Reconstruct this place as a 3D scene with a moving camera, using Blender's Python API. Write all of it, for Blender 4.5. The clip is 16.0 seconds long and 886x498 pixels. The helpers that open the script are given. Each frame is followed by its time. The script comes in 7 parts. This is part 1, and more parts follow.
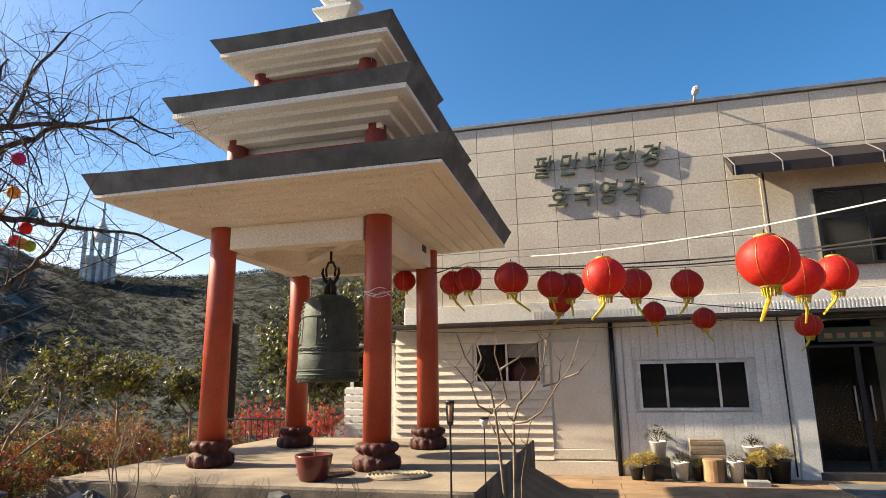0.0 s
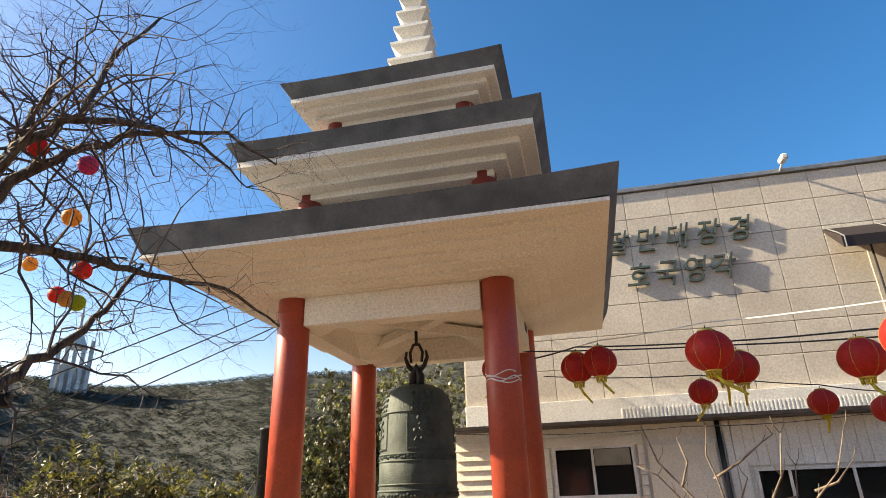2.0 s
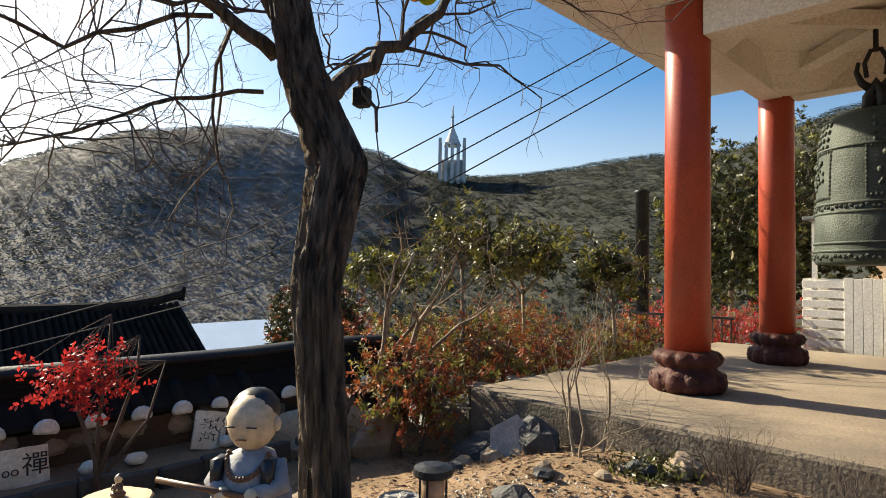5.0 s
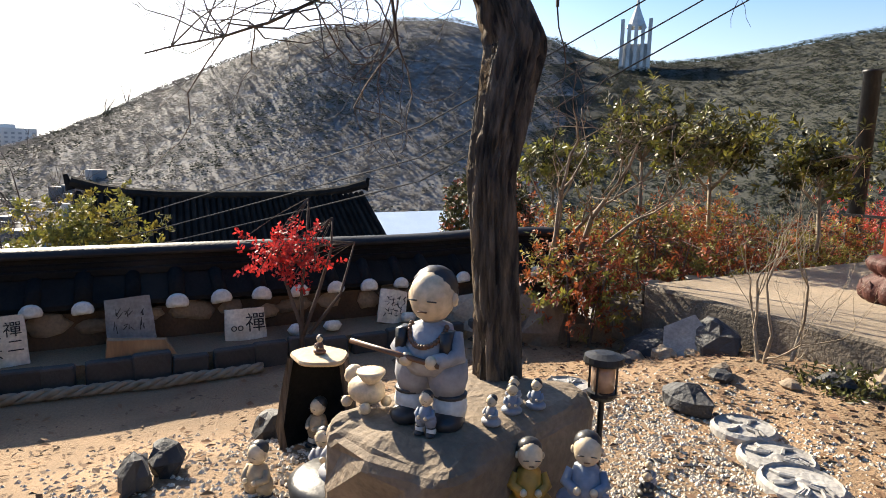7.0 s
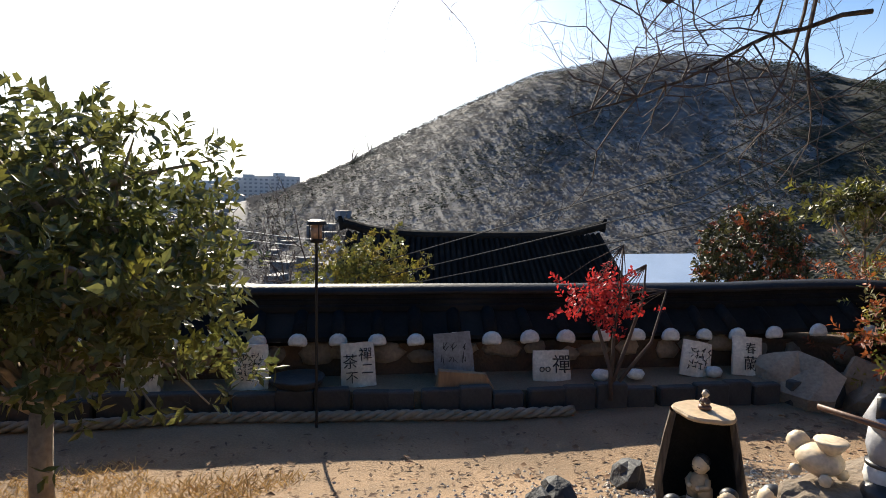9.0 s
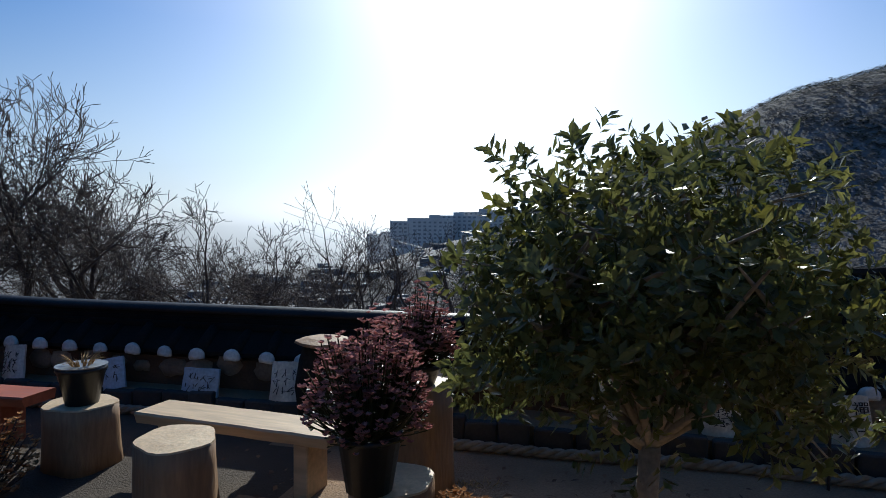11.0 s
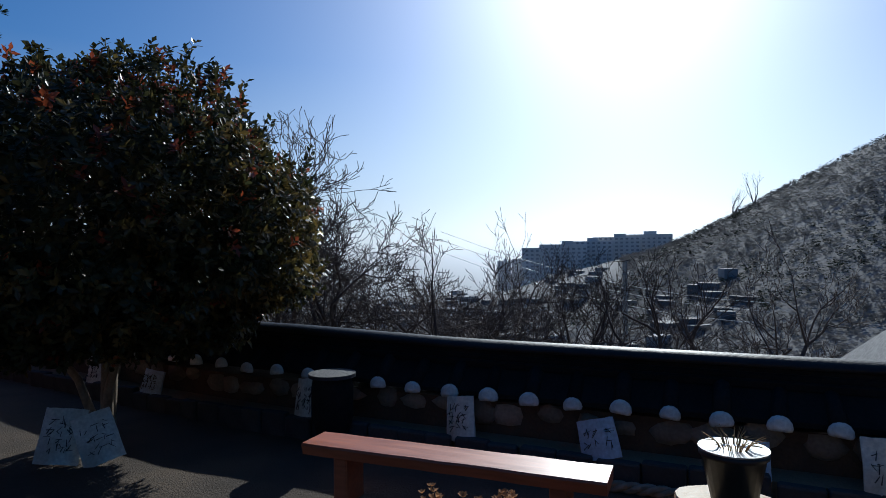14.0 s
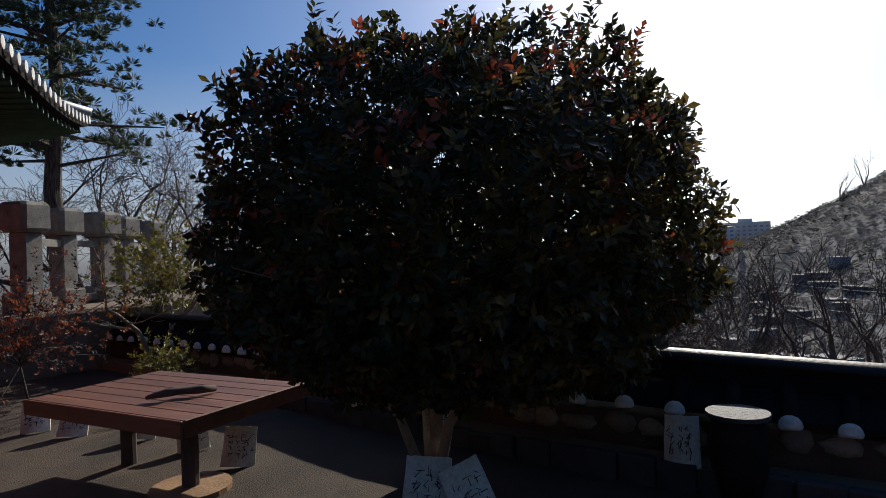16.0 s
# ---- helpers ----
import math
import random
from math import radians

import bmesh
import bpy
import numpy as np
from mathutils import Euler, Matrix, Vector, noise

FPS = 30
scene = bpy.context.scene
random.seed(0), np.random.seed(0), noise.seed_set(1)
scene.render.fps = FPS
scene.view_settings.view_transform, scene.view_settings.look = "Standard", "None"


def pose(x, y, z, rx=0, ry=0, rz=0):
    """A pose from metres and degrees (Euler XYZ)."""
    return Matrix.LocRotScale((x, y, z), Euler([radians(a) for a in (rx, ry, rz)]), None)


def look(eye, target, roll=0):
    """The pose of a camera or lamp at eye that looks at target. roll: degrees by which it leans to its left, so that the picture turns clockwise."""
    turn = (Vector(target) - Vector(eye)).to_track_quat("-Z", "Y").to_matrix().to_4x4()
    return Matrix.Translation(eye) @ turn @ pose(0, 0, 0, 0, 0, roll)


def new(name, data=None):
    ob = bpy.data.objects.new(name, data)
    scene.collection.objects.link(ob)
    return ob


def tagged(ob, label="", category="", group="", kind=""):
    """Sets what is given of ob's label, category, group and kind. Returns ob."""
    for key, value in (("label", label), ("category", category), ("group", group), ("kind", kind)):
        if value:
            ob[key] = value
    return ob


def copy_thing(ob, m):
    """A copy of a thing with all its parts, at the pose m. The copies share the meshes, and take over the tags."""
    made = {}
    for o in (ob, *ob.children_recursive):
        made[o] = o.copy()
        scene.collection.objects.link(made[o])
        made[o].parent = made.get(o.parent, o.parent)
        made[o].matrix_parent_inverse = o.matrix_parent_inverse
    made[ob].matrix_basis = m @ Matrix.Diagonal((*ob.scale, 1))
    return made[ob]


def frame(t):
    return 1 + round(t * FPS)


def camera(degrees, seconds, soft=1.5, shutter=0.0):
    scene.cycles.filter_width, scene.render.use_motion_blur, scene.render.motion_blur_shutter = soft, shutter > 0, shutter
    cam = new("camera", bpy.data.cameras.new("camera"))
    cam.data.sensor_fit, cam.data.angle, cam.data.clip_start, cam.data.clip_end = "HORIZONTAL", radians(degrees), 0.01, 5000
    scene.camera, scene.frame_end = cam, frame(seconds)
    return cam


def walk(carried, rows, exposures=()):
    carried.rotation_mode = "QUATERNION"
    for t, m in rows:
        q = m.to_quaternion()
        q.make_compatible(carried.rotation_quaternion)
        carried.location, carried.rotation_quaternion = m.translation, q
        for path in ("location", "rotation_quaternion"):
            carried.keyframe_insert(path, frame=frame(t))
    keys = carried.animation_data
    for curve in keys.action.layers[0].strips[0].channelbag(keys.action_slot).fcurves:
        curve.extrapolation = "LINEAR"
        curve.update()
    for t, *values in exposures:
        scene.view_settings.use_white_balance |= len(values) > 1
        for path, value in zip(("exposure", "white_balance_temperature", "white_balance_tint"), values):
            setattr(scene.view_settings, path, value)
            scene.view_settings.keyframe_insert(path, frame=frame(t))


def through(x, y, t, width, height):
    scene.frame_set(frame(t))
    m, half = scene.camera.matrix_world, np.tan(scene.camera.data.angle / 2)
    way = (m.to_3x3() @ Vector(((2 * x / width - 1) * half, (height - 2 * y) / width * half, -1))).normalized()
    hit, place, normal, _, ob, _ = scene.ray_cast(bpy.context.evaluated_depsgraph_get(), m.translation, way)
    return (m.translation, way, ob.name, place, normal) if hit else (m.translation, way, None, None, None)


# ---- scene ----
cam = camera(72.7, 16.0, 0.9)
PATH = [
    (0, (2.352, 0.836, 1.752), (1.873, 2.731, 2.177), -0.9),
    (0.5, (1.783, 1.321, 1.786), (1.255, 3.202, 2.213), -0.9),
    (1, (1.197, 1.658, 1.763), (0.674, 3.526, 2.249), -0.9),
    (1.5, (0.725, 2.019, 1.733), (0.255, 3.861, 2.352), -1.3),
    (2, (0.158, 2.212, 1.808), (-0.237, 4.021, 2.562), -1.9),
    (2.5, (-0.166, 2.486, 1.801), (-0.495, 4.261, 2.662), -2.0),
    (3, (-0.55, 2.736, 1.841), (-0.887, 4.523, 2.673), -1.8),
    (3.5, (-0.5, 3.12, 1.688), (-1.16, 4.876, 2.383), 0.1),
    (4, (-0.783, 3.387, 1.595), (-1.751, 5.073, 2.065), 0.5),
    (4.2, (-0.875, 3.412, 1.56), (-1.962, 5.044, 1.955), 0.5),
    (4.5, (-0.886, 3.409, 1.579), (-2.125, 4.954, 1.859), 1.0),
    (5, (-0.924, 3.465, 1.614), (-2.341, 4.875, 1.69), 0.9),
    (5.2, (-0.952, 3.475, 1.602), (-2.414, 4.841, 1.611), 0.9),
    (7.3, (-0.954, 3.465, 1.581), (-2.713, 4.369, 1.284), 1.2),
    (7.5, (-0.953, 3.391, 1.601), (-2.733, 4.256, 1.311), 1.1),
    (8, (-0.913, 3.151, 1.614), (-2.75, 3.899, 1.356), 1.2),
    (8.5, (-1.006, 3.004, 1.607), (-2.913, 3.567, 1.394), 1.2),
    (9, (-1.135, 2.74, 1.617), (-3.105, 3.039, 1.449), 1.0),
    (9.5, (-1.104, 2.339, 1.595), (-3.099, 2.395, 1.472), 0.7),
    (10, (-1.193, 1.941, 1.61), (-3.183, 1.77, 1.519), 0.5),
    (10.2, (-1.161, 1.768, 1.61), (-3.141, 1.505, 1.525), 0.5),
    (12.3, (-1.268, -0.427, 1.614), (-3.201, -0.936, 1.554), 0.3),
    (12.5, (-1.261, -0.644, 1.61), (-3.193, -1.158, 1.557), 0.3),
    (13, (-1.317, -1.167, 1.602), (-3.229, -1.753, 1.586), 0.1),
    (13.5, (-1.418, -1.703, 1.607), (-3.287, -2.414, 1.614), -0.1),
    (14, (-1.378, -2.295, 1.607), (-3.19, -3.143, 1.629), -0.5),
    (14.5, (-1.413, -2.899, 1.616), (-3.171, -3.852, 1.654), -1.1),
    (15, (-1.311, -3.511, 1.643), (-3.02, -4.55, 1.676), -1.3),
    (15.5, (-1.314, -4.133, 1.677), (-3.004, -5.203, 1.707), -2.1),
    (16, (-1.193, -4.788, 1.742), (-2.879, -5.863, 1.758), -2.1),
]
EXPOSURES = [(0, 1.45, 7000, 8), (3.2, 1.7, 7150, 7), (4.2, 1.42, 7000, 5), (5, 1.15, 6850, 4), (7.4, 1.5, 6500, 9), (8, 1.35, 6500, 9), (9.2, 0.85, 6100, 7), (10, 0.35, 5500, 4), (12.5, -0.15, 5150, 5), (14, -0.3, 5000, 5), (15.4, -0.3, 5000, 6), (16, -0.1, 5750, 10)]   # seconds, stops
walk(cam, [(t, look(eye, target, roll)) for t, eye, target, roll in PATH], EXPOSURES)

# ---- world and sun ----
SUN_AZ, SUN_EL = 187.6, 30.5      # degrees: counter-clockwise from +x, above the horizon
sun_dir = Vector((math.cos(radians(SUN_AZ)) * math.cos(radians(SUN_EL)), math.sin(radians(SUN_AZ)) * math.cos(radians(SUN_EL)), math.sin(radians(SUN_EL))))
world = bpy.data.worlds.new("sky")
scene.world = world
world.use_nodes = True
_n = world.node_tree.nodes
_sky = _n.new("ShaderNodeTexSky")
_sky.sky_type, _sky.sun_disc = "NISHITA", False
_sky.sun_elevation, _sky.sun_rotation = radians(SUN_EL), radians(90 - SUN_AZ)
_sky.air_density, _sky.dust_density, _sky.ozone_density = 0.9, 1.5, 3.0
_tone = _n.new("ShaderNodeHueSaturation")   # a clear winter sky: deep blue overhead, whitish haze at the horizon
_tc, _sep, _mr = _n.new("ShaderNodeTexCoord"), _n.new("ShaderNodeSeparateXYZ"), _n.new("ShaderNodeMapRange")
_mr.inputs[1].default_value, _mr.inputs[2].default_value, _mr.inputs[3].default_value, _mr.inputs[4].default_value = 0.0, 0.30, 0.25, 1.32
world.node_tree.links.new(_tc.outputs["Generated"], _sep.inputs[0])
world.node_tree.links.new(_sep.outputs["Z"], _mr.inputs[0])
world.node_tree.links.new(_mr.outputs[0], _tone.inputs["Saturation"])
world.node_tree.links.new(_sky.outputs[0], _tone.inputs["Color"])
world.node_tree.links.new(_tone.outputs[0], _n["Background"].inputs[0])
_n["Background"].inputs[1].default_value = 0.085
sun = new("sun", bpy.data.lights.new("sun", "SUN"))
sun.data.energy, sun.data.angle, sun.data.color = 5.0, radians(0.53), (1.0, 0.87, 0.68)
sun.matrix_world = look(sun_dir * 50, (0, 0, 0))


# ---- materials ----
def mat(name, a, b=None, scale=6.0, rough=0.7, bump=0.2, metal=0.0, detail=40.0, stretch=(1, 1, 1), vary=0.0, spec=0.5, through=0.0, island=False, stain=None):
    """A surface with two tones blotched at one scale, grain and relief at a finer one, and optional piece-to-piece variation."""
    m = bpy.data.materials.new(name)
    m.use_nodes = True
    N, L = m.node_tree.nodes, m.node_tree.links.new
    bs = N["Principled BSDF"]
    b = b or tuple(c * 0.7 for c in a)
    tc = N.new("ShaderNodeTexCoord")
    mp = N.new("ShaderNodeMapping")
    mp.inputs["Scale"].default_value = stretch
    L(tc.outputs["Object"], mp.inputs[0])
    n1, n2 = N.new("ShaderNodeTexNoise"), N.new("ShaderNodeTexNoise")
    for n, s in ((n1, scale), (n2, detail)):
        n.inputs["Scale"].default_value, n.inputs["Detail"].default_value = s, 5
        L(mp.outputs[0], n.inputs["Vector"])
    r1 = N.new("ShaderNodeMapRange")
    r1.inputs[1].default_value, r1.inputs[2].default_value = 0.35, 0.65
    L(n1.outputs["Fac"], r1.inputs[0])
    mx = N.new("ShaderNodeMixRGB")
    mx.inputs[1].default_value, mx.inputs[2].default_value = (*a, 1), (*b, 1)
    L(r1.outputs[0], mx.inputs[0])
    hs = N.new("ShaderNodeHueSaturation")
    L(mx.outputs[0], hs.inputs["Color"])
    r2 = N.new("ShaderNodeMapRange")
    r2.inputs[1].default_value, r2.inputs[2].default_value, r2.inputs[3].default_value, r2.inputs[4].default_value = 0.3, 0.7, 0.82, 1.18
    L(n2.outputs["Fac"], r2.inputs[0])
    val = r2.outputs[0]
    if vary:
        src = N.new("ShaderNodeNewGeometry").outputs["Random Per Island"] if island else N.new("ShaderNodeObjectInfo").outputs["Random"]
        r3 = N.new("ShaderNodeMapRange")
        r3.inputs[3].default_value, r3.inputs[4].default_value = 1 - vary, 1 + vary
        L(src, r3.inputs[0])
        mu = N.new("ShaderNodeMath")
        mu.operation = "MULTIPLY"
        L(r3.outputs[0], mu.inputs[0])
        L(val, mu.inputs[1])
        val = mu.outputs[0]
    L(val, hs.inputs["Value"])
    col = hs.outputs[0]
    if stain:
        n3 = N.new("ShaderNodeTexNoise")
        n3.inputs["Scale"].default_value, n3.inputs["Detail"].default_value = stain[1], 8
        L(mp.outputs[0], n3.inputs["Vector"])
        r4 = N.new("ShaderNodeMapRange")
        r4.inputs[1].default_value, r4.inputs[2].default_value, r4.inputs[4].default_value = 0.52, 0.72, stain[2]
        L(n3.outputs["Fac"], r4.inputs[0])
        m2 = N.new("ShaderNodeMixRGB")
        m2.inputs[2].default_value = (*stain[0], 1)
        L(r4.outputs[0], m2.inputs[0])
        L(col, m2.inputs[1])
        col = m2.outputs[0]
    L(col, bs.inputs["Base Color"])
    bs.inputs["Metallic"].default_value, bs.inputs["Specular IOR Level"].default_value = metal, spec
    rr = N.new("ShaderNodeMapRange")
    rr.inputs[3].default_value, rr.inputs[4].default_value = max(0.05, rough - 0.12), min(1, rough + 0.12)
    L(n2.outputs["Fac"], rr.inputs[0])
    L(rr.outputs[0], bs.inputs["Roughness"])
    if bump:
        bp = N.new("ShaderNodeBump")
        bp.inputs["Strength"].default_value, bp.inputs["Distance"].default_value = bump, 0.02
        ad = N.new("ShaderNodeMath")
        ad.operation = "ADD"
        L(n1.outputs["Fac"], ad.inputs[0])
        L(n2.outputs["Fac"], ad.inputs[1])
        L(ad.outputs[0], bp.inputs["Height"])
        L(bp.outputs[0], bs.inputs["Normal"])
    if through:
        tr = N.new("ShaderNodeBsdfTranslucent")
        L(col, tr.inputs["Color"])
        ms = N.new("ShaderNodeMixShader")
        ms.inputs[0].default_value = through
        L(bs.outputs[0], ms.inputs[1])
        L(tr.outputs[0], ms.inputs[2])
        L(ms.outputs[0], N["Material Output"].inputs[0])
    return m


M_soil = mat("sandy_soil", (0.30, 0.195, 0.11), (0.19, 0.125, 0.07), 1.6, 0.95, 0.7, detail=70, stain=((0.17, 0.12, 0.075), 0.9, 0.6))
# Garden soil again, with the far end's shade put into a darker colour.
M_shadesoil = mat("dark_humus_soil", (0.068, 0.048, 0.031), (0.042, 0.030, 0.020), 1.8, 0.95, 0.7, detail=70, stain=((0.12, 0.083, 0.048), 1.1, 0.5))
M_gravel = mat("pale_gravel", (0.62, 0.56, 0.46), (0.46, 0.40, 0.32), 14, 0.95, 0.8, vary=0.25, island=True)
M_straw = mat("dry_grass", (0.52, 0.36, 0.16), (0.36, 0.23, 0.09), 6, 0.9, 0, vary=0.3, island=True, through=0.3)
M_concrete = mat("weathered_concrete", (0.32, 0.255, 0.18), (0.20, 0.16, 0.115), 1.2, 0.9, 0.35, stain=((0.12, 0.10, 0.085), 0.8, 0.7))
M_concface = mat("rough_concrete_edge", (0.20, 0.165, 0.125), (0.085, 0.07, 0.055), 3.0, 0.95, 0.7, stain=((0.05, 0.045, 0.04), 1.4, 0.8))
M_paving = mat("timber_coloured_paving", (0.33, 0.215, 0.12), (0.23, 0.145, 0.08), 2.0, 0.85, 0.3, vary=0.15)
M_soffit = mat("cream_painted_concrete", (0.80, 0.75, 0.67), (0.72, 0.66, 0.57), 0.9, 0.75, 0.08, stain=((0.50, 0.43, 0.34), 0.7, 0.35))
M_white = mat("off_white_paint", (0.78, 0.76, 0.70), (0.68, 0.65, 0.58), 1.3, 0.6, 0.06, stain=((0.45, 0.41, 0.33), 0.6, 0.35))
M_fascia = mat("grey_weathered_roof_edge", (0.13, 0.135, 0.14), (0.07, 0.075, 0.08), 2.5, 0.8, 0.35, stain=((0.26, 0.27, 0.27), 1.2, 0.6))
M_pillar = mat("vermilion_paint", (0.42, 0.065, 0.03), (0.33, 0.05, 0.025), 1.8, 0.42, 0.06, stain=((0.26, 0.04, 0.025), 2.0, 0.5))
M_beamred = mat("dark_red_paint", (0.27, 0.045, 0.03), None, 3, 0.6, 0.1)
M_lotus = mat("maroon_lotus_stone", (0.085, 0.026, 0.02), (0.035, 0.014, 0.012), 4, 0.6, 0.4, spec=0.25)
M_bronze = mat("green_bronze", (0.062, 0.078, 0.060), (0.030, 0.040, 0.031), 5, 0.6, 0.45, metal=0.15, detail=60)
M_iron = mat("black_iron", (0.025, 0.025, 0.027), None, 8, 0.5, 0.1, metal=0.4)
M_panel = mat("pale_facade_panel", (0.60, 0.54, 0.45), (0.53, 0.47, 0.39), 0.9, 0.75, 0.06, vary=0.07, detail=25, stain=((0.42, 0.35, 0.26), 0.45, 0.4))
M_joint = mat("facade_joint", (0.42, 0.38, 0.32), None, 5, 0.9, 0.1)
M_siding = mat("cream_siding", (0.74, 0.67, 0.55), (0.66, 0.59, 0.48), 1.5, 0.6, 0.05, vary=0.05)
M_darkmetal = mat("dark_metal_sheet", (0.045, 0.038, 0.036), (0.07, 0.055, 0.05), 3, 0.45, 0.1, metal=0.5)
M_greytrim = mat("grey_metal_trim", (0.33, 0.34, 0.34), None, 3, 0.45, 0.05, metal=0.6)
M_sign = mat("patinated_sign_letters", (0.09, 0.12, 0.10), (0.05, 0.065, 0.06), 6, 0.6, 0.1, metal=0.2)
M_alu = mat("white_window_frame", (0.72, 0.70, 0.66), None, 3, 0.4, 0.03)
# Near-black, so that unlit rooms are dark by colour.
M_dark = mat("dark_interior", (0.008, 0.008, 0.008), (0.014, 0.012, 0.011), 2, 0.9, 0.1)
M_blind = mat("beige_blind", (0.55, 0.48, 0.38), None, 3, 0.8, 0.1)
M_tile = mat("dark_roof_tile", (0.019, 0.018, 0.017), (0.011, 0.011, 0.011), 4, 0.9, 0.35, vary=0.3, spec=0.10, stain=((0.05, 0.046, 0.04), 2.0, 0.5))
M_ridge = mat("glazed_ridge_tile", (0.024, 0.023, 0.023), (0.014, 0.014, 0.015), 4, 0.52, 0.2, spec=0.25)
M_nearblack = mat("sooty_black_clay", (0.014, 0.013, 0.012), (0.022, 0.02, 0.018), 5, 0.9, 0.4, spec=0.15)
M_mortar = mat("white_lime_plug", (0.74, 0.72, 0.66), (0.60, 0.57, 0.50), 9, 0.85, 0.4, vary=0.1)
M_mud = mat("mud_wall", (0.102, 0.060, 0.033), (0.060, 0.036, 0.021), 3, 0.95, 0.7)
M_stone = mat("brown_field_stone", (0.30, 0.23, 0.16), (0.19, 0.145, 0.10), 3.5, 0.85, 0.5, vary=0.25)
M_greystone = mat("grey_granite", (0.34, 0.33, 0.31), (0.24, 0.23, 0.22), 7, 0.85, 0.4, vary=0.15)
M_darkstone = mat("dark_basalt", (0.05, 0.052, 0.055), (0.03, 0.03, 0.033), 5, 0.7, 0.5, vary=0.2)
M_block = mat("charcoal_planter_block", (0.062, 0.056, 0.05), (0.035, 0.032, 0.03), 4, 0.85, 0.4, vary=0.2)
M_plate = mat("cream_painted_tile", (0.76, 0.71, 0.60), (0.66, 0.60, 0.48), 6, 0.6, 0.15, vary=0.12, stain=((0.36, 0.27, 0.16), 3, 0.5))
M_plateblue = mat("pale_blue_painted_tile", (0.48, 0.56, 0.62), (0.38, 0.46, 0.52), 6, 0.6, 0.15)
M_ink = mat("black_ink", (0.03, 0.028, 0.026), None, 8, 0.7, 0)
M_rope = mat("grey_straw_rope", (0.30, 0.25, 0.18), (0.20, 0.16, 0.11), 20, 0.9, 0.6)
M_bark = mat("furrowed_bark", (0.15, 0.115, 0.085), (0.020, 0.015, 0.012), 11, 0.95, 1.0, stretch=(2.6, 2.6, 0.4), detail=30)
M_twig = mat("thin_dark_twigs", (0.095, 0.07, 0.058), (0.06, 0.045, 0.04), 4, 0.9, 0.2)
M_palebark = mat("pale_smooth_bark", (0.34, 0.28, 0.20), (0.22, 0.175, 0.125), 8, 0.9, 0.4)
M_leaf = mat("glossy_green_leaf", (0.18, 0.175, 0.05), (0.085, 0.10, 0.03), 3, 0.30, 0, vary=0.45, island=True, through=0.38)
M_leafyel = mat("yellow_green_leaf", (0.22, 0.20, 0.035), (0.12, 0.13, 0.028), 2, 0.4, 0, vary=0.35, island=True, through=0.35)
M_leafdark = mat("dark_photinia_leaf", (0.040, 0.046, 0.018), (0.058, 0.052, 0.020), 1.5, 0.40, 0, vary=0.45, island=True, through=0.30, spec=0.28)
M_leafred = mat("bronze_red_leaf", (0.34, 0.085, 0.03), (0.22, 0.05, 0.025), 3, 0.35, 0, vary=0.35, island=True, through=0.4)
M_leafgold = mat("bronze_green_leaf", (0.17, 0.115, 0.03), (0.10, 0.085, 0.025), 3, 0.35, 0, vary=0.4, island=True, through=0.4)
M_maple = mat("scarlet_leaf", (0.50, 0.035, 0.03), (0.34, 0.03, 0.03), 3, 0.5, 0, vary=0.35, island=True, through=0.45)
M_autumn = mat("rust_orange_leaf", (0.28, 0.085, 0.024), (0.19, 0.04, 0.022), 1.2, 0.6, 0, vary=0.45, island=True, through=0.35)
M_autyel = mat("olive_yellow_leaf", (0.26, 0.19, 0.035), (0.12, 0.13, 0.03), 1.0, 0.6, 0, vary=0.45, island=True, through=0.35)
M_needle = mat("pine_needles", (0.055, 0.085, 0.035), (0.032, 0.052, 0.022), 2, 0.6, 0, vary=0.4, island=True, through=0.15)
M_mum = mat("dried_chrysanthemum_heads", (0.52, 0.29, 0.12), (0.34, 0.17, 0.07), 5, 0.9, 0, vary=0.4, island=True, through=0.4)
M_mumred = mat("faded_purple_chrysanthemum_heads", (0.50, 0.25, 0.23), (0.34, 0.15, 0.135), 5, 0.9, 0, vary=0.4, island=True, through=0.4)
M_wood = mat("varnished_red_timber", (0.42, 0.13, 0.055), (0.33, 0.095, 0.04), 2.5, 0.38, 0.08, stretch=(1, 0.12, 1), detail=30)
M_oldwood = mat("weathered_red_timber", (0.21, 0.085, 0.045), (0.12, 0.048, 0.028), 3.0, 0.55, 0.15, stretch=(1, 0.12, 1), detail=30, stain=((0.06, 0.04, 0.03), 2.0, 0.6))
M_palewood = mat("pale_raw_timber", (0.58, 0.43, 0.25), (0.48, 0.34, 0.19), 2.5, 0.5, 0.1, stretch=(1, 0.12, 1), detail=30)
M_log = mat("sawn_log", (0.36, 0.22, 0.11), (0.24, 0.14, 0.07), 4, 0.7, 0.3, stretch=(1, 1, 0.2))
M_logtop = mat("log_end_grain", (0.60, 0.46, 0.28), (0.46, 0.33, 0.19), 5, 0.6, 0.15)
M_pot = mat("black_plastic_pot", (0.018, 0.018, 0.02), None, 5, 0.4, 0.05)
M_redpot = mat("oxblood_glazed_pot", (0.13, 0.025, 0.02), None, 3, 0.2, 0.05)
M_whitepot = mat("white_pot", (0.68, 0.67, 0.64), None, 3, 0.5, 0.05)
M_skin = mat("cream_glaze", (0.66, 0.53, 0.36), (0.58, 0.45, 0.30), 6, 0.5, 0.1)
M_robe = mat("grey_robe_glaze", (0.33, 0.33, 0.35), (0.24, 0.24, 0.26), 5, 0.6, 0.15)
M_lantred = mat("red_silk_lantern", (0.62, 0.03, 0.018), (0.52, 0.022, 0.015), 3, 0.55, 0.05, through=0.45)
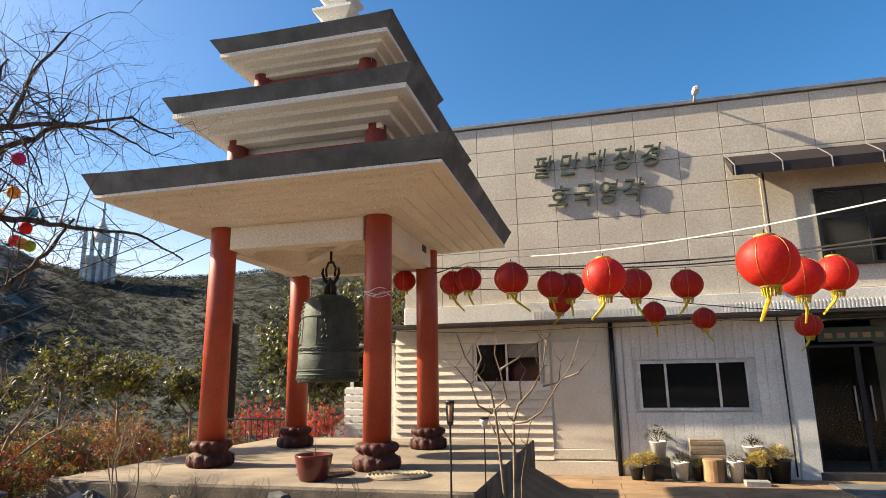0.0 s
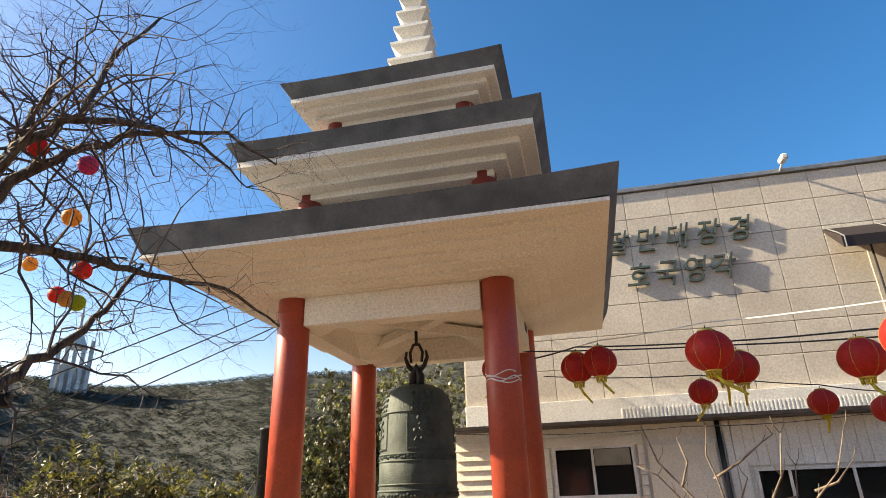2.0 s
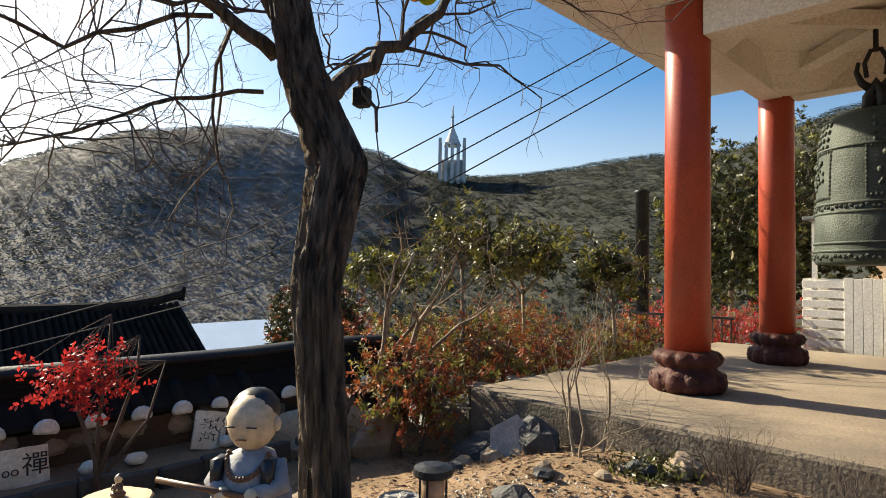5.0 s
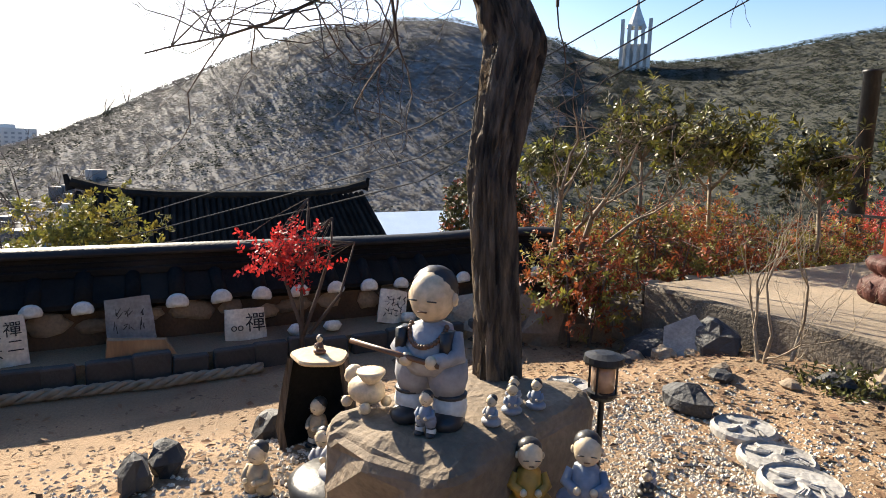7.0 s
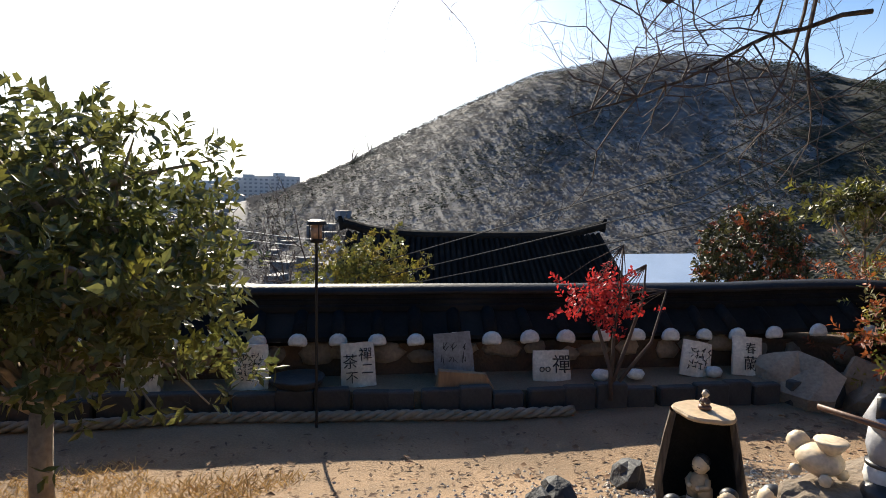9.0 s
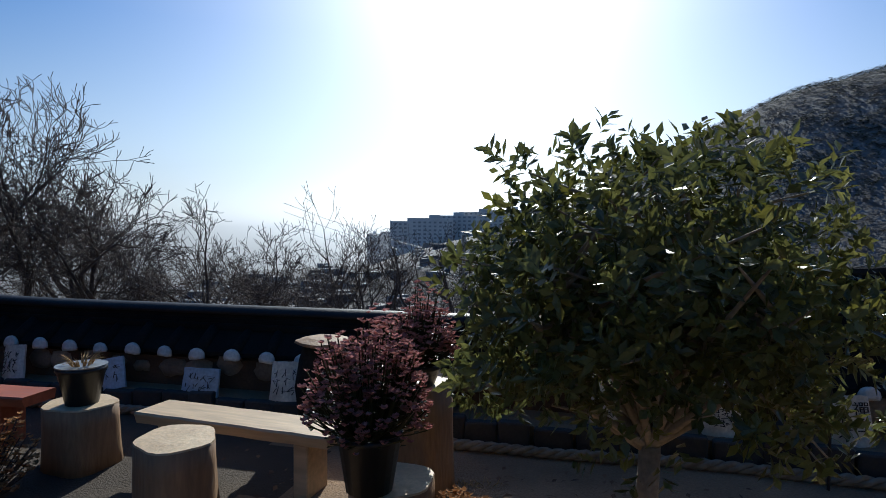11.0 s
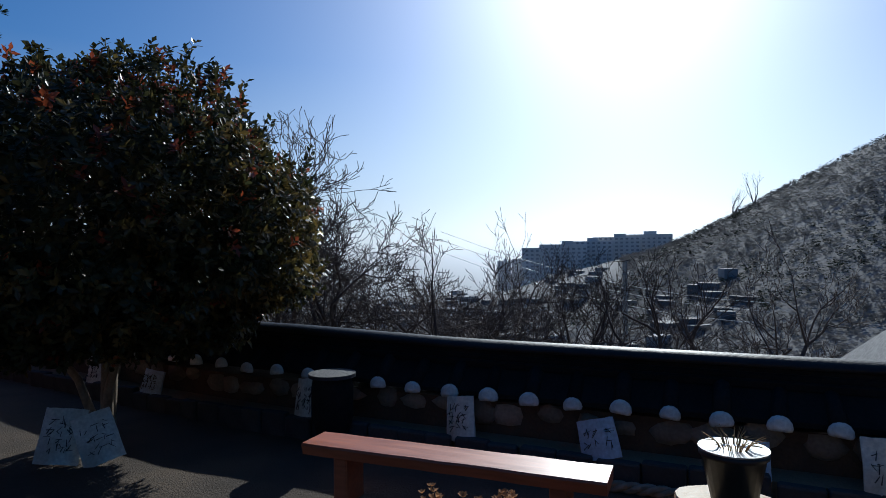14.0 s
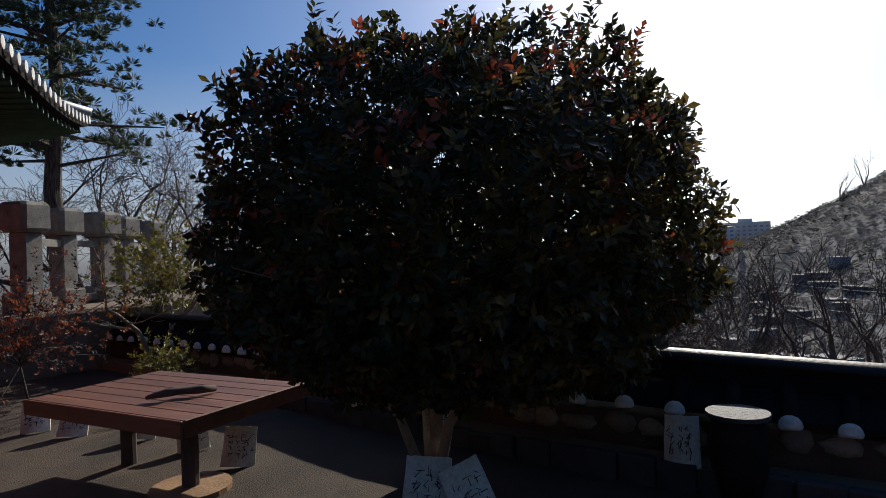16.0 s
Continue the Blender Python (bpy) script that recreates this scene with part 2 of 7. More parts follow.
M_gold = mat("gold_trim", (0.62, 0.42, 0.08), None, 5, 0.4, 0.05, metal=0.4)
M_tassel = mat("yellow_tassel", (0.72, 0.58, 0.05), None, 9, 0.8, 0.1, through=0.3)
M_cable = mat("black_cable", (0.02, 0.02, 0.022), None, 9, 0.6, 0)
M_whitecable = mat("white_cable", (0.7, 0.7, 0.68), None, 9, 0.5, 0)
M_woods = mat("winter_woodland", (0.185, 0.172, 0.160), (0.160, 0.150, 0.140), 0.02, 0.95, 0, vary=0.06, island=True, detail=0.1, stain=((0.125, 0.122, 0.112), 0.012, 0.5), through=0.3, spec=0.0)
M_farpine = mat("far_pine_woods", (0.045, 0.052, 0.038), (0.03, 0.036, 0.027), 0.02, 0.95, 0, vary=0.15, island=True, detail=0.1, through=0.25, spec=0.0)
M_forestfloor = mat("leaf_litter_slope", (0.172, 0.166, 0.162), (0.150, 0.146, 0.143), 0.03, 0.95, 0.3, detail=0.3)
# Floor under the pines, with the shade among them in its colour.
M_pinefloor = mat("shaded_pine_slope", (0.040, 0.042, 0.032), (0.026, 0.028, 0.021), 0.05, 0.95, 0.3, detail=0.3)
# Walls and window bands paled in base colour to stand for distance haze.
M_blocks = mat("grey_apartment_walls", (0.72, 0.70, 0.67), (0.62, 0.60, 0.58), 0.05, 0.8, 0, vary=0.15)
M_farwin = mat("far_window_bands", (0.34, 0.35, 0.36), None, 0.1, 0.5, 0)
M_town = mat("pale_town_walls", (0.24, 0.235, 0.23), (0.15, 0.15, 0.155), 0.05, 0.8, 0, vary=0.5, island=True)
M_tower = mat("pale_tower_concrete", (0.58, 0.58, 0.57), None, 0.2, 0.8, 0.05)
M_bluesheet = mat("pale_blue_sheet_roof", (0.42, 0.52, 0.66), (0.36, 0.46, 0.60), 0.6, 0.5, 0.1)


def paint(name, c, rough=0.5, through_=0.0):
    return mat(name, c, tuple(q * 0.85 for q in c), 6, rough, 0.08, through=through_)


def glass(name):
    m = bpy.data.materials.new(name)
    m.use_nodes = True
    bs = m.node_tree.nodes["Principled BSDF"]
    bs.inputs["Base Color"].default_value, bs.inputs["Roughness"].default_value = (0.9, 0.93, 0.92, 1), 0.02
    bs.inputs["Transmission Weight"].default_value, bs.inputs["IOR"].default_value = 1.0, 1.25
    return m


M_glass = glass("window_glass")


# ---- geometry helpers ----
class Geo:
    """Gathers vertices and faces of one mesh."""

    def __init__(self):
        self.v, self.f, self.m = [], [], []

    def add(self, verts, faces, k=0):
        o = len(self.v)
        self.v += [tuple(p) for p in verts]
        self.f += [tuple(i + o for i in q) for q in faces]
        self.m += [k] * len(faces)
        return self

    def box(self, lo, hi, k=0, turn=0.0, bevel=0.0):
        (x0, y0, z0), (x1, y1, z1) = lo, hi
        b = min(bevel, (x1 - x0) / 3, (y1 - y0) / 3, (z1 - z0) / 3)
        if b > 0:
            ring = lambda z, i: [(x0 + b + i, y0 + i, z), (x1 - b - i, y0 + i, z), (x1 - i, y0 + b + i, z), (x1 - i, y1 - b - i, z), (x1 - b - i, y1 - i, z), (x0 + b + i, y1 - i, z), (x0 + i, y1 - b - i, z), (x0 + i, y0 + b + i, z)]
            vs = ring(z0, b * 0.7) + ring(z0 + b, 0) + ring(z1 - b, 0) + ring(z1, b * 0.7)
            fs = [tuple(range(7, -1, -1)), tuple(range(24, 32))]
            fs += [(r * 8 + i, r * 8 + (i + 1) % 8, r * 8 + 8 + (i + 1) % 8, r * 8 + 8 + i) for r in range(3) for i in range(8)]
        else:
            vs = [(x, y, z) for z in (z0, z1) for x, y in ((x0, y0), (x1, y0), (x1, y1), (x0, y1))]
            fs = [(3, 2, 1, 0), (4, 5, 6, 7), (0, 1, 5, 4), (1, 2, 6, 5), (2, 3, 7, 6), (3, 0, 4, 7)]
        if turn:
            cx, cy, c, s = (x0 + x1) / 2, (y0 + y1) / 2, math.cos(radians(turn)), math.sin(radians(turn))
            vs = [(cx + (x - cx) * c - (y - cy) * s, cy + (x - cx) * s + (y - cy) * c, z) for x, y, z in vs]
        return self.add(vs, fs, k)

    def tube(self, pts, radii, seg=8, k=0, caps=True):
        pts = [Vector(p) for p in pts]
        if isinstance(radii, (int, float)):
            radii = [radii] * len(pts)
        vs, side = [], None
        for i, p in enumerate(pts):
            d = (pts[min(i + 1, len(pts) - 1)] - pts[max(i - 1, 0)]).normalized()
            if side is None:
                side = d.orthogonal().normalized()
            side = (side - d * side.dot(d)).normalized()
            up = d.cross(side)
            for j in range(seg):
                a = 2 * math.pi * j / seg
                vs.append(p + (side * math.cos(a) + up * math.sin(a)) * radii[i])
        fs = [(i * seg + j, i * seg + (j + 1) % seg, (i + 1) * seg + (j + 1) % seg, (i + 1) * seg + j) for i in range(len(pts) - 1) for j in range(seg)]
        if caps:
            fs += [tuple(range(seg - 1, -1, -1)), tuple((len(pts) - 1) * seg + j for j in range(seg))]
        return self.add(vs, fs, k)

    def lathe(self, prof, at=(0, 0, 0), seg=24, k=0, wob=None):
        vs = []
        for i, (r, z) in enumerate(prof):
            for j in range(seg):
                a = 2 * math.pi * j / seg
                rr = r * (wob(a, z) if wob else 1)
                vs.append((at[0] + rr * math.cos(a), at[1] + rr * math.sin(a), at[2] + z))
        fs = [(i * seg + j, i * seg + (j + 1) % seg, (i + 1) * seg + (j + 1) % seg, (i + 1) * seg + j) for i in range(len(prof) - 1) for j in range(seg)]
        if prof[0][0] > 1e-4:
            fs.append(tuple(range(seg - 1, -1, -1)))
        if prof[-1][0] > 1e-4:
            fs.append(tuple((len(prof) - 1) * seg + j for j in range(seg)))
        return self.add(vs, fs, k)

    def ball(self, c, r, seg=12, k=0, squash=(1, 1, 1)):
        n = max(4, seg // 2)
        prof = [(math.sin(math.pi * i / n), -math.cos(math.pi * i / n)) for i in range(n + 1)]
        vs = [(c[0] + r * squash[0] * q * math.cos(2 * math.pi * j / seg), c[1] + r * squash[1] * q * math.sin(2 * math.pi * j / seg), c[2] + r * squash[2] * z) for q, z in prof for j in range(seg)]
        fs = [(i * seg + j, i * seg + (j + 1) % seg, (i + 1) * seg + (j + 1) % seg, (i + 1) * seg + j) for i in range(n) for j in range(seg)]
        return self.add(vs, fs, k)

    def rock(self, c, size, rng, rough=0.25, seg=10, k=0, flat=0.0):
        o = len(self.v)
        self.ball((0, 0, 0), 1, seg, k)
        off = Vector((rng.random() * 90, rng.random() * 90, rng.random() * 90))
        for i in range(o, len(self.v)):
            p = Vector(self.v[i])
            q = p * (1 + rough * noise.noise(p * 1.3 + off) * 2 + rough * 0.5 * noise.noise(p * 3.1 + off))
            if flat and q.z > 1 - flat:
                q.z = 1 - flat + (q.z - 1 + flat) * 0.15
            self.v[i] = (c[0] + q.x * size[0], c[1] + q.y * size[1], c[2] + q.z * size[2])
        return self

    def leaf(self, p, d, up, ln, wd, k=0):
        s = d.cross(up)
        s = s.normalized() * wd if s.length > 1e-4 else Vector((wd, 0, 0))
        m = p + d * ln * 0.5 + up * ln * 0.06
        self.add([p, m + s, p + d * ln, m - s], [(0, 1, 2), (0, 2, 3)], k)

    def mesh(self, name, mats, smooth=False):
        me = bpy.data.meshes.new(name)
        me.from_pydata(self.v, [], self.f)
        for m in mats:
            me.materials.append(m)
        if len(mats) > 1:
            me.polygons.foreach_set("material_index", self.m)
        if smooth:
            me.polygons.foreach_set("use_smooth", [True] * len(self.f))
        me.update()
        return me


def part(name, geo, material, parent=None, label="", smooth=False):
    mats = material if isinstance(material, (list, tuple)) else [material]
    ob = new(name, geo.mesh(name, mats, smooth))
    if parent is not None:
        ob.parent = parent
        ob.matrix_parent_inverse = Matrix.Identity(4)
    if label:
        ob["label"] = label
    return ob


def thing(name, label, category, group="", at=(0, 0, 0), turn=0.0):
    ob = tagged(new(name), label, category, group)
    ob.matrix_basis = pose(*at, 0, 0, turn)
    return ob


def lone(name, geo, material, label, category, group="", at=(0, 0, 0), turn=0.0, smooth=False, kind=""):
    ob = tagged(part(name, geo, material, None, "", smooth), label, category, group, kind)
    ob.matrix_basis = pose(*at, 0, 0, turn)
    return ob


def structure(name, geo, material, label="", parent=None, smooth=False):
    return tagged(part(name, geo, material, parent, label, smooth), kind="structure", category=name.replace("_", " "))


def smooth01(a, b, x):
    q = min(1.0, max(0.0, (x - a) / (b - a)))
    return q * q * (3 - 2 * q)


def text_geo(s, size, depth):
    """The outline of s in the built-in font as a mesh, standing in the x-z plane and facing -y, with its middle at the origin."""
    cu = bpy.data.curves.new("letters", "FONT")
    cu.body, cu.size, cu.extrude, cu.align_x, cu.align_y = s, size, depth / 2, "CENTER", "CENTER"
    ob = bpy.data.objects.new("letters", cu)
    scene.collection.objects.link(ob)
    dg = bpy.context.evaluated_depsgraph_get()
    me = bpy.data.meshes.new_from_object(ob.evaluated_get(dg))
    bpy.data.objects.remove(ob)
    g = Geo()
    g.add([(v.co.x, -v.co.z, v.co.y) for v in me.vertices], [tuple(p.vertices) for p in me.polygons])
    bpy.data.meshes.remove(me)
    return g


# ---- ground ----
def wall_x(y):
    """The line of the garden wall's outer tile ends."""
    return -5.9 - 0.85 * smooth01(-5.5, -14.5, y) - 0.08 * max(0.0, -14.5 - y) + 0.9 * max(0.0, (y - 6.0) / 1.6) ** 2


def ground_z(x, y):
    west = smooth01(-4.7, -3.1, x) if y > 1 else smooth01(-4.7 + 1.2 * smooth01(1, -1, y), -3.1 + 1.6 * smooth01(1, -1, y), x)
    z = 0.34 * west
    yard = smooth01(0.4, 2.2, x) * smooth01(4.5, 10.5, y) + smooth01(12.6, 13.6, y) * (1 - smooth01(0.4, 2.2, x)) * smooth01(-4.5, -2.5, x)
    z = z * (1 - min(1, yard)) - 0.36 * min(1, yard)
    z += 0.02 * noise.noise(Vector((x * 0.9, y * 0.9, 0))) + 0.012 * noise.noise(Vector((x * 3.1, y * 3.1, 4)))
    r = math.hypot(x, y)
    out = max(0.0, wall_x(max(-30.0, min(y, 8.0))) - 0.6 - x) if y < 9 else max(0.0, -6.5 - x)
    if out > 0:
        z = -min(out * 0.28, 34 + 0.012 * out) - 0.1
    if y > 22 and x > -8:
        z += min(14.0, (y - 22) * 0.35)
    return z


# Skyline by bearing; 0-60 and 256-360 are unseen hills raised to darken reflections.
SKY_AZ = (0, 60, 84, 95, 102, 105, 109, 116, 120, 126, 131, 138, 141, 147, 150, 155, 163, 170, 177, 180, 183, 186, 193, 200, 215, 248, 256, 268, 290, 360)
SKY_EL = (16, 15, 15, 15, 14, 13, 11.6, 11.4, 11.0, 10.1, 9.7, 10.2, 11.8, 12.6, 13.4, 13.3, 12.0, 9.1, 5.6, 3.9, 2.45, 1.2, -0.5, -2.6, -3.2, -3.0, 3, 12, 17, 17)


def hill_z(x, y):
    r, a = math.hypot(x, y), math.degrees(math.atan2(y, x)) % 360
    e = math.tan(radians(np.interp(a, SKY_AZ, SKY_EL) - 0.7))
    ridge = 430.0 + 60 * math.sin(radians(a * 3))
    top = e * ridge * 0.985
    base = -32.0
    if r < ridge:
        q = smooth01(110, ridge * 1.02, r)
        return base + (top - base) * (q ** 1.15) + 5 * noise.noise(Vector((x * 0.012, y * 0.012, 1))) * q * (1 - q) * 4
    return top - (r - ridge) * 0.25


def terrain(x, y):
    r = math.hypot(x, y)
    near = ground_z(x, y)
    if r < 70:
        return near
    q = smooth01(70, 130, r)
    return near * (1 - q) + hill_z(x, y) * q


def axis_marks(lo, hi, fine_step):
    """Even marks between lo and hi, then ever wider ones out to the horizon."""
    marks, s, q = [lo + i * fine_step for i in range(int((hi - lo) / fine_step) + 1)], fine_step, hi
    while q < 1500:
        s = min(s * 1.16, 28.0 if q < 620 else 260.0)
        q += s
        marks.append(q)
    s, q = fine_step, lo
    while q > -1500:
        s = min(s * 1.16, 14.0 if q > -620 else 260.0)
        q -= s
        marks.insert(0, q)
    return marks


gx, gy = axis_marks(-7.6, 7.0, 0.2), axis_marks(-11.0, 17.0, 0.25)
g = Geo()
g.add([(x, y, terrain(x, y)) for y in gy for x in gx], [(j * len(gx) + i, j * len(gx) + i + 1, (j + 1) * len(gx) + i + 1, (j + 1) * len(gx) + i) for j in range(len(gy) - 1) for i in range(len(gx) - 1)])
mid = [((gx[i] + gx[i + 1]) / 2, (gy[j] + gy[j + 1]) / 2) for j in range(len(gy) - 1) for i in range(len(gx) - 1)]
# Index 2, south of about y = -0.9, paints that end's shade into the soil.
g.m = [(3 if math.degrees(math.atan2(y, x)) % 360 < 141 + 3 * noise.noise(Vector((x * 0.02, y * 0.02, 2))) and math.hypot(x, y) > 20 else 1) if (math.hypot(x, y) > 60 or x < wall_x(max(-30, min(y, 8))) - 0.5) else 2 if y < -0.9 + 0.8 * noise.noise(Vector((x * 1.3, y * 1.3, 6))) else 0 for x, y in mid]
ground = structure("ground", g, [M_soil, M_forestfloor, M_shadesoil, M_pinefloor], "sandy garden soil that falls away to wooded hills", smooth=True)


# ---- terrace, platform and yard ----
rng = random.Random(7)
PX, PY = -1.96, 10.23             # middle of the bell pavilion
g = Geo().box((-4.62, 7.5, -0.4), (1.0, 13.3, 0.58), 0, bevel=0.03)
# Sides get the darker M_concface: rough mossy concrete with some shade in it.
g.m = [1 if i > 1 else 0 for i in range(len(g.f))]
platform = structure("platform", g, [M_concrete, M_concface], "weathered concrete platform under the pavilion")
g = Geo().box((-5.25, 7.55, -0.3), (-4.63, 9.4, 0.36), bevel=0.03)
structure("platform_step", g, M_concface, "low concrete step beside the platform")
# paved strip before the building: long boards of stone
paving = structure("paving", Geo().box((0.6, 11.9, -0.8), (12, 15.2, -0.375)), M_concface, "joints of the paved yard")
for row in range(6):
    x = 1.05 + (0.35 if row % 2 else 0)
    while x < 11.5:
        w = 1.0 + 0.25 * rng.random()
        y0 = 12.0 + row * 0.53
        part("paving_slab", Geo().box((x, y0, -0.40), (x + w - 0.012, y0 + 0.515, -0.348 + 0.006 * rng.random()), bevel=0.006), M_paving, paving)
        x += w
lone("door_mat", Geo().box((6.5, 13.4, -0.345), (8.4, 14.7, -0.325), bevel=0.005), M_greytrim, "grey rubber mat before the building door", "mat")


# ---- bell pavilion ----
pav = thing("bell_pavilion", "three-tiered cream and red concrete bell pavilion with grey roof edges", "pavilion", at=(PX, PY, 0))


def frustum(g, rings, k=0):
    """Square rings (half width, height), one above the other."""
    vs = [(sx * h, sy * h, z) for h, z in rings for sx, sy in ((-1, -1), (1, -1), (1, 1), (-1, 1))]
    n = len(rings)
    return g.add(vs, [(i * 4 + j, i * 4 + (j + 1) % 4, i * 4 + 4 + (j + 1) % 4, i * 4 + 4 + j) for i in range(n - 1) for j in range(4)], k)


def tier(name, half, top, edge, inner, inner_z, crown, crown_z, n):
    """One roof: stepped soffit, dark sloping edge board and the slope above."""
    rings, drop = [(inner, inner_z)], (top - edge - inner_z) / n
    for i in range(n):
        h0 = inner + (half - 0.13 - inner) * (i + 1) / n
        z0 = inner_z + drop * i
        rings += [(h0 - 0.012, z0 + 0.10 * drop), (h0, z0 + 0.16 * drop), (h0, z0 + drop)]
    roof = part(name, frustum(Geo(), rings), M_soffit, pav, "cream roof with a stepped underside")
    N = 16
    vs, fs = [], []
    for lvl, (h, z) in enumerate(((half - 0.135, top - edge - 0.01), (half, top), (half - 0.16, top + 0.02))):
        for s in range(4):
            for i in range(N):
                q = i / N * 2 - 1
                lift = 0.05 * half / 2.7 * abs(q) ** 3
                x, y = ((q, -1), (1, q), (-q, 1), (-1, -q))[s]
                vs.append((x * h, y * h, z + lift * (1 if lvl else 0.6)))
    for lvl in range(2):
        fs += [(lvl * 4 * N + i, lvl * 4 * N + (i + 1) % (4 * N), (lvl + 1) * 4 * N + (i + 1) % (4 * N), (lvl + 1) * 4 * N + i) for i in range(4 * N)]
    part("roof_edge", Geo().add(vs, fs), M_fascia, roof, "grey weathered roof edge")
    part("roof_slope", frustum(Geo(), [(half - 0.15, top + 0.02), (crown, crown_z)]), M_fascia, roof)
    return roof


tier("lower_roof", 2.72, 4.67, 0.25, 1.50, 4.13, 1.30, 5.02, 6)
tier("middle_roof", 2.05, 6.09, 0.20, 1.16, 5.50, 0.95, 6.40, 4)
tier("upper_roof", 1.60, 7.29, 0.18, 0.92, 6.80, 0.40, 7.62, 4)
part("ceiling_slab", Geo().box((-1.5, -1.5, 4.12), (1.5, 1.5, 4.2)), M_soffit, pav)
for s in range(4):
    c, q = math.cos(s * math.pi / 2), math.sin(s * math.pi / 2)
    g = Geo().box((-1.10, -1.42, 3.76), (1.10, -1.16, 4.118), bevel=0.01)
    g.v = [(x * c - y * q, x * q + y * c, z) for x, y, z in g.v]
    part("lintel", g, M_soffit, pav)
    g = Geo().add([(-1.16, -0.35, 4.118), (-0.35, -1.16, 4.118), (-1.16, -1.16, 4.118), (-1.16, -0.75, 3.78), (-0.75, -1.16, 3.78), (-1.16, -1.16, 3.78)], [(0, 2, 1), (3, 4, 5), (0, 1, 4, 3), (1, 2, 5, 4), (2, 0, 3, 5)])
    g.v = [(x * c - y * q, x * q + y * c, z) for x, y, z in g.v]
    part("corner_bracket", g, M_soffit, pav)
for a in (1, -1):
    part("ceiling_beam", Geo().tube([(-1.15, -1.15 * a, 4.02), (1.15, 1.15 * a, 4.02)], 0.10, 4), M_soffit, pav)
for z0, z1, h in ((4.75, 5.75, 1.12), (6.15, 7.0, 0.88)):
    part("storey_wall", Geo().box((-h, -h, z0), (h, h, z1)), M_white, pav)
lotus = [(0.285, 0), (0.315, 0.03), (0.325, 0.09), (0.30, 0.16), (0.24, 0.20), (0.235, 0.22), (0.275, 0.25), (0.295, 0.30), (0.27, 0.345), (0.205, 0.365)]
for sx in (-1, 1):
    for sy in (-1, 1):
        pil = part("pillar", Geo().lathe([(0.198, 0.9), (0.198, 4.16), (0.19, 4.17)], (sx * 1.29, sy * 1.29, 0), 28), M_pillar, pav, "round vermilion pillar", True)
        part("lotus_base", Geo().lathe(lotus, (sx * 1.29, sy * 1.29, 0.58), 72, 0, lambda a, z: 0.94 + 0.11 * abs(math.cos(a * 6 + (0 if z < 0.2 else 1.57))) ** 0.6), M_lotus, pil, "maroon carved lotus base", True)
        for k in range(12):
            a = k * math.pi / 6
            o = part("lotus_petal", Geo().rock((0, 0, 0), (0.028, 0.062, 0.075), rng, 0.06, 8), M_lotus, pil, smooth=True)
            o.matrix_basis = pose(sx * 1.29 + 0.305 * math.cos(a), sy * 1.29 + 0.305 * math.sin(a), 0.675, 0, 8, math.degrees(a))
for z0, z1, h, r in ((4.85, 5.66, 1.2, 0.165), (6.25, 6.95, 0.95, 0.15)):
    for sx in (-1, 1):
        for sy in (-1, 1):
            part("short_pillar", Geo().lathe([(r, z0), (r, z1)], (sx * h, sy * h, 0), 20), M_beamred, pav, "dark red short pillar", True)
    for s in range(4):
        c, q = math.cos(s * math.pi / 2), math.sin(s * math.pi / 2)
        g = Geo().box((-h, -h - 0.05, z0 + 0.42), (h, -h + 0.03, z0 + 0.50))
        g.v = [(x * c - y * q, x * q + y * c, z) for x, y, z in g.v]
        part("rail", g, M_beamred, pav)
fin = part("finial", frustum(Geo(), [(0.46, 7.58), (0.46, 7.70), (0.40, 7.72), (0.40, 7.80)]), M_white, pav, "white stepped finial")
for i in range(7):
    h, z = 0.42 - 0.038 * i, 7.80 + 0.36 * i
    part("finial_step", frustum(Geo(), [(h * 0.62, z), (h * 0.62, z + 0.14), (h, z + 0.27), (h, z + 0.32), (h * 0.62, z + 0.36)]), [M_white], fin)

for k, (z, a0, a1) in enumerate(((2.93, 3.4, 5.9), (2.97, 3.6, 6.3), (3.01, 3.3, 5.6), (2.95, 4.2, 6.1))):
    n = 14
    lone("paint_scrawl", Geo().tube([(PX + 1.29 + 0.2 * math.cos(a0 + (a1 - a0) * i / n), PY - 1.29 + 0.2 * math.sin(a0 + (a1 - a0) * i / n), z + 0.03 * math.sin(i * 0.5 + k)) for i in range(n + 1)], 0.007, 5), M_whitepot, "thin white wire wound round the pillar", "wire", "white wires on the pillar")
# the bell under it
bell = thing("temple_bell", "large green bronze temple bell hanging in the pavilion", "bell", at=(-2.03, 10.26, 1.74))
bell.scale = (0.82, 0.82, 0.92)
prof = [(0.600, 0.0), (0.622, 0.03), (0.625, 0.12), (0.612, 0.20), (0.617, 0.22), (0.610, 0.50), (0.602, 0.52), (0.598, 0.60), (0.585, 0.90), (0.578, 1.02), (0.565, 1.14), (0.545, 1.28), (0.505, 1.42), (0.44, 1.50), (0.30, 1.56), (0.12, 1.58)]
part("bell_body", Geo().lathe(prof, (0, 0, 0), 48), M_bronze, bell, smooth=True)
for z, r in ((0.13, 0.630), (0.21, 0.622), (0.51, 0.614), (0.60, 0.606), (1.16, 0.572)):
    part("moulding", Geo().lathe([(r - 0.02, z - 0.018), (r + 0.008, z - 0.01), (r + 0.008, z + 0.01), (r - 0.02, z + 0.018)], (0, 0, 0), 48), M_bronze, bell, smooth=True)
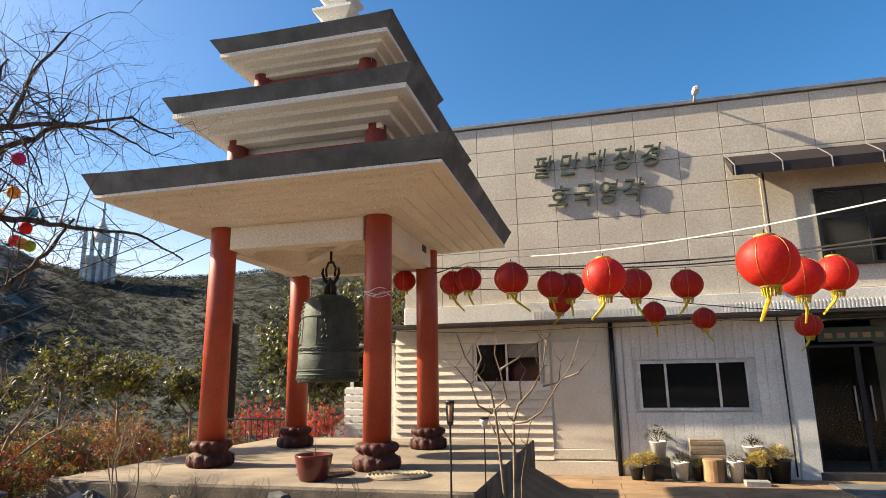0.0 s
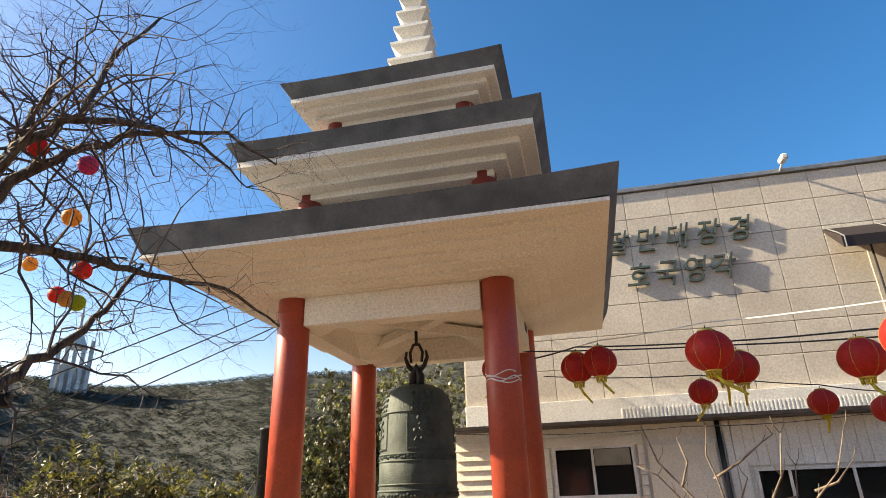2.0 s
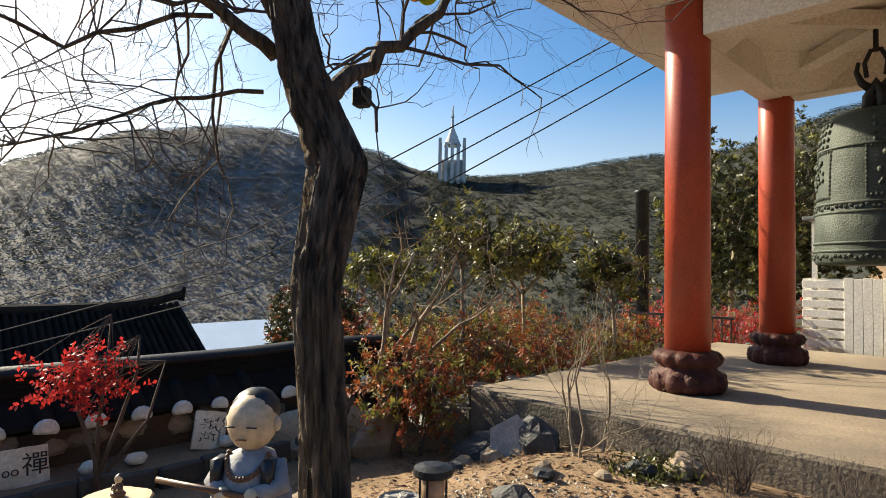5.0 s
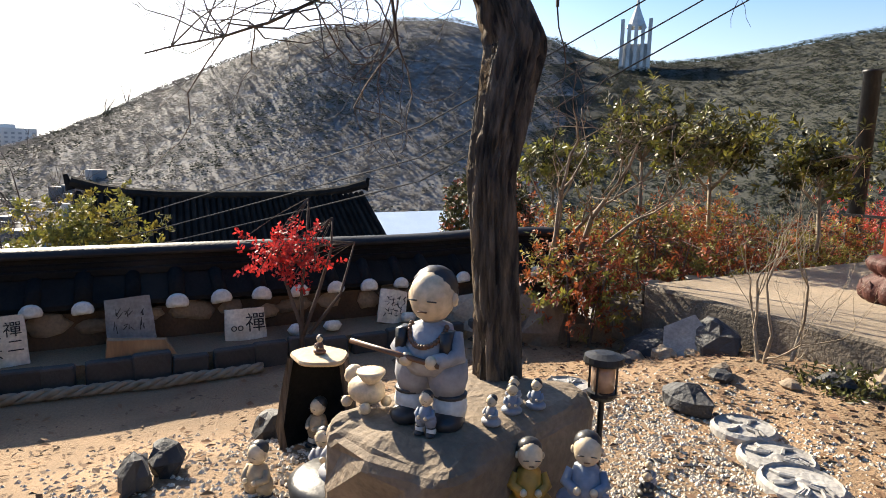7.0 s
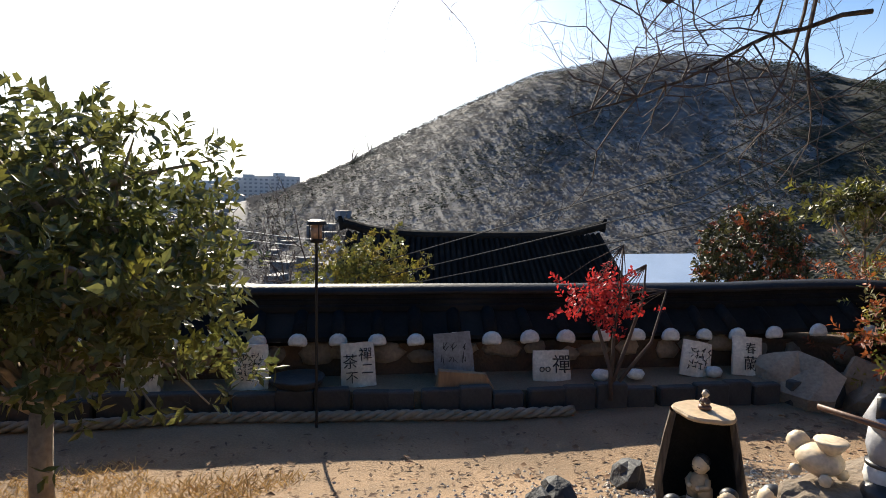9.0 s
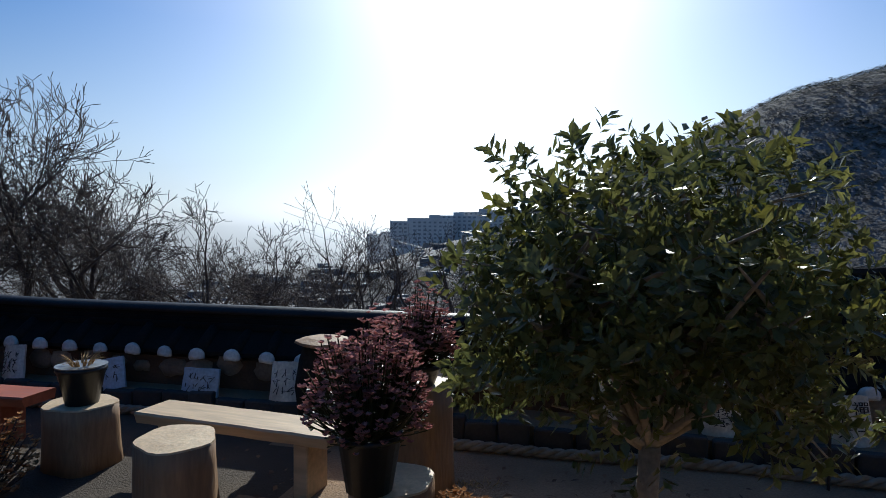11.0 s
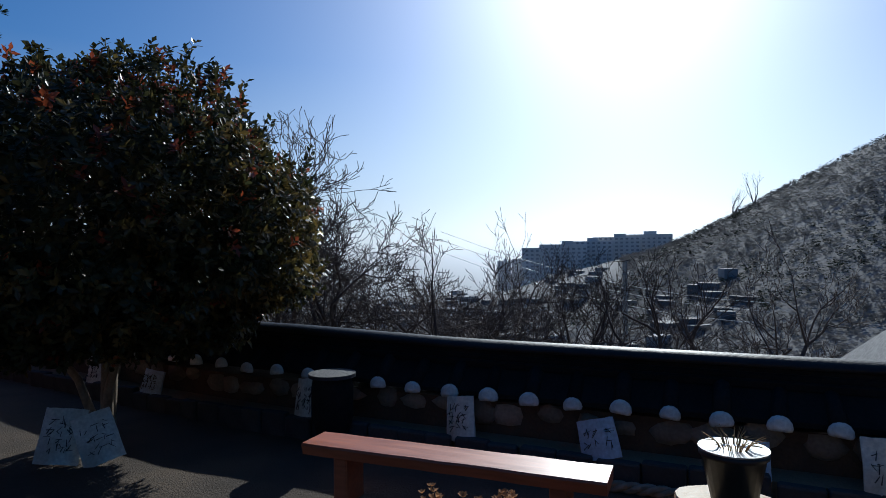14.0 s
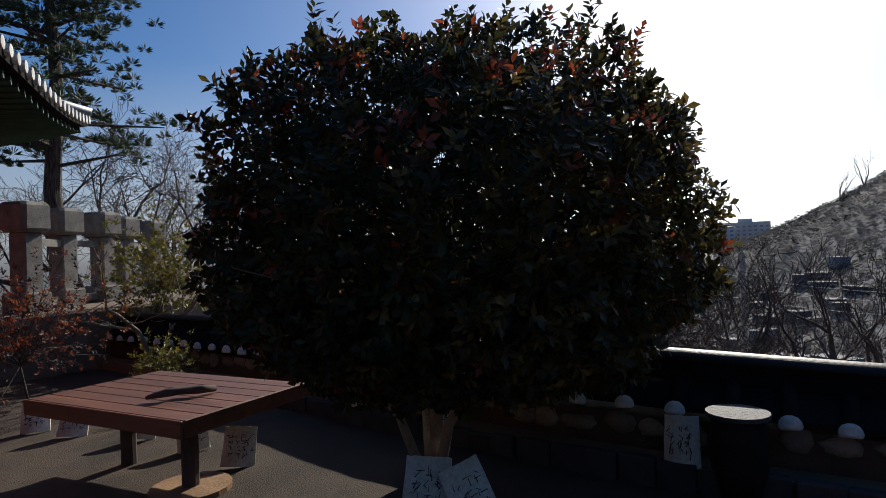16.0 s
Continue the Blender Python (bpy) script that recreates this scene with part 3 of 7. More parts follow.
for q in range(4):
    a0 = q * math.pi / 2 + 0.45
    g = Geo()
    for r in range(4):
        for c in range(5):
            a = a0 + (c - 2) * 0.155
            z = 1.19 + r * 0.075
            rr = np.interp(z, [p[1] for p in prof], [p[0] for p in prof])
            g.ball((rr * math.cos(a), rr * math.sin(a), z), 0.028, 8)
    tagged(part("boss_panel", g, M_bronze, bell, "rows of raised bosses", True), kind="stuff")
    g = Geo()
    for c in range(-6, 7):
        for r in range(0, 12):
            a, z = a0 + c * 0.075, 0.66 + r * 0.043
            if abs(c) in (6,) or r in (0, 11):
                rr = np.interp(z, [p[1] for p in prof], [p[0] for p in prof])
                g.ball((rr * math.cos(a), rr * math.sin(a), z), 0.016, 6, 0, (1, 1, 1.4))
    tagged(part("relief_frame", g, M_bronze, bell), kind="stuff")
    g = Geo()
    for i in range(22):
        a, z = a0 + (rng.random() - 0.5) * 0.5, 0.75 + 0.32 * rng.random()
        rr = np.interp(z, [p[1] for p in prof], [p[0] for p in prof])
        g.ball((rr * math.cos(a), rr * math.sin(a), z), 0.018 + 0.02 * rng.random(), 7)
    tagged(part("relief_figure", g, M_bronze, bell, smooth=True), kind="stuff")
    g = Geo()
    for i in range(18):
        for z in (0.07, 0.56):
            a = a0 + (i - 9) * 0.087
            rr = np.interp(z, [p[1] for p in prof], [p[0] for p in prof])
            g.ball((rr * math.cos(a), rr * math.sin(a), z + 0.015 * math.sin(i * 2)), 0.022, 6)
    tagged(part("relief_scroll", g, M_bronze, bell), kind="stuff")
g = Geo().tube([(-0.06, 0, 1.57), (-0.07, 0, 1.72), (0, 0, 1.86), (0.07, 0, 1.72), (0.06, 0, 1.57)], [0.075, 0.07, 0.06, 0.07, 0.075], 10)
part("dragon_crown", g, M_iron, bell, smooth=True)
for s in (-1, 1):
    part("crown_horn", Geo().tube([(0.05 * s, 0, 1.8), (0.14 * s, 0, 1.88), (0.19 * s, 0, 2.0), (0.17 * s, 0, 2.1)], [0.045, 0.04, 0.03, 0.02], 8), M_iron, bell, smooth=True)
part("shackle", Geo().tube([(-0.09, 0, 1.93), (-0.11, 0, 2.08), (-0.05, 0, 2.2), (0.05, 0, 2.2), (0.11, 0, 2.08), (0.09, 0, 1.93)], 0.025, 8), M_iron, bell, smooth=True)
part("hook", Geo().tube([(0, 0, 2.18), (0, 0, 2.60)], 0.028, 8), M_iron, bell)
lone("loudspeaker", Geo().box((-0.22, -0.14, -0.16), (0.22, 0.14, 0), bevel=0.03), M_iron, "black loudspeaker under the pavilion ceiling", "loudspeaker", at=(-0.75, 10.9, 4.118))
M_brownmat = mat("brown_woven_mat", (0.10, 0.055, 0.035), (0.05, 0.03, 0.02), 18, 0.9, 0.6)
for x, y, r, m, lab in ((-1.2, 8.45, 0.36, M_brownmat, "round dark brown woven mat on the platform"), (-0.2, 8.45, 0.40, M_rope, "round pale straw mat with a woven ring pattern on the platform")):
    t = thing("straw_mat", lab, "mat", "straw mats", at=(x, y, 0.582))
    part("base", Geo().lathe([(r, 0), (r + 0.008, 0.008), (r * 0.97, 0.014), (0.0, 0.014)], (0, 0, 0), 32), m, t)
    for k in range(7):
        rr = r * (0.16 + 0.13 * k)
        n = 14 + 6 * k
        part("woven_ring", Geo().tube([((rr + 0.006 * (j % 2)) * math.cos(6.2832 * j / n), (rr + 0.006 * (j % 2)) * math.sin(6.2832 * j / n), 0.016 + 0.006 * (j % 2)) for j in range(n + 1)], 0.013, 5, 0, False), m, t, smooth=True)
p = thing("glazed_pot", "dark red glazed pot with bare soil", "pot", at=(-1.12, 7.95, 0.582))
part("pot_body", Geo().lathe([(0.15, 0), (0.17, 0.02), (0.215, 0.20), (0.225, 0.27), (0.235, 0.29), (0.225, 0.305), (0.205, 0.30), (0.20, 0.24)], (0, 0, 0), 28), M_redpot, p, smooth=True)
part("potting_soil", Geo().lathe([(0.203, 0.25), (0.1, 0.262), (0.0, 0.265)], (0, 0, 0), 20), M_soil, p)
part("stalk", Geo().tube([(0, 0, 0.25), (0.02, 0, 0.36), (0.0, 0.02, 0.46)], [0.006, 0.005, 0.002], 5), M_twig, p)

# ---- main building ----
BY = 15.29
bld = thing("hall_building", "two-storey hall with pale panel facade and white ground floor", "building", at=(0, 0, 0))
part("upper_wall", Geo().box((-2.3, BY + 0.03, 3.0), (16, 26, 8.12)), M_joint, bld, "backing wall of the panel facade")
part("side_wall", Geo().box((-2.32, BY + 0.05, 3.0), (-2.303, 26, 8.1)), M_panel, bld)
part("roof_trim", Geo().box((-2.36, BY - 0.06, 8.12), (16.1, 26.1, 8.22), bevel=0.01), M_greytrim, bld, "grey metal roof trim")
part("roof_strip", Geo().box((-0.1, BY + 0.3, 8.222), (16.0, BY + 0.6, 8.34)), M_darkmetal, bld, "dark strip on the roof edge")
part("ground_floor_wall", Geo().box((-2.55, BY + 0.02, -0.4), (6.55, 26, 2.98)), M_white, bld)
part("ground_floor_wall", Geo().box((8.6, BY + 0.02, -0.4), (16, 26, 2.98)), M_white, bld)
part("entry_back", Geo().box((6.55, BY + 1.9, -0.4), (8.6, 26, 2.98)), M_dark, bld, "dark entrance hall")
part("entry_floor", Geo().box((6.55, BY - 0.1, -0.4), (8.6, BY + 1.9, -0.2)), M_darkstone, bld)
canopy = part("canopy", Geo().box((-2.9, BY - 0.55, 2.98), (16, BY + 0.02, 3.06), bevel=0.01), M_darkmetal, bld, "dark projecting eave between the storeys")
part("parapet_strip", Geo().box((-2.3, BY - 0.10, 3.06), (16, BY - 0.02, 3.52), bevel=0.008), M_white, bld, "white metal strip over the eave")
g = Geo()
for i in range(120):
    x = 0.9 + i * 0.075
    g.box((x, BY - 0.112, 3.10), (x + 0.03, BY - 0.10, 3.30))
part("corrugation", g, M_white, bld)
for r in range(7):
    z1 = 8.10 - r * 0.655
    for c in range(15):
        x0 = -2.29 + c * 0.97
        if x0 < 10.5:
            part("facade_panel", Geo().box((x0, BY, z1 - 0.645 if r < 6 else 3.53), (x0 + 0.958, BY + 0.029, z1 - 0.004), bevel=0.006), M_panel, bld)
# horizontal siding at the left end of the ground floor
for i in range(15):
    z = -0.05 + i * 0.19
    x1 = 1.22
    spans = [(-2.55, x1)] if not (1.60 < z + 0.10 and z < 2.6) else [(-2.55, -0.62), (1.10, x1)]
    for a, b in spans:
        part("siding_board", Geo().add([(a, BY - 0.012, z), (b, BY - 0.012, z), (b, BY - 0.066, z + 0.006), (a, BY - 0.066, z + 0.006), (a, BY - 0.016, z + 0.188), (b, BY - 0.016, z + 0.188), (b, BY + 0.015, z + 0.188), (a, BY + 0.015, z + 0.188)], [(0, 1, 2, 3), (3, 2, 5, 4), (4, 5, 6, 7), (0, 3, 4, 7), (1, 6, 5, 2)]), M_siding, bld)
part("plinth", Geo().box((-2.6, BY - 0.06, -0.4), (2.6, BY + 0.01, -0.06), bevel=0.01), M_siding, bld)
part("blank_door", Geo().box((1.28, BY - 0.035, 0.2), (2.56, BY + 0.01, 2.58), bevel=0.008), M_siding, bld, "blank cream panel door")
part("vent_grille", Geo().box((1.20, BY - 0.05, -0.02), (2.56, BY + 0.012, 0.19), bevel=0.008), M_siding, bld)
part("drain_pipe", Geo().tube([(2.64, BY - 0.07, -0.36), (2.64, BY - 0.07, 2.97)], 0.05, 10), M_iron, bld, "black drain pipe", True)
part("corner_board", Geo().box((2.73, BY - 0.05, -0.36), (2.85, BY + 0.015, 2.97)), M_white, bld)
for i in range(19):
    x = 2.87 + i * 0.195
    lohi = ((-0.36, 2.97),) if not (3.1 < x + 0.1 < 5.55) else ((-0.36, 0.98), (2.12, 2.97))
    for z0, z1 in lohi:
        part("wall_board", Geo().box((x, BY - 0.03, z0), (x + 0.19, BY + 0.018, z1), bevel=0.004), M_white, bld)
part("thin_pipe", Geo().tube([(6.12, BY - 0.06, -0.3), (6.12, BY - 0.06, 2.97)], 0.018, 8), M_iron, bld)
part("door_pier", Geo().box((6.2, BY - 0.06, -0.36), (6.6, BY + 0.3, 2.97), bevel=0.008), M_white, bld)


def window(x0, x1, z0, z1, bars, frame_mat, blind=None):
    w = part("window", Geo().box((x0 - 0.06, BY - 0.055, z0 - 0.07), (x1 + 0.06, BY - 0.005, z0), bevel=0.006), frame_mat, bld, "white-framed sliding window")
    part("window_frame", Geo().box((x0 - 0.06, BY - 0.05, z1), (x1 + 0.06, BY + 0.0, z1 + 0.06)).box((x0 - 0.06, BY - 0.05, z0), (x0, BY, z1)).box((x1, BY - 0.05, z0), (x1 + 0.06, BY, z1)), frame_mat, w)
    for b in bars:
        part("mullion", Geo().box((b - 0.025, BY - 0.045, z0), (b + 0.025, BY - 0.012, z1)), frame_mat, w)
    edges = [x0] + list(bars) + [x1]
    for a, b in zip(edges, edges[1:]):
        o = part("pane", Geo().box((a + 0.002, BY - 0.03, z0 + 0.002), (b - 0.002, BY - 0.024, z1 - 0.002)), M_glass, w)
        o.visible_shadow = False
    # thin black sheet close behind the panes instead of an unlit room
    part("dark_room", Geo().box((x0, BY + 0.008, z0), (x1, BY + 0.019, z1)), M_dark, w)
    if blind:
        part("blind", Geo().box((blind[0], BY - 0.015, z1 - 0.32), (blind[1], BY - 0.008, z1 - 0.01)), M_blind, w, "half-drawn beige blind")
    return w


window(-0.5, 0.98, 1.70, 2.56, (0.22,), M_alu, (0.26, 0.95))
window(3.22, 5.38, 1.08, 2.03, (3.75, 4.83), M_alu)
part("upper_window_wall", Geo().box((6.15, BY - 0.02, 3.55), (16, BY - 0.002, 6.45)), M_panel, bld, "tan recess under the awning")
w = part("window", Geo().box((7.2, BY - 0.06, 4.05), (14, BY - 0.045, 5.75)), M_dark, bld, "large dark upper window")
for x in (7.2, 8.15, 9.1, 10.05):
    part("mullion", Geo().box((x - 0.03, BY - 0.09, 4.05), (x + 0.03, BY - 0.061, 5.75)), M_iron, w)
for z in (4.05, 5.1, 5.72):
    part("window_frame", Geo().box((7.2, BY - 0.095, z - 0.03), (14, BY - 0.061, z + 0.03)), M_iron, w)
o = part("pane", Geo().box((7.2, BY - 0.075, 4.1), (14, BY - 0.07, 5.7)), M_glass, w)
o.visible_shadow = False
M_awning = mat("dark_maroon_awning", (0.022, 0.013, 0.012), (0.012, 0.008, 0.008), 3, 0.6, 0.1)
aw = part("awning", Geo().add([(5.45, BY - 0.75, 6.25), (16, BY - 0.75, 6.25), (16, BY - 0.02, 6.7), (5.45, BY - 0.02, 6.7), (5.45, BY - 0.75, 6.02), (16, BY - 0.75, 6.02), (16, BY - 0.02, 6.64), (5.45, BY - 0.02, 6.64)], [(0, 1, 2, 3), (7, 6, 5, 4), (0, 4, 5, 1), (3, 7, 4, 0)]), M_awning, bld, "dark maroon awning with pale seams")
for i in range(7):
    x = 5.5 + i * 0.95
    part("awning_rib", Geo().tube([(x, BY - 0.755, 6.02), (x, BY - 0.76, 6.25), (x, BY - 0.55, 6.40), (x, BY - 0.03, 6.72)], 0.014, 6), M_greytrim, aw)
part("awning_post", Geo().tube([(6.2, BY - 0.12, 3.5), (6.2, BY - 0.12, 6.45)], 0.022, 8), M_iron, bld)
# entrance door
d = part("entrance_door", Geo().box((6.62, BY + 0.16, 2.30), (8.6, BY + 0.24, 2.36)).box((6.62, BY + 0.16, -0.2), (6.70, BY + 0.24, 2.3)).box((7.56, BY + 0.16, -0.2), (7.66, BY + 0.24, 2.3)), M_iron, bld, "glass double door with dark metal frame")
for a, b in ((6.70, 7.56), (7.66, 8.5)):
    o = part("pane", Geo().box((a + 0.003, BY + 0.19, -0.19), (b - 0.003, BY + 0.198, 2.29)), M_glass, d)
    o.visible_shadow = False
    part("door_handle", Geo().tube([(b - 0.1 if a < 7 else a + 0.1, BY + 0.14, 0.8), (b - 0.1 if a < 7 else a + 0.1, BY + 0.14, 1.5)], 0.018, 8), M_greytrim, d)
sb = part("door_sign_board", Geo().box((6.9, BY + 0.08, 2.42), (8.6, BY + 0.14, 2.72), bevel=0.01), mat("green_sign_board", (0.06, 0.085, 0.06), None, 4, 0.6, 0.1), bld, "dark green name board over the door, faint gilt letters")
for i in range(6):
    part("board_stroke", Geo().box((7.02 + i * 0.24, BY + 0.07, 2.49), (7.17 + i * 0.24, BY + 0.079, 2.60)), M_log, sb)
for line, xs, z in (("팔만대장경", (1.30, 1.94, 2.58, 3.22, 3.86), 6.86), ("호국영각", (1.66, 2.24, 2.82, 3.38), 6.05)):
    for ch, x in zip(line, xs):
        tg = text_geo(ch, 0.78, 0.07)
        tg.v = [(q[0] * 0.72 + x + 0.18 * q[2], q[1] + BY - 0.055, q[2] * 0.80 + z + 0.02 * (x - 2.5)) for q in tg.v]
        part("sign_letter", tg, M_sign, bld, "standing metal letter")
cc = thing("security_camera", "small white security camera on the roof edge", "camera", at=(4.95, BY - 0.02, 8.15))
part("bracket", Geo().tube([(0, 0, 0.0), (0, -0.18, 0.06), (0, -0.32, 0.10)], 0.025, 8), M_whitepot, cc)
part("housing", Geo().box((-0.07, -0.5, 0.07), (0.07, -0.22, 0.2), bevel=0.03), M_whitepot, cc)
# white timber shed at the building's side
shed = thing("store_shed", "small white-painted timber shed with open shelf", "shed", at=(0, 0.48, 0))
for i in range(6):
    part("board", Geo().box((-3.35 + i * 0.135, BY - 0.35, 0.25), (-3.222 + i * 0.135, BY - 0.31, 1.62 - 0.02 * (i % 2)), bevel=0.004), M_white, shed)
for i in range(7):
    part("slat", Geo().box((-3.98, BY - 0.33, 0.42 + i * 0.17), (-3.36, BY - 0.30, 0.55 + i * 0.17), bevel=0.004), M_white, shed)
part("shelter_roof", Geo().box((-3.95, BY - 0.42, 2.62), (-2.56, BY + 0.3, 2.68), bevel=0.01), M_greytrim, shed)
for x in (-3.8, -2.7):
    part("post", Geo().box((x - 0.035, BY - 0.3, 0.0), (x + 0.035, BY - 0.23, 2.62)), M_white, shed)
part("shed_back", Geo().box((-4.0, BY - 0.2, -0.3), (-2.56, BY + 0.4, 1.6)), M_white, shed)
# black pole, railing beside the platform
pole = thing("iron_post", "tall black iron post beside the railing", "post", at=(-6.05, 13.6, 0))
part("shaft", Geo().lathe([(0.12, -0.6), (0.12, 3.08), (0.135, 3.09), (0.135, 3.13), (0.0, 3.14)], (0, 0, 0), 16), M_iron, pole, smooth=True)
fence = thing("iron_railing", "low black iron railing behind the platform", "railing")
for i in range(16):
    part("bar", Geo().tube([(-6.5 + i * 0.14, 13.25, -0.1), (-6.5 + i * 0.14, 13.25, 0.95)], 0.012, 6), M_iron, fence)
for z in (0.25, 0.96):
    part("rail", Geo().box((-6.55, 13.23, z - 0.02), (-4.35, 13.27, z + 0.02)), M_iron, fence)


def potted(at, r, h, mat_pot, leaf_mat, spread, n, lab, seed):
    q = random.Random(seed)
    p = thing("potted_plant", lab, "potted plant", at=at)
    part("pot", Geo().lathe([(r * 0.72, 0), (r, h), (r * 1.06, h + 0.005), (r * 1.06, h + 0.03), (r * 0.93, h + 0.03), (r * 0.9, h - 0.03)], (0, 0, 0), 18), mat_pot, p, smooth=True)
    part("potting_soil", Geo().lathe([(r * 0.92, h - 0.02), (0.0, h - 0.01)], (0, 0, 0), 14), M_soil, p)
    g = Geo()
    for i in range(n):
        a, rr = q.random() * 6.28, spread * math.sqrt(q.random())
        z = h + 0.05 + spread * 1.1 * (1 - (rr / spread) ** 2) * (0.4 + 0.6 * q.random())
        d = Vector((math.cos(a), math.sin(a), 0.8 * q.random())).normalized()
        g.leaf(Vector((rr * math.cos(a), rr * math.sin(a), z)), d, Vector((0, 0, 1)), 0.05 + 0.03 * q.random(), 0.014)
    for i in range(7):
        a = q.random() * 6.28
        g.tube([(0, 0, h - 0.02), (spread * 0.3 * math.cos(a), spread * 0.3 * math.sin(a), h + spread * 0.5), (spread * 0.7 * math.cos(a), spread * 0.7 * math.sin(a), h + spread)], 0.005, 4)
    part("foliage", g, leaf_mat, p)
    return p


YD = -0.35
M_potmum = mat("cream_yellow_chrysanthemum", (0.62, 0.47, 0.16), (0.30, 0.26, 0.09), 14, 0.8, 0, vary=0.4, island=True, through=0.3)
for i, (x, y, z, r, h, pm, lm, sp, n, lab) in enumerate((
        (2.95, 14.75, YD, 0.14, 0.22, M_pot, M_potmum, 0.24, 700, "yellowing chrysanthemum in a black pot by the wall"),
        (3.2, 14.6, YD, 0.13, 0.30, M_pot, M_potmum, 0.24, 700, "yellowing chrysanthemum in a tall black pot"),
        (3.45, 15.05, YD + 0.42, 0.17, 0.30, M_whitepot, M_leafdark, 0.28, 260, "dark green plant in a white pot on a stand"),
        (3.85, 14.8, YD, 0.15, 0.33, M_whitepot, M_leafdark, 0.18, 160, "dark heather in a white pot"),
        (4.15, 14.8, YD, 0.10, 0.26, M_pot, M_leaf, 0.14, 120, "small green plant in a dark pot"),
        (4.88, 14.7, YD, 0.15, 0.38, M_whitepot, M_twig, 0.12, 60, "withered plant in a white square pot"),
        (5.3, 15.05, YD + 0.40, 0.19, 0.24, M_whitepot, M_leafdark, 0.18, 150, "succulent in a white pot on a stand"),
        (5.32, 14.65, YD, 0.12, 0.30, M_pot, M_potmum, 0.26, 800, "yellow chrysanthemum in a grey pot"),
        (5.7, 14.8, YD, 0.22, 0.42, M_pot, M_potmum, 0.26, 700, "chrysanthemum in a large black pot"))):
    potted((x, y, z), r, h, pm, lm, sp, n, lab, 40 + i)
lone("pot_stand", Geo().box((-0.2, -0.16, 0), (0.2, 0.16, 0.42), bevel=0.01), M_darkmetal, "dark stand under a flower pot", "stand", at=(3.45, 15.05, YD))
lone("pot_stand", Geo().box((-0.22, -0.16, 0), (0.22, 0.16, 0.40), bevel=0.01), M_darkmetal, "dark stand under a flower pot", "stand", at=(5.3, 15.05, YD))
c = thing("wooden_crate", "weathered wooden crate with carved holes against the wall", "crate", at=(4.4, 15.0, YD))
for i in range(4):
    part("crate_board", Geo().box((-0.34, -0.14 + 0.0, 0.42 + i * 0.09), (0.34, -0.11, 0.50 + i * 0.09), bevel=0.005), M_stone, c)
part("crate_box", Geo().box((-0.33, -0.108, 0.0), (0.33, 0.14, 0.80), bevel=0.006), M_stone, c)
lone("log_slice", Geo().lathe([(0.19, 0), (0.20, 0.02), (0.2, 0.42), (0.19, 0.44)], (0, 0, 0), 18), M_log, "short sawn log standing by the pots", "log", at=(4.45, 14.7, YD), smooth=False)
lone("stepping_brick", Geo().box((-0.22, -0.13, 0), (0.22, 0.13, 0.1), bevel=0.01), M_greystone, "pale stone block on the paving", "block", at=(5.15, 14.3, YD))

# ---- red lanterns and their cables ----
LANTERNS = ((0.42, 10.07, 3.3), (0.14, 10.2, 3.27), (1.36, 8.19, 2.97), (1.76, 9.6, 3.07), (2.0, 9.9, 3.08), (2.45, 6.92, 2.72), (2.85, 8.81, 2.91), (3.6, 5.65, 2.57), (4.33, 7.4, 2.69), (4.88, 8.1, 2.81), (3.57, 9.5, 2.97), (-1.1, 11.5, 3.58))
LOW = ((1.77, 11.15, 2.99), (3.28, 11.36, 2.79), (4.06, 11.48, 2.67), (5.43, 11.0, 2.47))


def red_lantern(at, r, seed):
    q = random.Random(seed)
    t = thing("red_lantern", "round red silk lantern with yellow tassels on a cable", "lantern", "red lanterns over the yard", at=at, turn=q.random() * 360)
    n = 44
    prof = [(max(0.02, r * math.sin(math.pi * (0.10 + 0.8 * i / n)) * (1.0 if i % 2 else 0.972)), -r * 0.86 * math.cos(math.pi * (0.10 + 0.8 * i / n)) / math.cos(0.314)) for i in range(n + 1)]
    part("silk_globe", Geo().lathe(prof, (0, 0, 0), 24), M_lantred, t, smooth=True)
    for j in range(6):
        a = j * math.pi / 3
        part("gold_seam", Geo().tube([(1.004 * max(0.02, r * math.sin(math.pi * (0.10 + 0.8 * i / 12))) * math.cos(a), 1.004 * max(0.02, r * math.sin(math.pi * (0.10 + 0.8 * i / 12))) * math.sin(a), -r * 0.86 * math.cos(math.pi * (0.10 + 0.8 * i / 12)) / math.cos(0.314)) for i in range(13)], 0.0018, 4), M_gold, t)
    for s in (-1, 1):
        part("gold_collar", Geo().lathe([(r * 0.34, s * r * 0.80), (r * 0.36, s * r * 0.90), (r * 0.33, s * r * 0.93)], (0, 0, 0), 18), M_gold, t, smooth=True)
    g = Geo()
    for i in range(16):
        a = i / 16 * 6.283
        g.tube([(r * 0.3 * math.cos(a), r * 0.3 * math.sin(a), -r * 0.9), (r * 0.27 * math.cos(a), r * 0.27 * math.sin(a), -r * 1.18)], 0.006, 4)
    part("fringe", g, M_tassel, t, "yellow fringe")
    dx, dy = 0.10 + 0.16 * q.random(), 0.08 * (q.random() - 0.5)
    part("tassel", Geo().tube([(0, 0, -r * 1.0), (dx * 0.3, dy, -r * 1.4), (dx, dy, -r * 2.0)], [0.015, 0.018, 0.012], 6), M_tassel, t, "long yellow tassel blown aside")
    part("hanger", Geo().tube([(0, 0, r * 0.88), (0, 0, r * 1.12)], 0.006, 5), M_cable, t)
    return t


for i, p in enumerate(LANTERNS):
    red_lantern(p, 0.215, i)
for i, p in enumerate(LOW):
    red_lantern(p, 0.19, 50 + i)


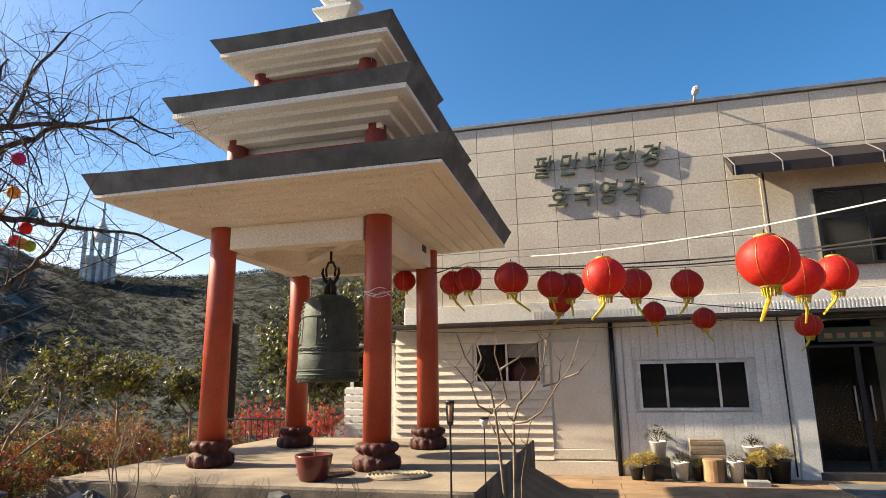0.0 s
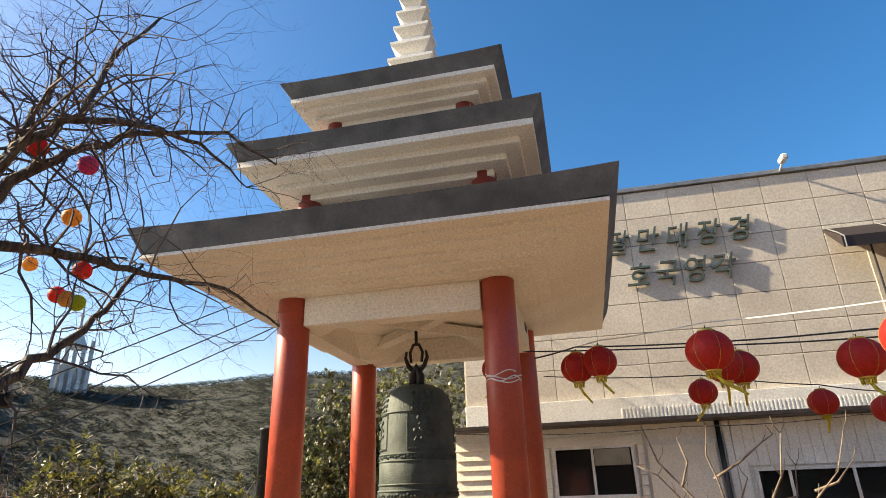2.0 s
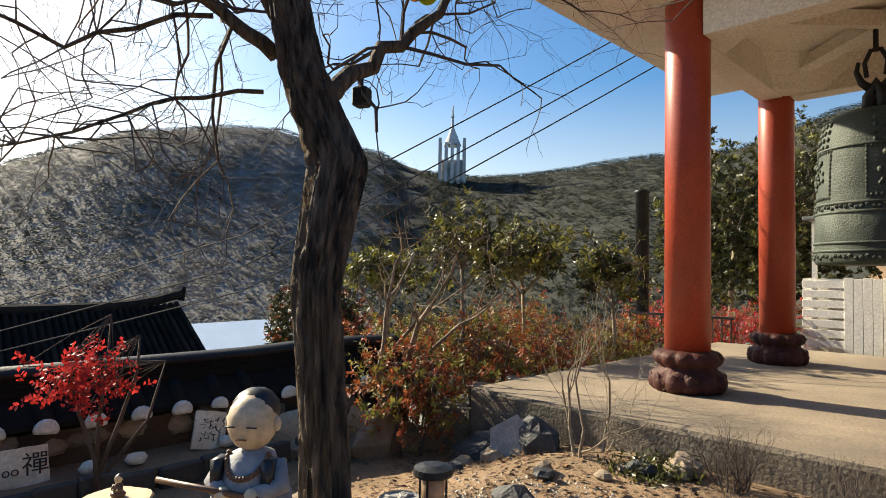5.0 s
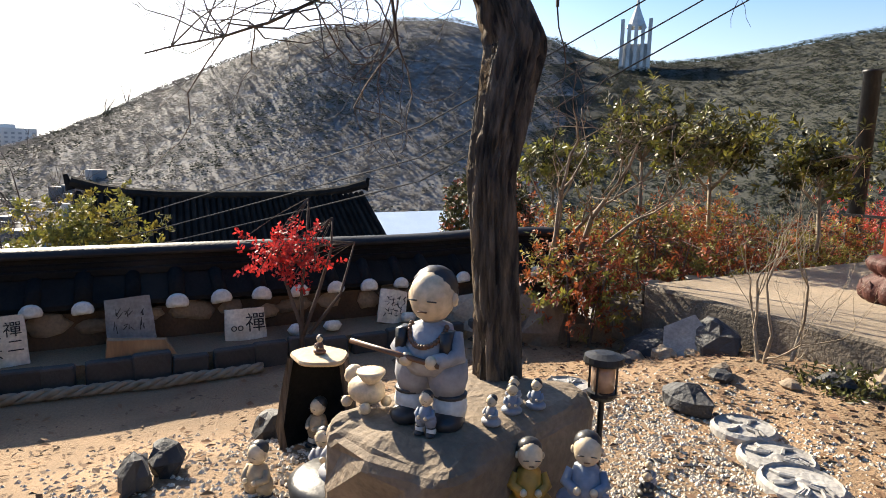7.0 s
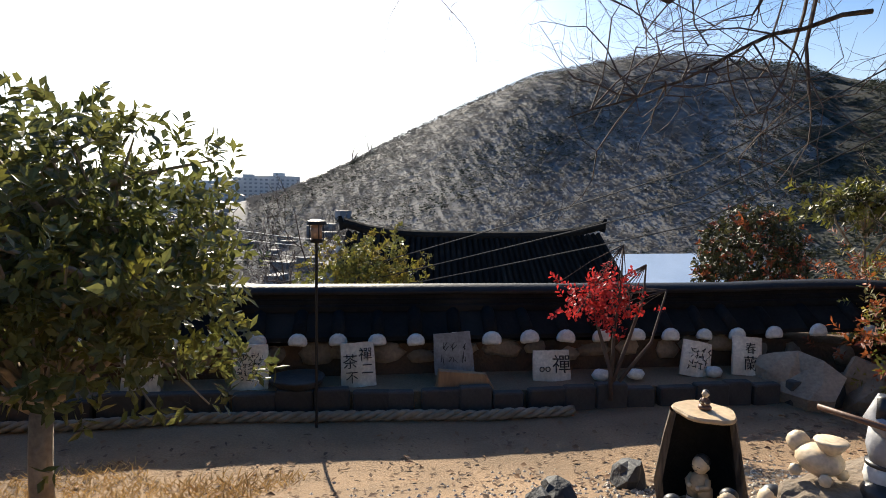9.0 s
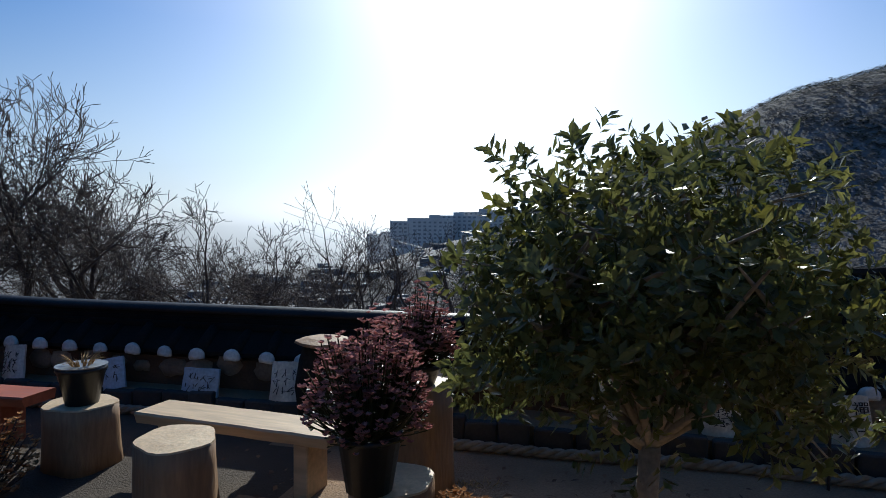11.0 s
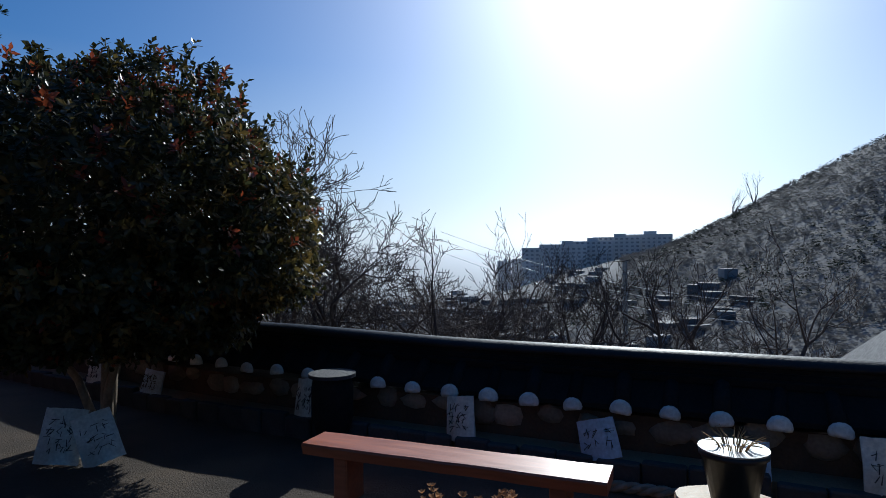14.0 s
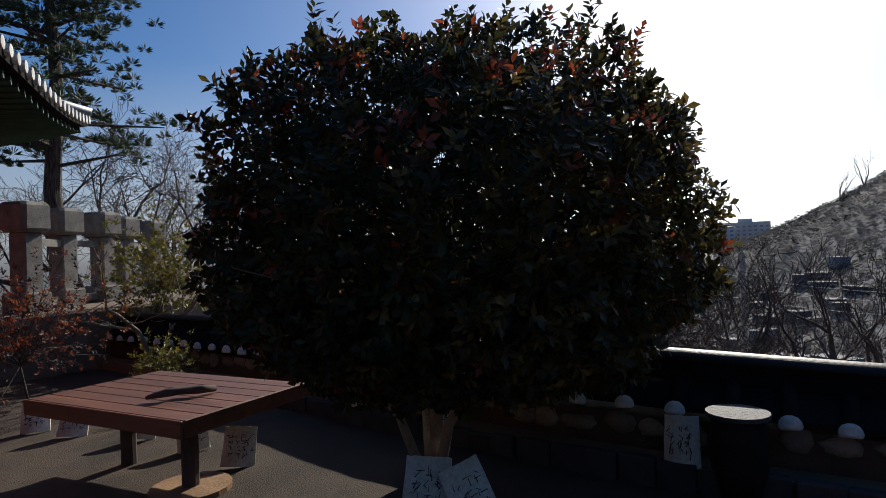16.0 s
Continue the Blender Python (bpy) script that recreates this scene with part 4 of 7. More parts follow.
def cable(name, pts, r, m, label, sag=0.06):
    full = []
    for a, b in zip(pts, pts[1:]):
        a, b = Vector(a), Vector(b)
        for i in range(8):
            q = i / 8
            full.append(a.lerp(b, q) - Vector((0, 0, sag * 4 * q * (1 - q) * (a - b).length / 3)))
    full.append(Vector(pts[-1]))
    return lone(name, Geo().tube(full, r, 5), m, label, "cable")


up = lambda p, d=0.27: (p[0], p[1], p[2] + d)
cable("lantern_cable", [(-0.55, 11.6, 3.72), up(LANTERNS[0]), up(LANTERNS[2]), up(LANTERNS[5]), up(LANTERNS[7]), (5.2, 3.6, 2.75)], 0.006, M_whitecable, "white cable carrying red lanterns", 0.02)
cable("lantern_cable", [(-0.6, 11.7, 3.72), up(LANTERNS[1]), up(LANTERNS[3]), up(LANTERNS[6]), up(LANTERNS[8]), (6.5, 5.4, 2.9)], 0.010, M_cable, "black cable carrying red lanterns", 0.02)
cable("lantern_cable", [(-1.5, 11.9, 3.95), up(LANTERNS[11]), up(LANTERNS[4]), up(LANTERNS[10]), up(LANTERNS[9]), (7.4, 6.8, 3.05)], 0.010, M_cable, "black cable carrying red lanterns", 0.02)
cable("lantern_cable", [(-0.4, 12.0, 3.5), up(LOW[0], 0.23), up(LOW[1], 0.23), up(LOW[2], 0.23), up(LOW[3], 0.23), (8.5, 10.6, 2.8)], 0.008, M_cable, "thin black cable carrying small red lanterns", 0.04)
cable("house_cable", [(-2.4, BY - 0.6, 2.93), (2.0, BY - 0.62, 2.85), (5.0, BY - 0.62, 2.9), (9, BY - 0.6, 2.9)], 0.008, M_cable, "slack cable under the eave", 0.05)

# ---- tile-capped garden wall ----
rng = random.Random(11)
ys = [7.4 - 0.4 * i for i in range(int((7.4 + 20) / 0.4) + 1)]


def along(prof, ys, x_of, z_of=lambda y: 0.0):
    """A section (x off the wall line, z) swept along the wall."""
    n = len(prof)
    vs = [(x_of(y) + px, y, pz + z_of(y)) for y in ys for px, pz in prof]
    fs = [(i * n + j, (i + 1) * n + j, (i + 1) * n + (j + 1) % n, i * n + (j + 1) % n) for i in range(len(ys) - 1) for j in range(n)]
    fs += [tuple(range(n)), tuple((len(ys) - 1) * n + j for j in range(n - 1, -1, -1))]
    return Geo().add(vs, fs)


def wall_z(y):
    return -0.035 + 0.10 * smooth01(6.0, 7.4, y) + 0.05 * smooth01(-4, -6.5, y)


gw = structure("garden_wall", along([(-0.10, -0.4), (-0.10, 0.42), (-0.62, 0.42), (-0.62, -0.4)], ys, wall_x), M_mud, "mud and stone garden wall under a tiled cap")
for k, (a, b, z0, z1) in enumerate(((-0.50, -0.22, 0.70, 0.755), (-0.475, -0.245, 0.757, 0.80), (-0.46, -0.26, 0.802, 0.845))):
    tagged(part("ridge_course", along([(a, z0), (b, z0), (b, z1 - 0.012), (b - 0.012, z1), (a + 0.012, z1), (a, z1 - 0.012)], ys, wall_x, wall_z), M_tile, gw), kind="structure")
part("ridge_cap", along([(-0.36 + 0.125 * math.cos(a), 0.84 + 0.075 * math.sin(a)) for a in (0.0, 0.5, 1.05, 1.57, 2.1, 2.64, 3.14)], ys, wall_x, wall_z), M_ridge, gw, "rounded glazed ridge tile", True)
part("tile_bed", along([(-0.02, 0.50), (-0.02, 0.535), (-0.24, 0.70), (-0.48, 0.70), (-0.70, 0.535), (-0.70, 0.5)], ys, wall_x, wall_z), M_tile, gw, "pan tiles of the wall cap")
y, n = 7.03, 0
tube_tile = Geo().tube([(0.0, 0, 0.0), (-0.26, 0, 0.17)], 0.058, 10).mesh("cover_tile", [M_tile], True)
g = Geo().lathe([(0.078, -0.012), (0.078, 0.006), (0.06, 0.026), (0.0, 0.034)], (0, 0, 0), 14)
g.v = [(q[2], q[0], q[1]) for q in g.v]
g.v = [(x, yy, z if z > -0.02 else -0.02) for x, yy, z in g.v]
plug = g.mesh("lime_plug", [M_mortar], True)
while y > -19.5:
    j = 0.02 * (rng.random() - 0.5)
    for me, dx, dz in ((tube_tile, -0.01, 0.545), (plug, 0.02, 0.52 + j)):
        o = new(me.name, me)
        o.parent = gw
        o.location = (wall_x(y) + dx, y + j, dz + wall_z(y) - 0.02)
        o.rotation_euler = (0.25 * (rng.random() - 0.5), 0, 0)
        s = 0.92 + 0.16 * rng.random()
        o.scale = (1, s, s)
    y -= 0.314 if y > 1.4 else 0.332 if y > -0.27 else 0.340 if y > -5.0 else 0.375
for i in range(70):
    yy = 7.0 - i * 0.30 - 0.1 * rng.random()
    w, h = 0.10 + 0.09 * rng.random(), 0.06 + 0.05 * rng.random()
    part("wall_stone", Geo().rock((wall_x(yy) - 0.11, yy, 0.30 + 0.08 * rng.random()), (0.05, w, h), rng, 0.22, 8), M_stone, gw, smooth=True)
# planter bed along the wall's foot
bed_x = lambda y: wall_x(y) + 0.42 - 0.10 * smooth01(4.2, 2.0, y) - 0.12 * smooth01(0.5, -1.5, y)
bed = structure("planter_bed", along([(-0.55, -0.2), (-0.55, 0.165), (-0.06, 0.15), (-0.06, -0.2)], ys, bed_x), M_soil, "soil bed along the foot of the wall")
y = 6.9
while y > -13:
    w = 0.20 + 0.12 * rng.random()
    part("edging_block", Geo().box((-0.06, -w / 2, -0.1), (0.03, w / 2, 0.155 + 0.05 * rng.random()), bevel=0.012), M_block, bed).matrix_basis = pose(bed_x(y), y, 0, 0, 0, 8 * (rng.random() - 0.5))
    y -= w + 0.012
g = Geo()
for k in range(3):
    g.tube([(bed_x(yy) + 0.13 + 0.022 * math.cos(yy * 22 + k * 2.09), yy, ground_z(bed_x(yy) + 0.13, yy) + 0.035 + 0.022 * math.sin(yy * 22 + k * 2.09)) for yy in [4.4 - 0.035 * i for i in range(250)]], 0.022, 5)
lone("straw_rope", g, M_rope, "thick twisted straw rope on the ground before the wall", "rope", smooth=True)


def strokes(g, w, h, rows, q):
    """Illegible brush writing: clusters of short slanted strokes in rows."""
    for r in range(rows):
        size = min(0.06, h * 0.55 / rows)
        z, x = h * (0.32 - 0.62 * (r + 0.5) / rows), -w * (0.36 - 0.08 * q.random())
        while x < w * 0.30:
            for k in range(q.randint(2, 4)):
                cx, cz = x + size * q.random() * 0.7, z + size * (q.random() - 0.5) * 0.8
                a = q.choice((0.0, 0.2, 1.45, 1.57, 0.9, -0.8)) + q.gauss(0, 0.12)
                ln, t = size * (0.25 + 0.3 * q.random()), 0.0022 + 0.0016 * q.random()
                dx, dz, nx, nz = math.cos(a) * ln, math.sin(a) * ln, -math.sin(a) * t, math.cos(a) * t
                ring = [(cx - dx + nx, cz - dz + nz), (cx - dx - nx, cz - dz - nz), (cx + dx - nx * 0.5, cz + dz - nz * 0.5), (cx + dx + nx * 0.5, cz + dz + nz * 0.5)]
                g.add([(px, y, pz) for y in (-0.004, 0.0) for px, pz in ring], [(0, 1, 2, 3), (7, 6, 5, 4), (0, 4, 5, 1), (1, 5, 6, 2), (2, 6, 7, 3), (3, 7, 4, 0)])
            x += size * (0.95 + 0.5 * q.random())
    return g


def plate(at, w, h, turn, lean, tilt, material, rows, label, seed, words=None):
    """A curved roof tile leaning back, with brush writing on its face. turn: where it faces, degrees; 0 is -y."""
    q = random.Random(seed)
    o = tagged(new("painted_tile"), label, "tile", "painted roof tiles")
    o.matrix_basis = pose(*at) @ pose(0, 0, 0, 0, 0, turn) @ pose(0, 0, 0, -lean, 0, 0) @ pose(0, 0, 0, 0, tilt, 0) @ pose(0, 0, h / 2)
    N, vs, fs = 10, [], []
    for d in (0, 0.022):
        for i in range(N + 1):
            for j in range(5):
                x, z = w * (i / N - 0.5) * (1 - 0.06 * j / 4), h * (j / 4 - 0.5)
                e = 0.006 * (q.random() - 0.5) if i in (0, N) or j in (0, 4) else 0
                vs.append((x + e, 0.035 * (2 * i / N - 1) ** 2 + d, z + e))
    M5 = (N + 1) * 5
    for i in range(N):
        for j in range(4):
            a = i * 5 + j
            fs += [(a, a + 5, a + 6, a + 1), (M5 + a, M5 + a + 1, M5 + a + 6, M5 + a + 5)]
    for i in range(N):
        a = i * 5
        fs += [(a, M5 + a, M5 + a + 5, a + 5), (a + 4, a + 9, M5 + a + 9, M5 + a + 4)]
    for j in range(4):
        a, b = j, N * 5 + j
        fs += [(a, a + 1, M5 + a + 1, M5 + a), (b, M5 + b, M5 + b + 1, b + 1)]
    part("tile_body", Geo().add(vs, fs), material, o, smooth=False)
    if words:
        for s, x, z, size in words:
            g = text_geo(s, size, 0.004)
            g.v = [(a + x, b - 0.003, c + z) for a, b, c in g.v]
            part("brush_character", g, M_ink, o, "black brush character")
    else:
        tagged(part("brush_writing", strokes(Geo(), w, h, rows, q), M_ink, o, "black brush writing"), kind="stuff")
    return o


BZ = 0.155
wx = lambda y: wall_x(y) + 0.16
# tiles that lean on the wall, from the platform end to the far end
for i, (yy, w, h, tilt, m, rows, words, lab) in enumerate((
        (6.10, 0.28, 0.33, 6, M_plate, 3, (("春", 0, 0.06, 0.10), ("蘭", 0.0, -0.07, 0.13)), "cream roof tile with two black brush characters, leaning on the wall"),
        (5.61, 0.27, 0.30, 12, M_plate, 4, None, "cream roof tile with handwritten lines, leaning askew on the wall"),
        (4.36, 0.32, 0.25, 0, M_plate, 3, (("禪", 0.07, 0.0, 0.16), ("oo", -0.07, -0.02, 0.09)), "cream roof tile with bold brush character and rings"),
        (2.80, 0.27, 0.34, -3, M_plate, 3, (("禪", 0.06, 0.07, 0.11), ("二", 0.07, -0.04, 0.10), ("茶", -0.06, 0.02, 0.12), ("不", -0.05, -0.10, 0.10)), "cream roof tile with brush characters, leaning on the wall"),
        (1.98, 0.27, 0.34, 0, M_plate, 6, None, "cream roof tile with rows of handwriting, leaning on the wall"),
        (1.20, 0.28, 0.36, 2, M_plate, 3, None, "cream roof tile with large handwriting, leaning on the wall"),
        (-0.12, 0.26, 0.34, 0, M_plate, 3, None, "cream roof tile with brush writing behind the log"),
        (-1.42, 0.26, 0.34, -2, M_plate, 3, None, "cream roof tile with bold ink drawing"),
        (-2.22, 0.36, 0.24, 0, M_plateblue, 2, None, "pale blue roof tile with small writing"),
        (-3.10, 0.28, 0.28, -14, M_plateblue, 2, None, "pale blue roof tile leaning askew"),
        (-4.20, 0.24, 0.34, -6, M_plate, 4, None, "cream roof tile with rows of small writing"),
        (-5.72, 0.25, 0.36, -2, M_plate, 4, None, "cream roof tile with ink writing beside the jar"),
        (-7.9, 0.30, 0.26, 5, M_plateblue, 3, None, "grey-blue roof tile in the bed"),
        (-9.0, 0.27, 0.32, -4, M_plate, 4, None, "cream roof tile with rows of writing"))):
    plate((wx(yy) + 0.03, yy, BZ), w, h, 90, 13, tilt, m, rows, lab, 60 + i, words)
o = plate((wx(3.58), 3.56, BZ + 0.08), 0.32, 0.32, 90, 12, -4, M_greystone, 2, "plain grey roof tile against the wall", 90)
lone("driftwood_plank", Geo().add([(-0.03, -0.22, 0), (0.03, -0.22, 0), (0.03, 0.24, -0.02), (-0.03, 0.24, -0.02), (-0.03, -0.20, 0.15), (0.02, -0.20, 0.14), (0.02, 0.16, 0.10), (-0.03, 0.18, 0.10)], [(3, 2, 1, 0), (4, 5, 6, 7), (0, 1, 5, 4), (1, 2, 6, 5), (2, 3, 7, 6), (3, 0, 4, 7)]), M_log, "split piece of pale wood in the bed", "wood", at=(wx(3.5) + 0.14, 3.6, BZ + 0.01), turn=4)
lone("stone_basin", Geo().lathe([(0.12, 0), (0.185, 0.05), (0.205, 0.085), (0.21, 0.095), (0.19, 0.098), (0.17, 0.085), (0.0, 0.08)], (0, 0, 0), 28, 0, lambda a, z: 1 + 0.04 * math.sin(3 * a)), M_block, "shallow dark stone basin on the planter bed", "basin", at=(wx(2.3) + 0.03, 2.34, BZ), smooth=True)
jar = thing("clay_jar", "dark clay jar with a round wooden lid by the wall", "jar", at=(-5.62, -1.0, 0.02))
part("jar_body", Geo().lathe([(0.14, 0), (0.20, 0.12), (0.225, 0.34), (0.19, 0.56), (0.16, 0.64), (0.17, 0.67)], (0, 0, 0), 24), M_nearblack, jar, smooth=True)
part("lid", Geo().lathe([(0.205, 0.672), (0.225, 0.682), (0.22, 0.70), (0.12, 0.722), (0.0, 0.728)], (0, 0, 0), 28, 0, lambda a, z: 1 + 0.06 * math.sin(2 * a + 0.6) + 0.045 * math.sin(5 * a + 1) + 0.03 * math.sin(9 * a)), M_log, jar, "uneven slab of split wood as a lid")
for yy, xx, s in ((-5.33, -5.62, 0.8),):
    jar2 = thing("clay_jar", "dark glazed clay jar with a flat stone lid", "jar", at=(xx, yy, 0.05))
    part("jar_body", Geo().lathe([(0.15 * s, 0), (0.22 * s, 0.2), (0.22 * s, 0.45), (0.2 * s, 0.54)], (0, 0, 0), 20), M_nearblack, jar2, smooth=True)
    part("lid", Geo().lathe([(0.25 * s, 0.54), (0.25 * s, 0.57), (0.0, 0.575)], (0, 0, 0), 20), M_darkstone, jar2)
# white rounded stones on the bed
for i, yy in enumerate((5.05, 4.75, 5.75)):
    lone("white_stone", Geo().rock((0, 0, 0.05), (0.06, 0.08, 0.05), rng, 0.1, 8), M_mortar, "white rounded stone in the bed", "stone", "white stones", at=(wx(yy) + 0.05, yy, BZ), smooth=True)
# garden lamps
def garden_lamp(at, h, s, lab, leanx=0.0):
    t = thing("garden_lamp", lab, "lamp", at=at)
    part("pole", Geo().tube([(0, 0, -0.1), (leanx * 0.5, 0, h * 0.5), (leanx, 0, h)], 0.014 * s, 8), M_iron, t)
    part("base_plate", Geo().lathe([(0.055 * s, h), (0.07 * s, h + 0.02 * s), (0.07 * s, h + 0.035 * s), (0.05 * s, h + 0.04 * s)], (leanx, 0, 0), 16), M_iron, t)
    part("lens", Geo().lathe([(0.052 * s, h + 0.04 * s), (0.056 * s, h + 0.17 * s)], (leanx, 0, 0), 16), M_amber, t, "clear amber lens", True)
    for i in range(4):
        a = i * 1.571 + 0.4
        part("rib", Geo().tube([(leanx + 0.066 * s * math.cos(a), 0.066 * s * math.sin(a), h + 0.03 * s), (leanx + 0.066 * s * math.cos(a), 0.066 * s * math.sin(a), h + 0.18 * s)], 0.006 * s, 5), M_iron, t)
    part("cap", Geo().lathe([(0.09 * s, h + 0.17 * s), (0.095 * s, h + 0.18 * s), (0.09 * s, h + 0.205 * s), (0.045 * s, h + 0.22 * s), (0.0, h + 0.222 * s)], (leanx, 0, 0), 20), M_iron, t, "black solar cap")
    return t


M_amber = mat("amber_lens", (0.62, 0.45, 0.33), None, 4, 0.15, 0.0, through=0.4)
garden_lamp((-2.54, 5.04, ground_z(-2.54, 5.04)), 0.385, 0.80, "black solar garden lamp on a stake beside the rock")
garden_lamp((-5.32, 2.50, 0.0), 1.30, 0.72, "tall black garden lamp before the wall")
gl = thing("garden_lamp", "slender black garden lantern on a pole beside the platform", "lamp", at=(0.73, 7.45, 0.1))
part("pole", Geo().tube([(0, 0, -0.1), (0, 0, 1.18)], 0.012, 8), M_iron, gl)
part("lens", Geo().lathe([(0.022, 1.2), (0.030, 1.40)], (0, 0, 0), 12), M_amber, gl, "small amber lens", True)
part("cage_foot", Geo().lathe([(0.014, 1.16), (0.034, 1.18), (0.034, 1.2), (0.02, 1.21)], (0, 0, 0), 12), M_iron, gl)
for i in range(6):
    a = i * 1.047
    part("cage_bar", Geo().tube([(0.032 * math.cos(a), 0.032 * math.sin(a), 1.19), (0.043 * math.cos(a), 0.043 * math.sin(a), 1.40)], 0.006, 5), M_iron, gl)
part("cap", Geo().lathe([(0.048, 1.40), (0.052, 1.415), (0.045, 1.43), (0.0, 1.435)], (0, 0, 0), 16), M_iron, gl)
gl = thing("garden_lamp", "small white-topped solar lamp on a thin stake", "lamp", at=(1.02, 7.9, 0.0))
part("pole", Geo().tube([(0, 0, -0.1), (0, 0, 1.2)], 0.008, 8), M_iron, gl)
part("lens", Geo().lathe([(0.018, 1.2), (0.05, 1.28), (0.052, 1.3), (0.0, 1.305)], (0, 0, 0), 14), M_whitepot, gl, "white lens", True)
part("cap", Geo().lathe([(0.056, 1.306), (0.056, 1.325), (0.0, 1.33)], (0, 0, 0), 14), M_iron, gl)

# ---- statue group ----
def boulder(size, seed):
    """A blocky flat-topped rock with broken edges."""
    g = Geo().ball((0, 0, 0), 1, 40)
    off = Vector((seed * 3.1, seed * 1.7, 0))
    out = []
    for v in g.v:
        p = Vector([math.copysign(abs(c) ** 0.30, c) for c in v])
        n = 0.10 * noise.noise(p * 1.6 + off) + 0.05 * noise.noise(p * 4.2 + off) + 0.025 * noise.noise(p * 9 + off)
        p = p * (1 + n)
        p.z = min(p.z, 1.0 + 0.06 * noise.noise(p * 3 + off))
        k = 1 - 0.10 * max(0.0, -p.z)
        out.append((p.x * size[0] * k, p.y * size[1] * k, p.z * size[2]))
    g.v = out
    return g


rock = lone("flat_rock", boulder((0.29, 0.45, 0.235), 5), M_stone, "large flat-topped brown rock under the statues", "rock", at=(-2.66, 4.52, 0.535), turn=18)


def monk(at, h, turn, lab, robe, pose_kind="stand", seed=0):
    """A small child-monk figure, one plain mesh in several colours."""
    g = Geo()
    k = h
    sit = pose_kind == "sit"
    base = 0.0
    if sit:
        g.ball((0, 0, 0.10 * k), 0.26 * k, 14, 1, (1.15, 1.0, 0.55))
        body0, neck = 0.12, 0.52
    else:
        for s in (-1, 1):
            g.ball((0.14 * s * k, -0.05 * k, 0.045 * k), 0.11 * k, 12, 2, (1.0, 1.25, 0.62))
            g.lathe([(0.10 * k, 0.06 * k), (0.112 * k, 0.12 * k), (0.10 * k, 0.20 * k)], (0.135 * s * k, 0, 0), 14, 3)
            g.lathe([(0.108 * k, 0.19 * k), (0.112 * k, 0.20 * k), (0.108 * k, 0.215 * k)], (0.133 * s * k, 0, 0), 14, 2)
            g.lathe([(0.10 * k, 0.19 * k), (0.13 * k, 0.30 * k), (0.12 * k, 0.42 * k)], (0.115 * s * k, 0, 0), 14, 1)
        body0, neck = 0.34, 0.66
    g.lathe([(0.15 * k, body0 * k), (0.185 * k, (body0 + 0.06) * k), (0.17 * k, (body0 + neck) / 2 * k), (0.13 * k, (neck - 0.03) * k), (0.06 * k, neck * k), (0.05 * k, (neck + 0.03) * k)], (0, 0, 0), 18, 1)
    hz = (neck + 0.155) * k
    g.ball((0, -0.01 * k, hz), 0.145 * k, 18, 0, (1.0, 1.02, 1.15))
    g.ball((0, 0.035 * k, hz + 0.062 * k), 0.142 * k, 16, 2, (1.02, 0.98, 0.9))
    for s in (-1, 1):
        g.ball((0.148 * s * k, 0, hz - 0.01 * k), 0.035 * k, 8, 0, (0.6, 1, 1.3))
        g.tube([(0.15 * s * k, 0, (neck - 0.07) * k), (0.20 * s * k, -0.06 * k, (neck - 0.19) * k), (0.10 * s * k, -0.18 * k, (neck - 0.21) * k)], [0.055 * k, 0.06 * k, 0.05 * k], 10, 1)
        g.ball((0.085 * s * k, -0.19 * k, (neck - 0.21) * k), 0.045 * k, 10, 0)
        g.box((s * 0.065 * k - 0.03 * k, -0.168 * k, hz - 0.004 * k), (s * 0.065 * k + 0.03 * k, -0.160 * k, hz + 0.004 * k), 2)
    g.box((-0.03 * k, -0.164 * k, hz - 0.075 * k), (0.03 * k, -0.150 * k, hz - 0.068 * k), 4)
    if pose_kind == "stick":
        g.tube([(0.14 * k, -0.20 * k, (neck - 0.22) * k), (-0.46 * k, -0.22 * k, (neck - 0.14) * k)], 0.018 * k, 8, 4)
        for i in range(20):
            a = math.pi * i / 19
            g.ball((0.12 * k * math.cos(a), -0.05 * k - 0.12 * k * math.sin(a), neck * k - 0.02 * k - 0.11 * k * math.sin(a)), 0.018 * k, 6, 4)
        for s in (-1, 1):
            g.box((s * 0.15 * k - 0.035 * k, -0.145 * k, (body0 + 0.12) * k), (s * 0.15 * k + 0.02 * k, -0.02 * k, (neck - 0.04) * k), 2)
    return lone("monk_statue", g, [M_skin, robe, M_darkglaze, M_whiteglaze, M_browng], lab, "statue", "little monk statues", at=at, turn=turn, smooth=True)


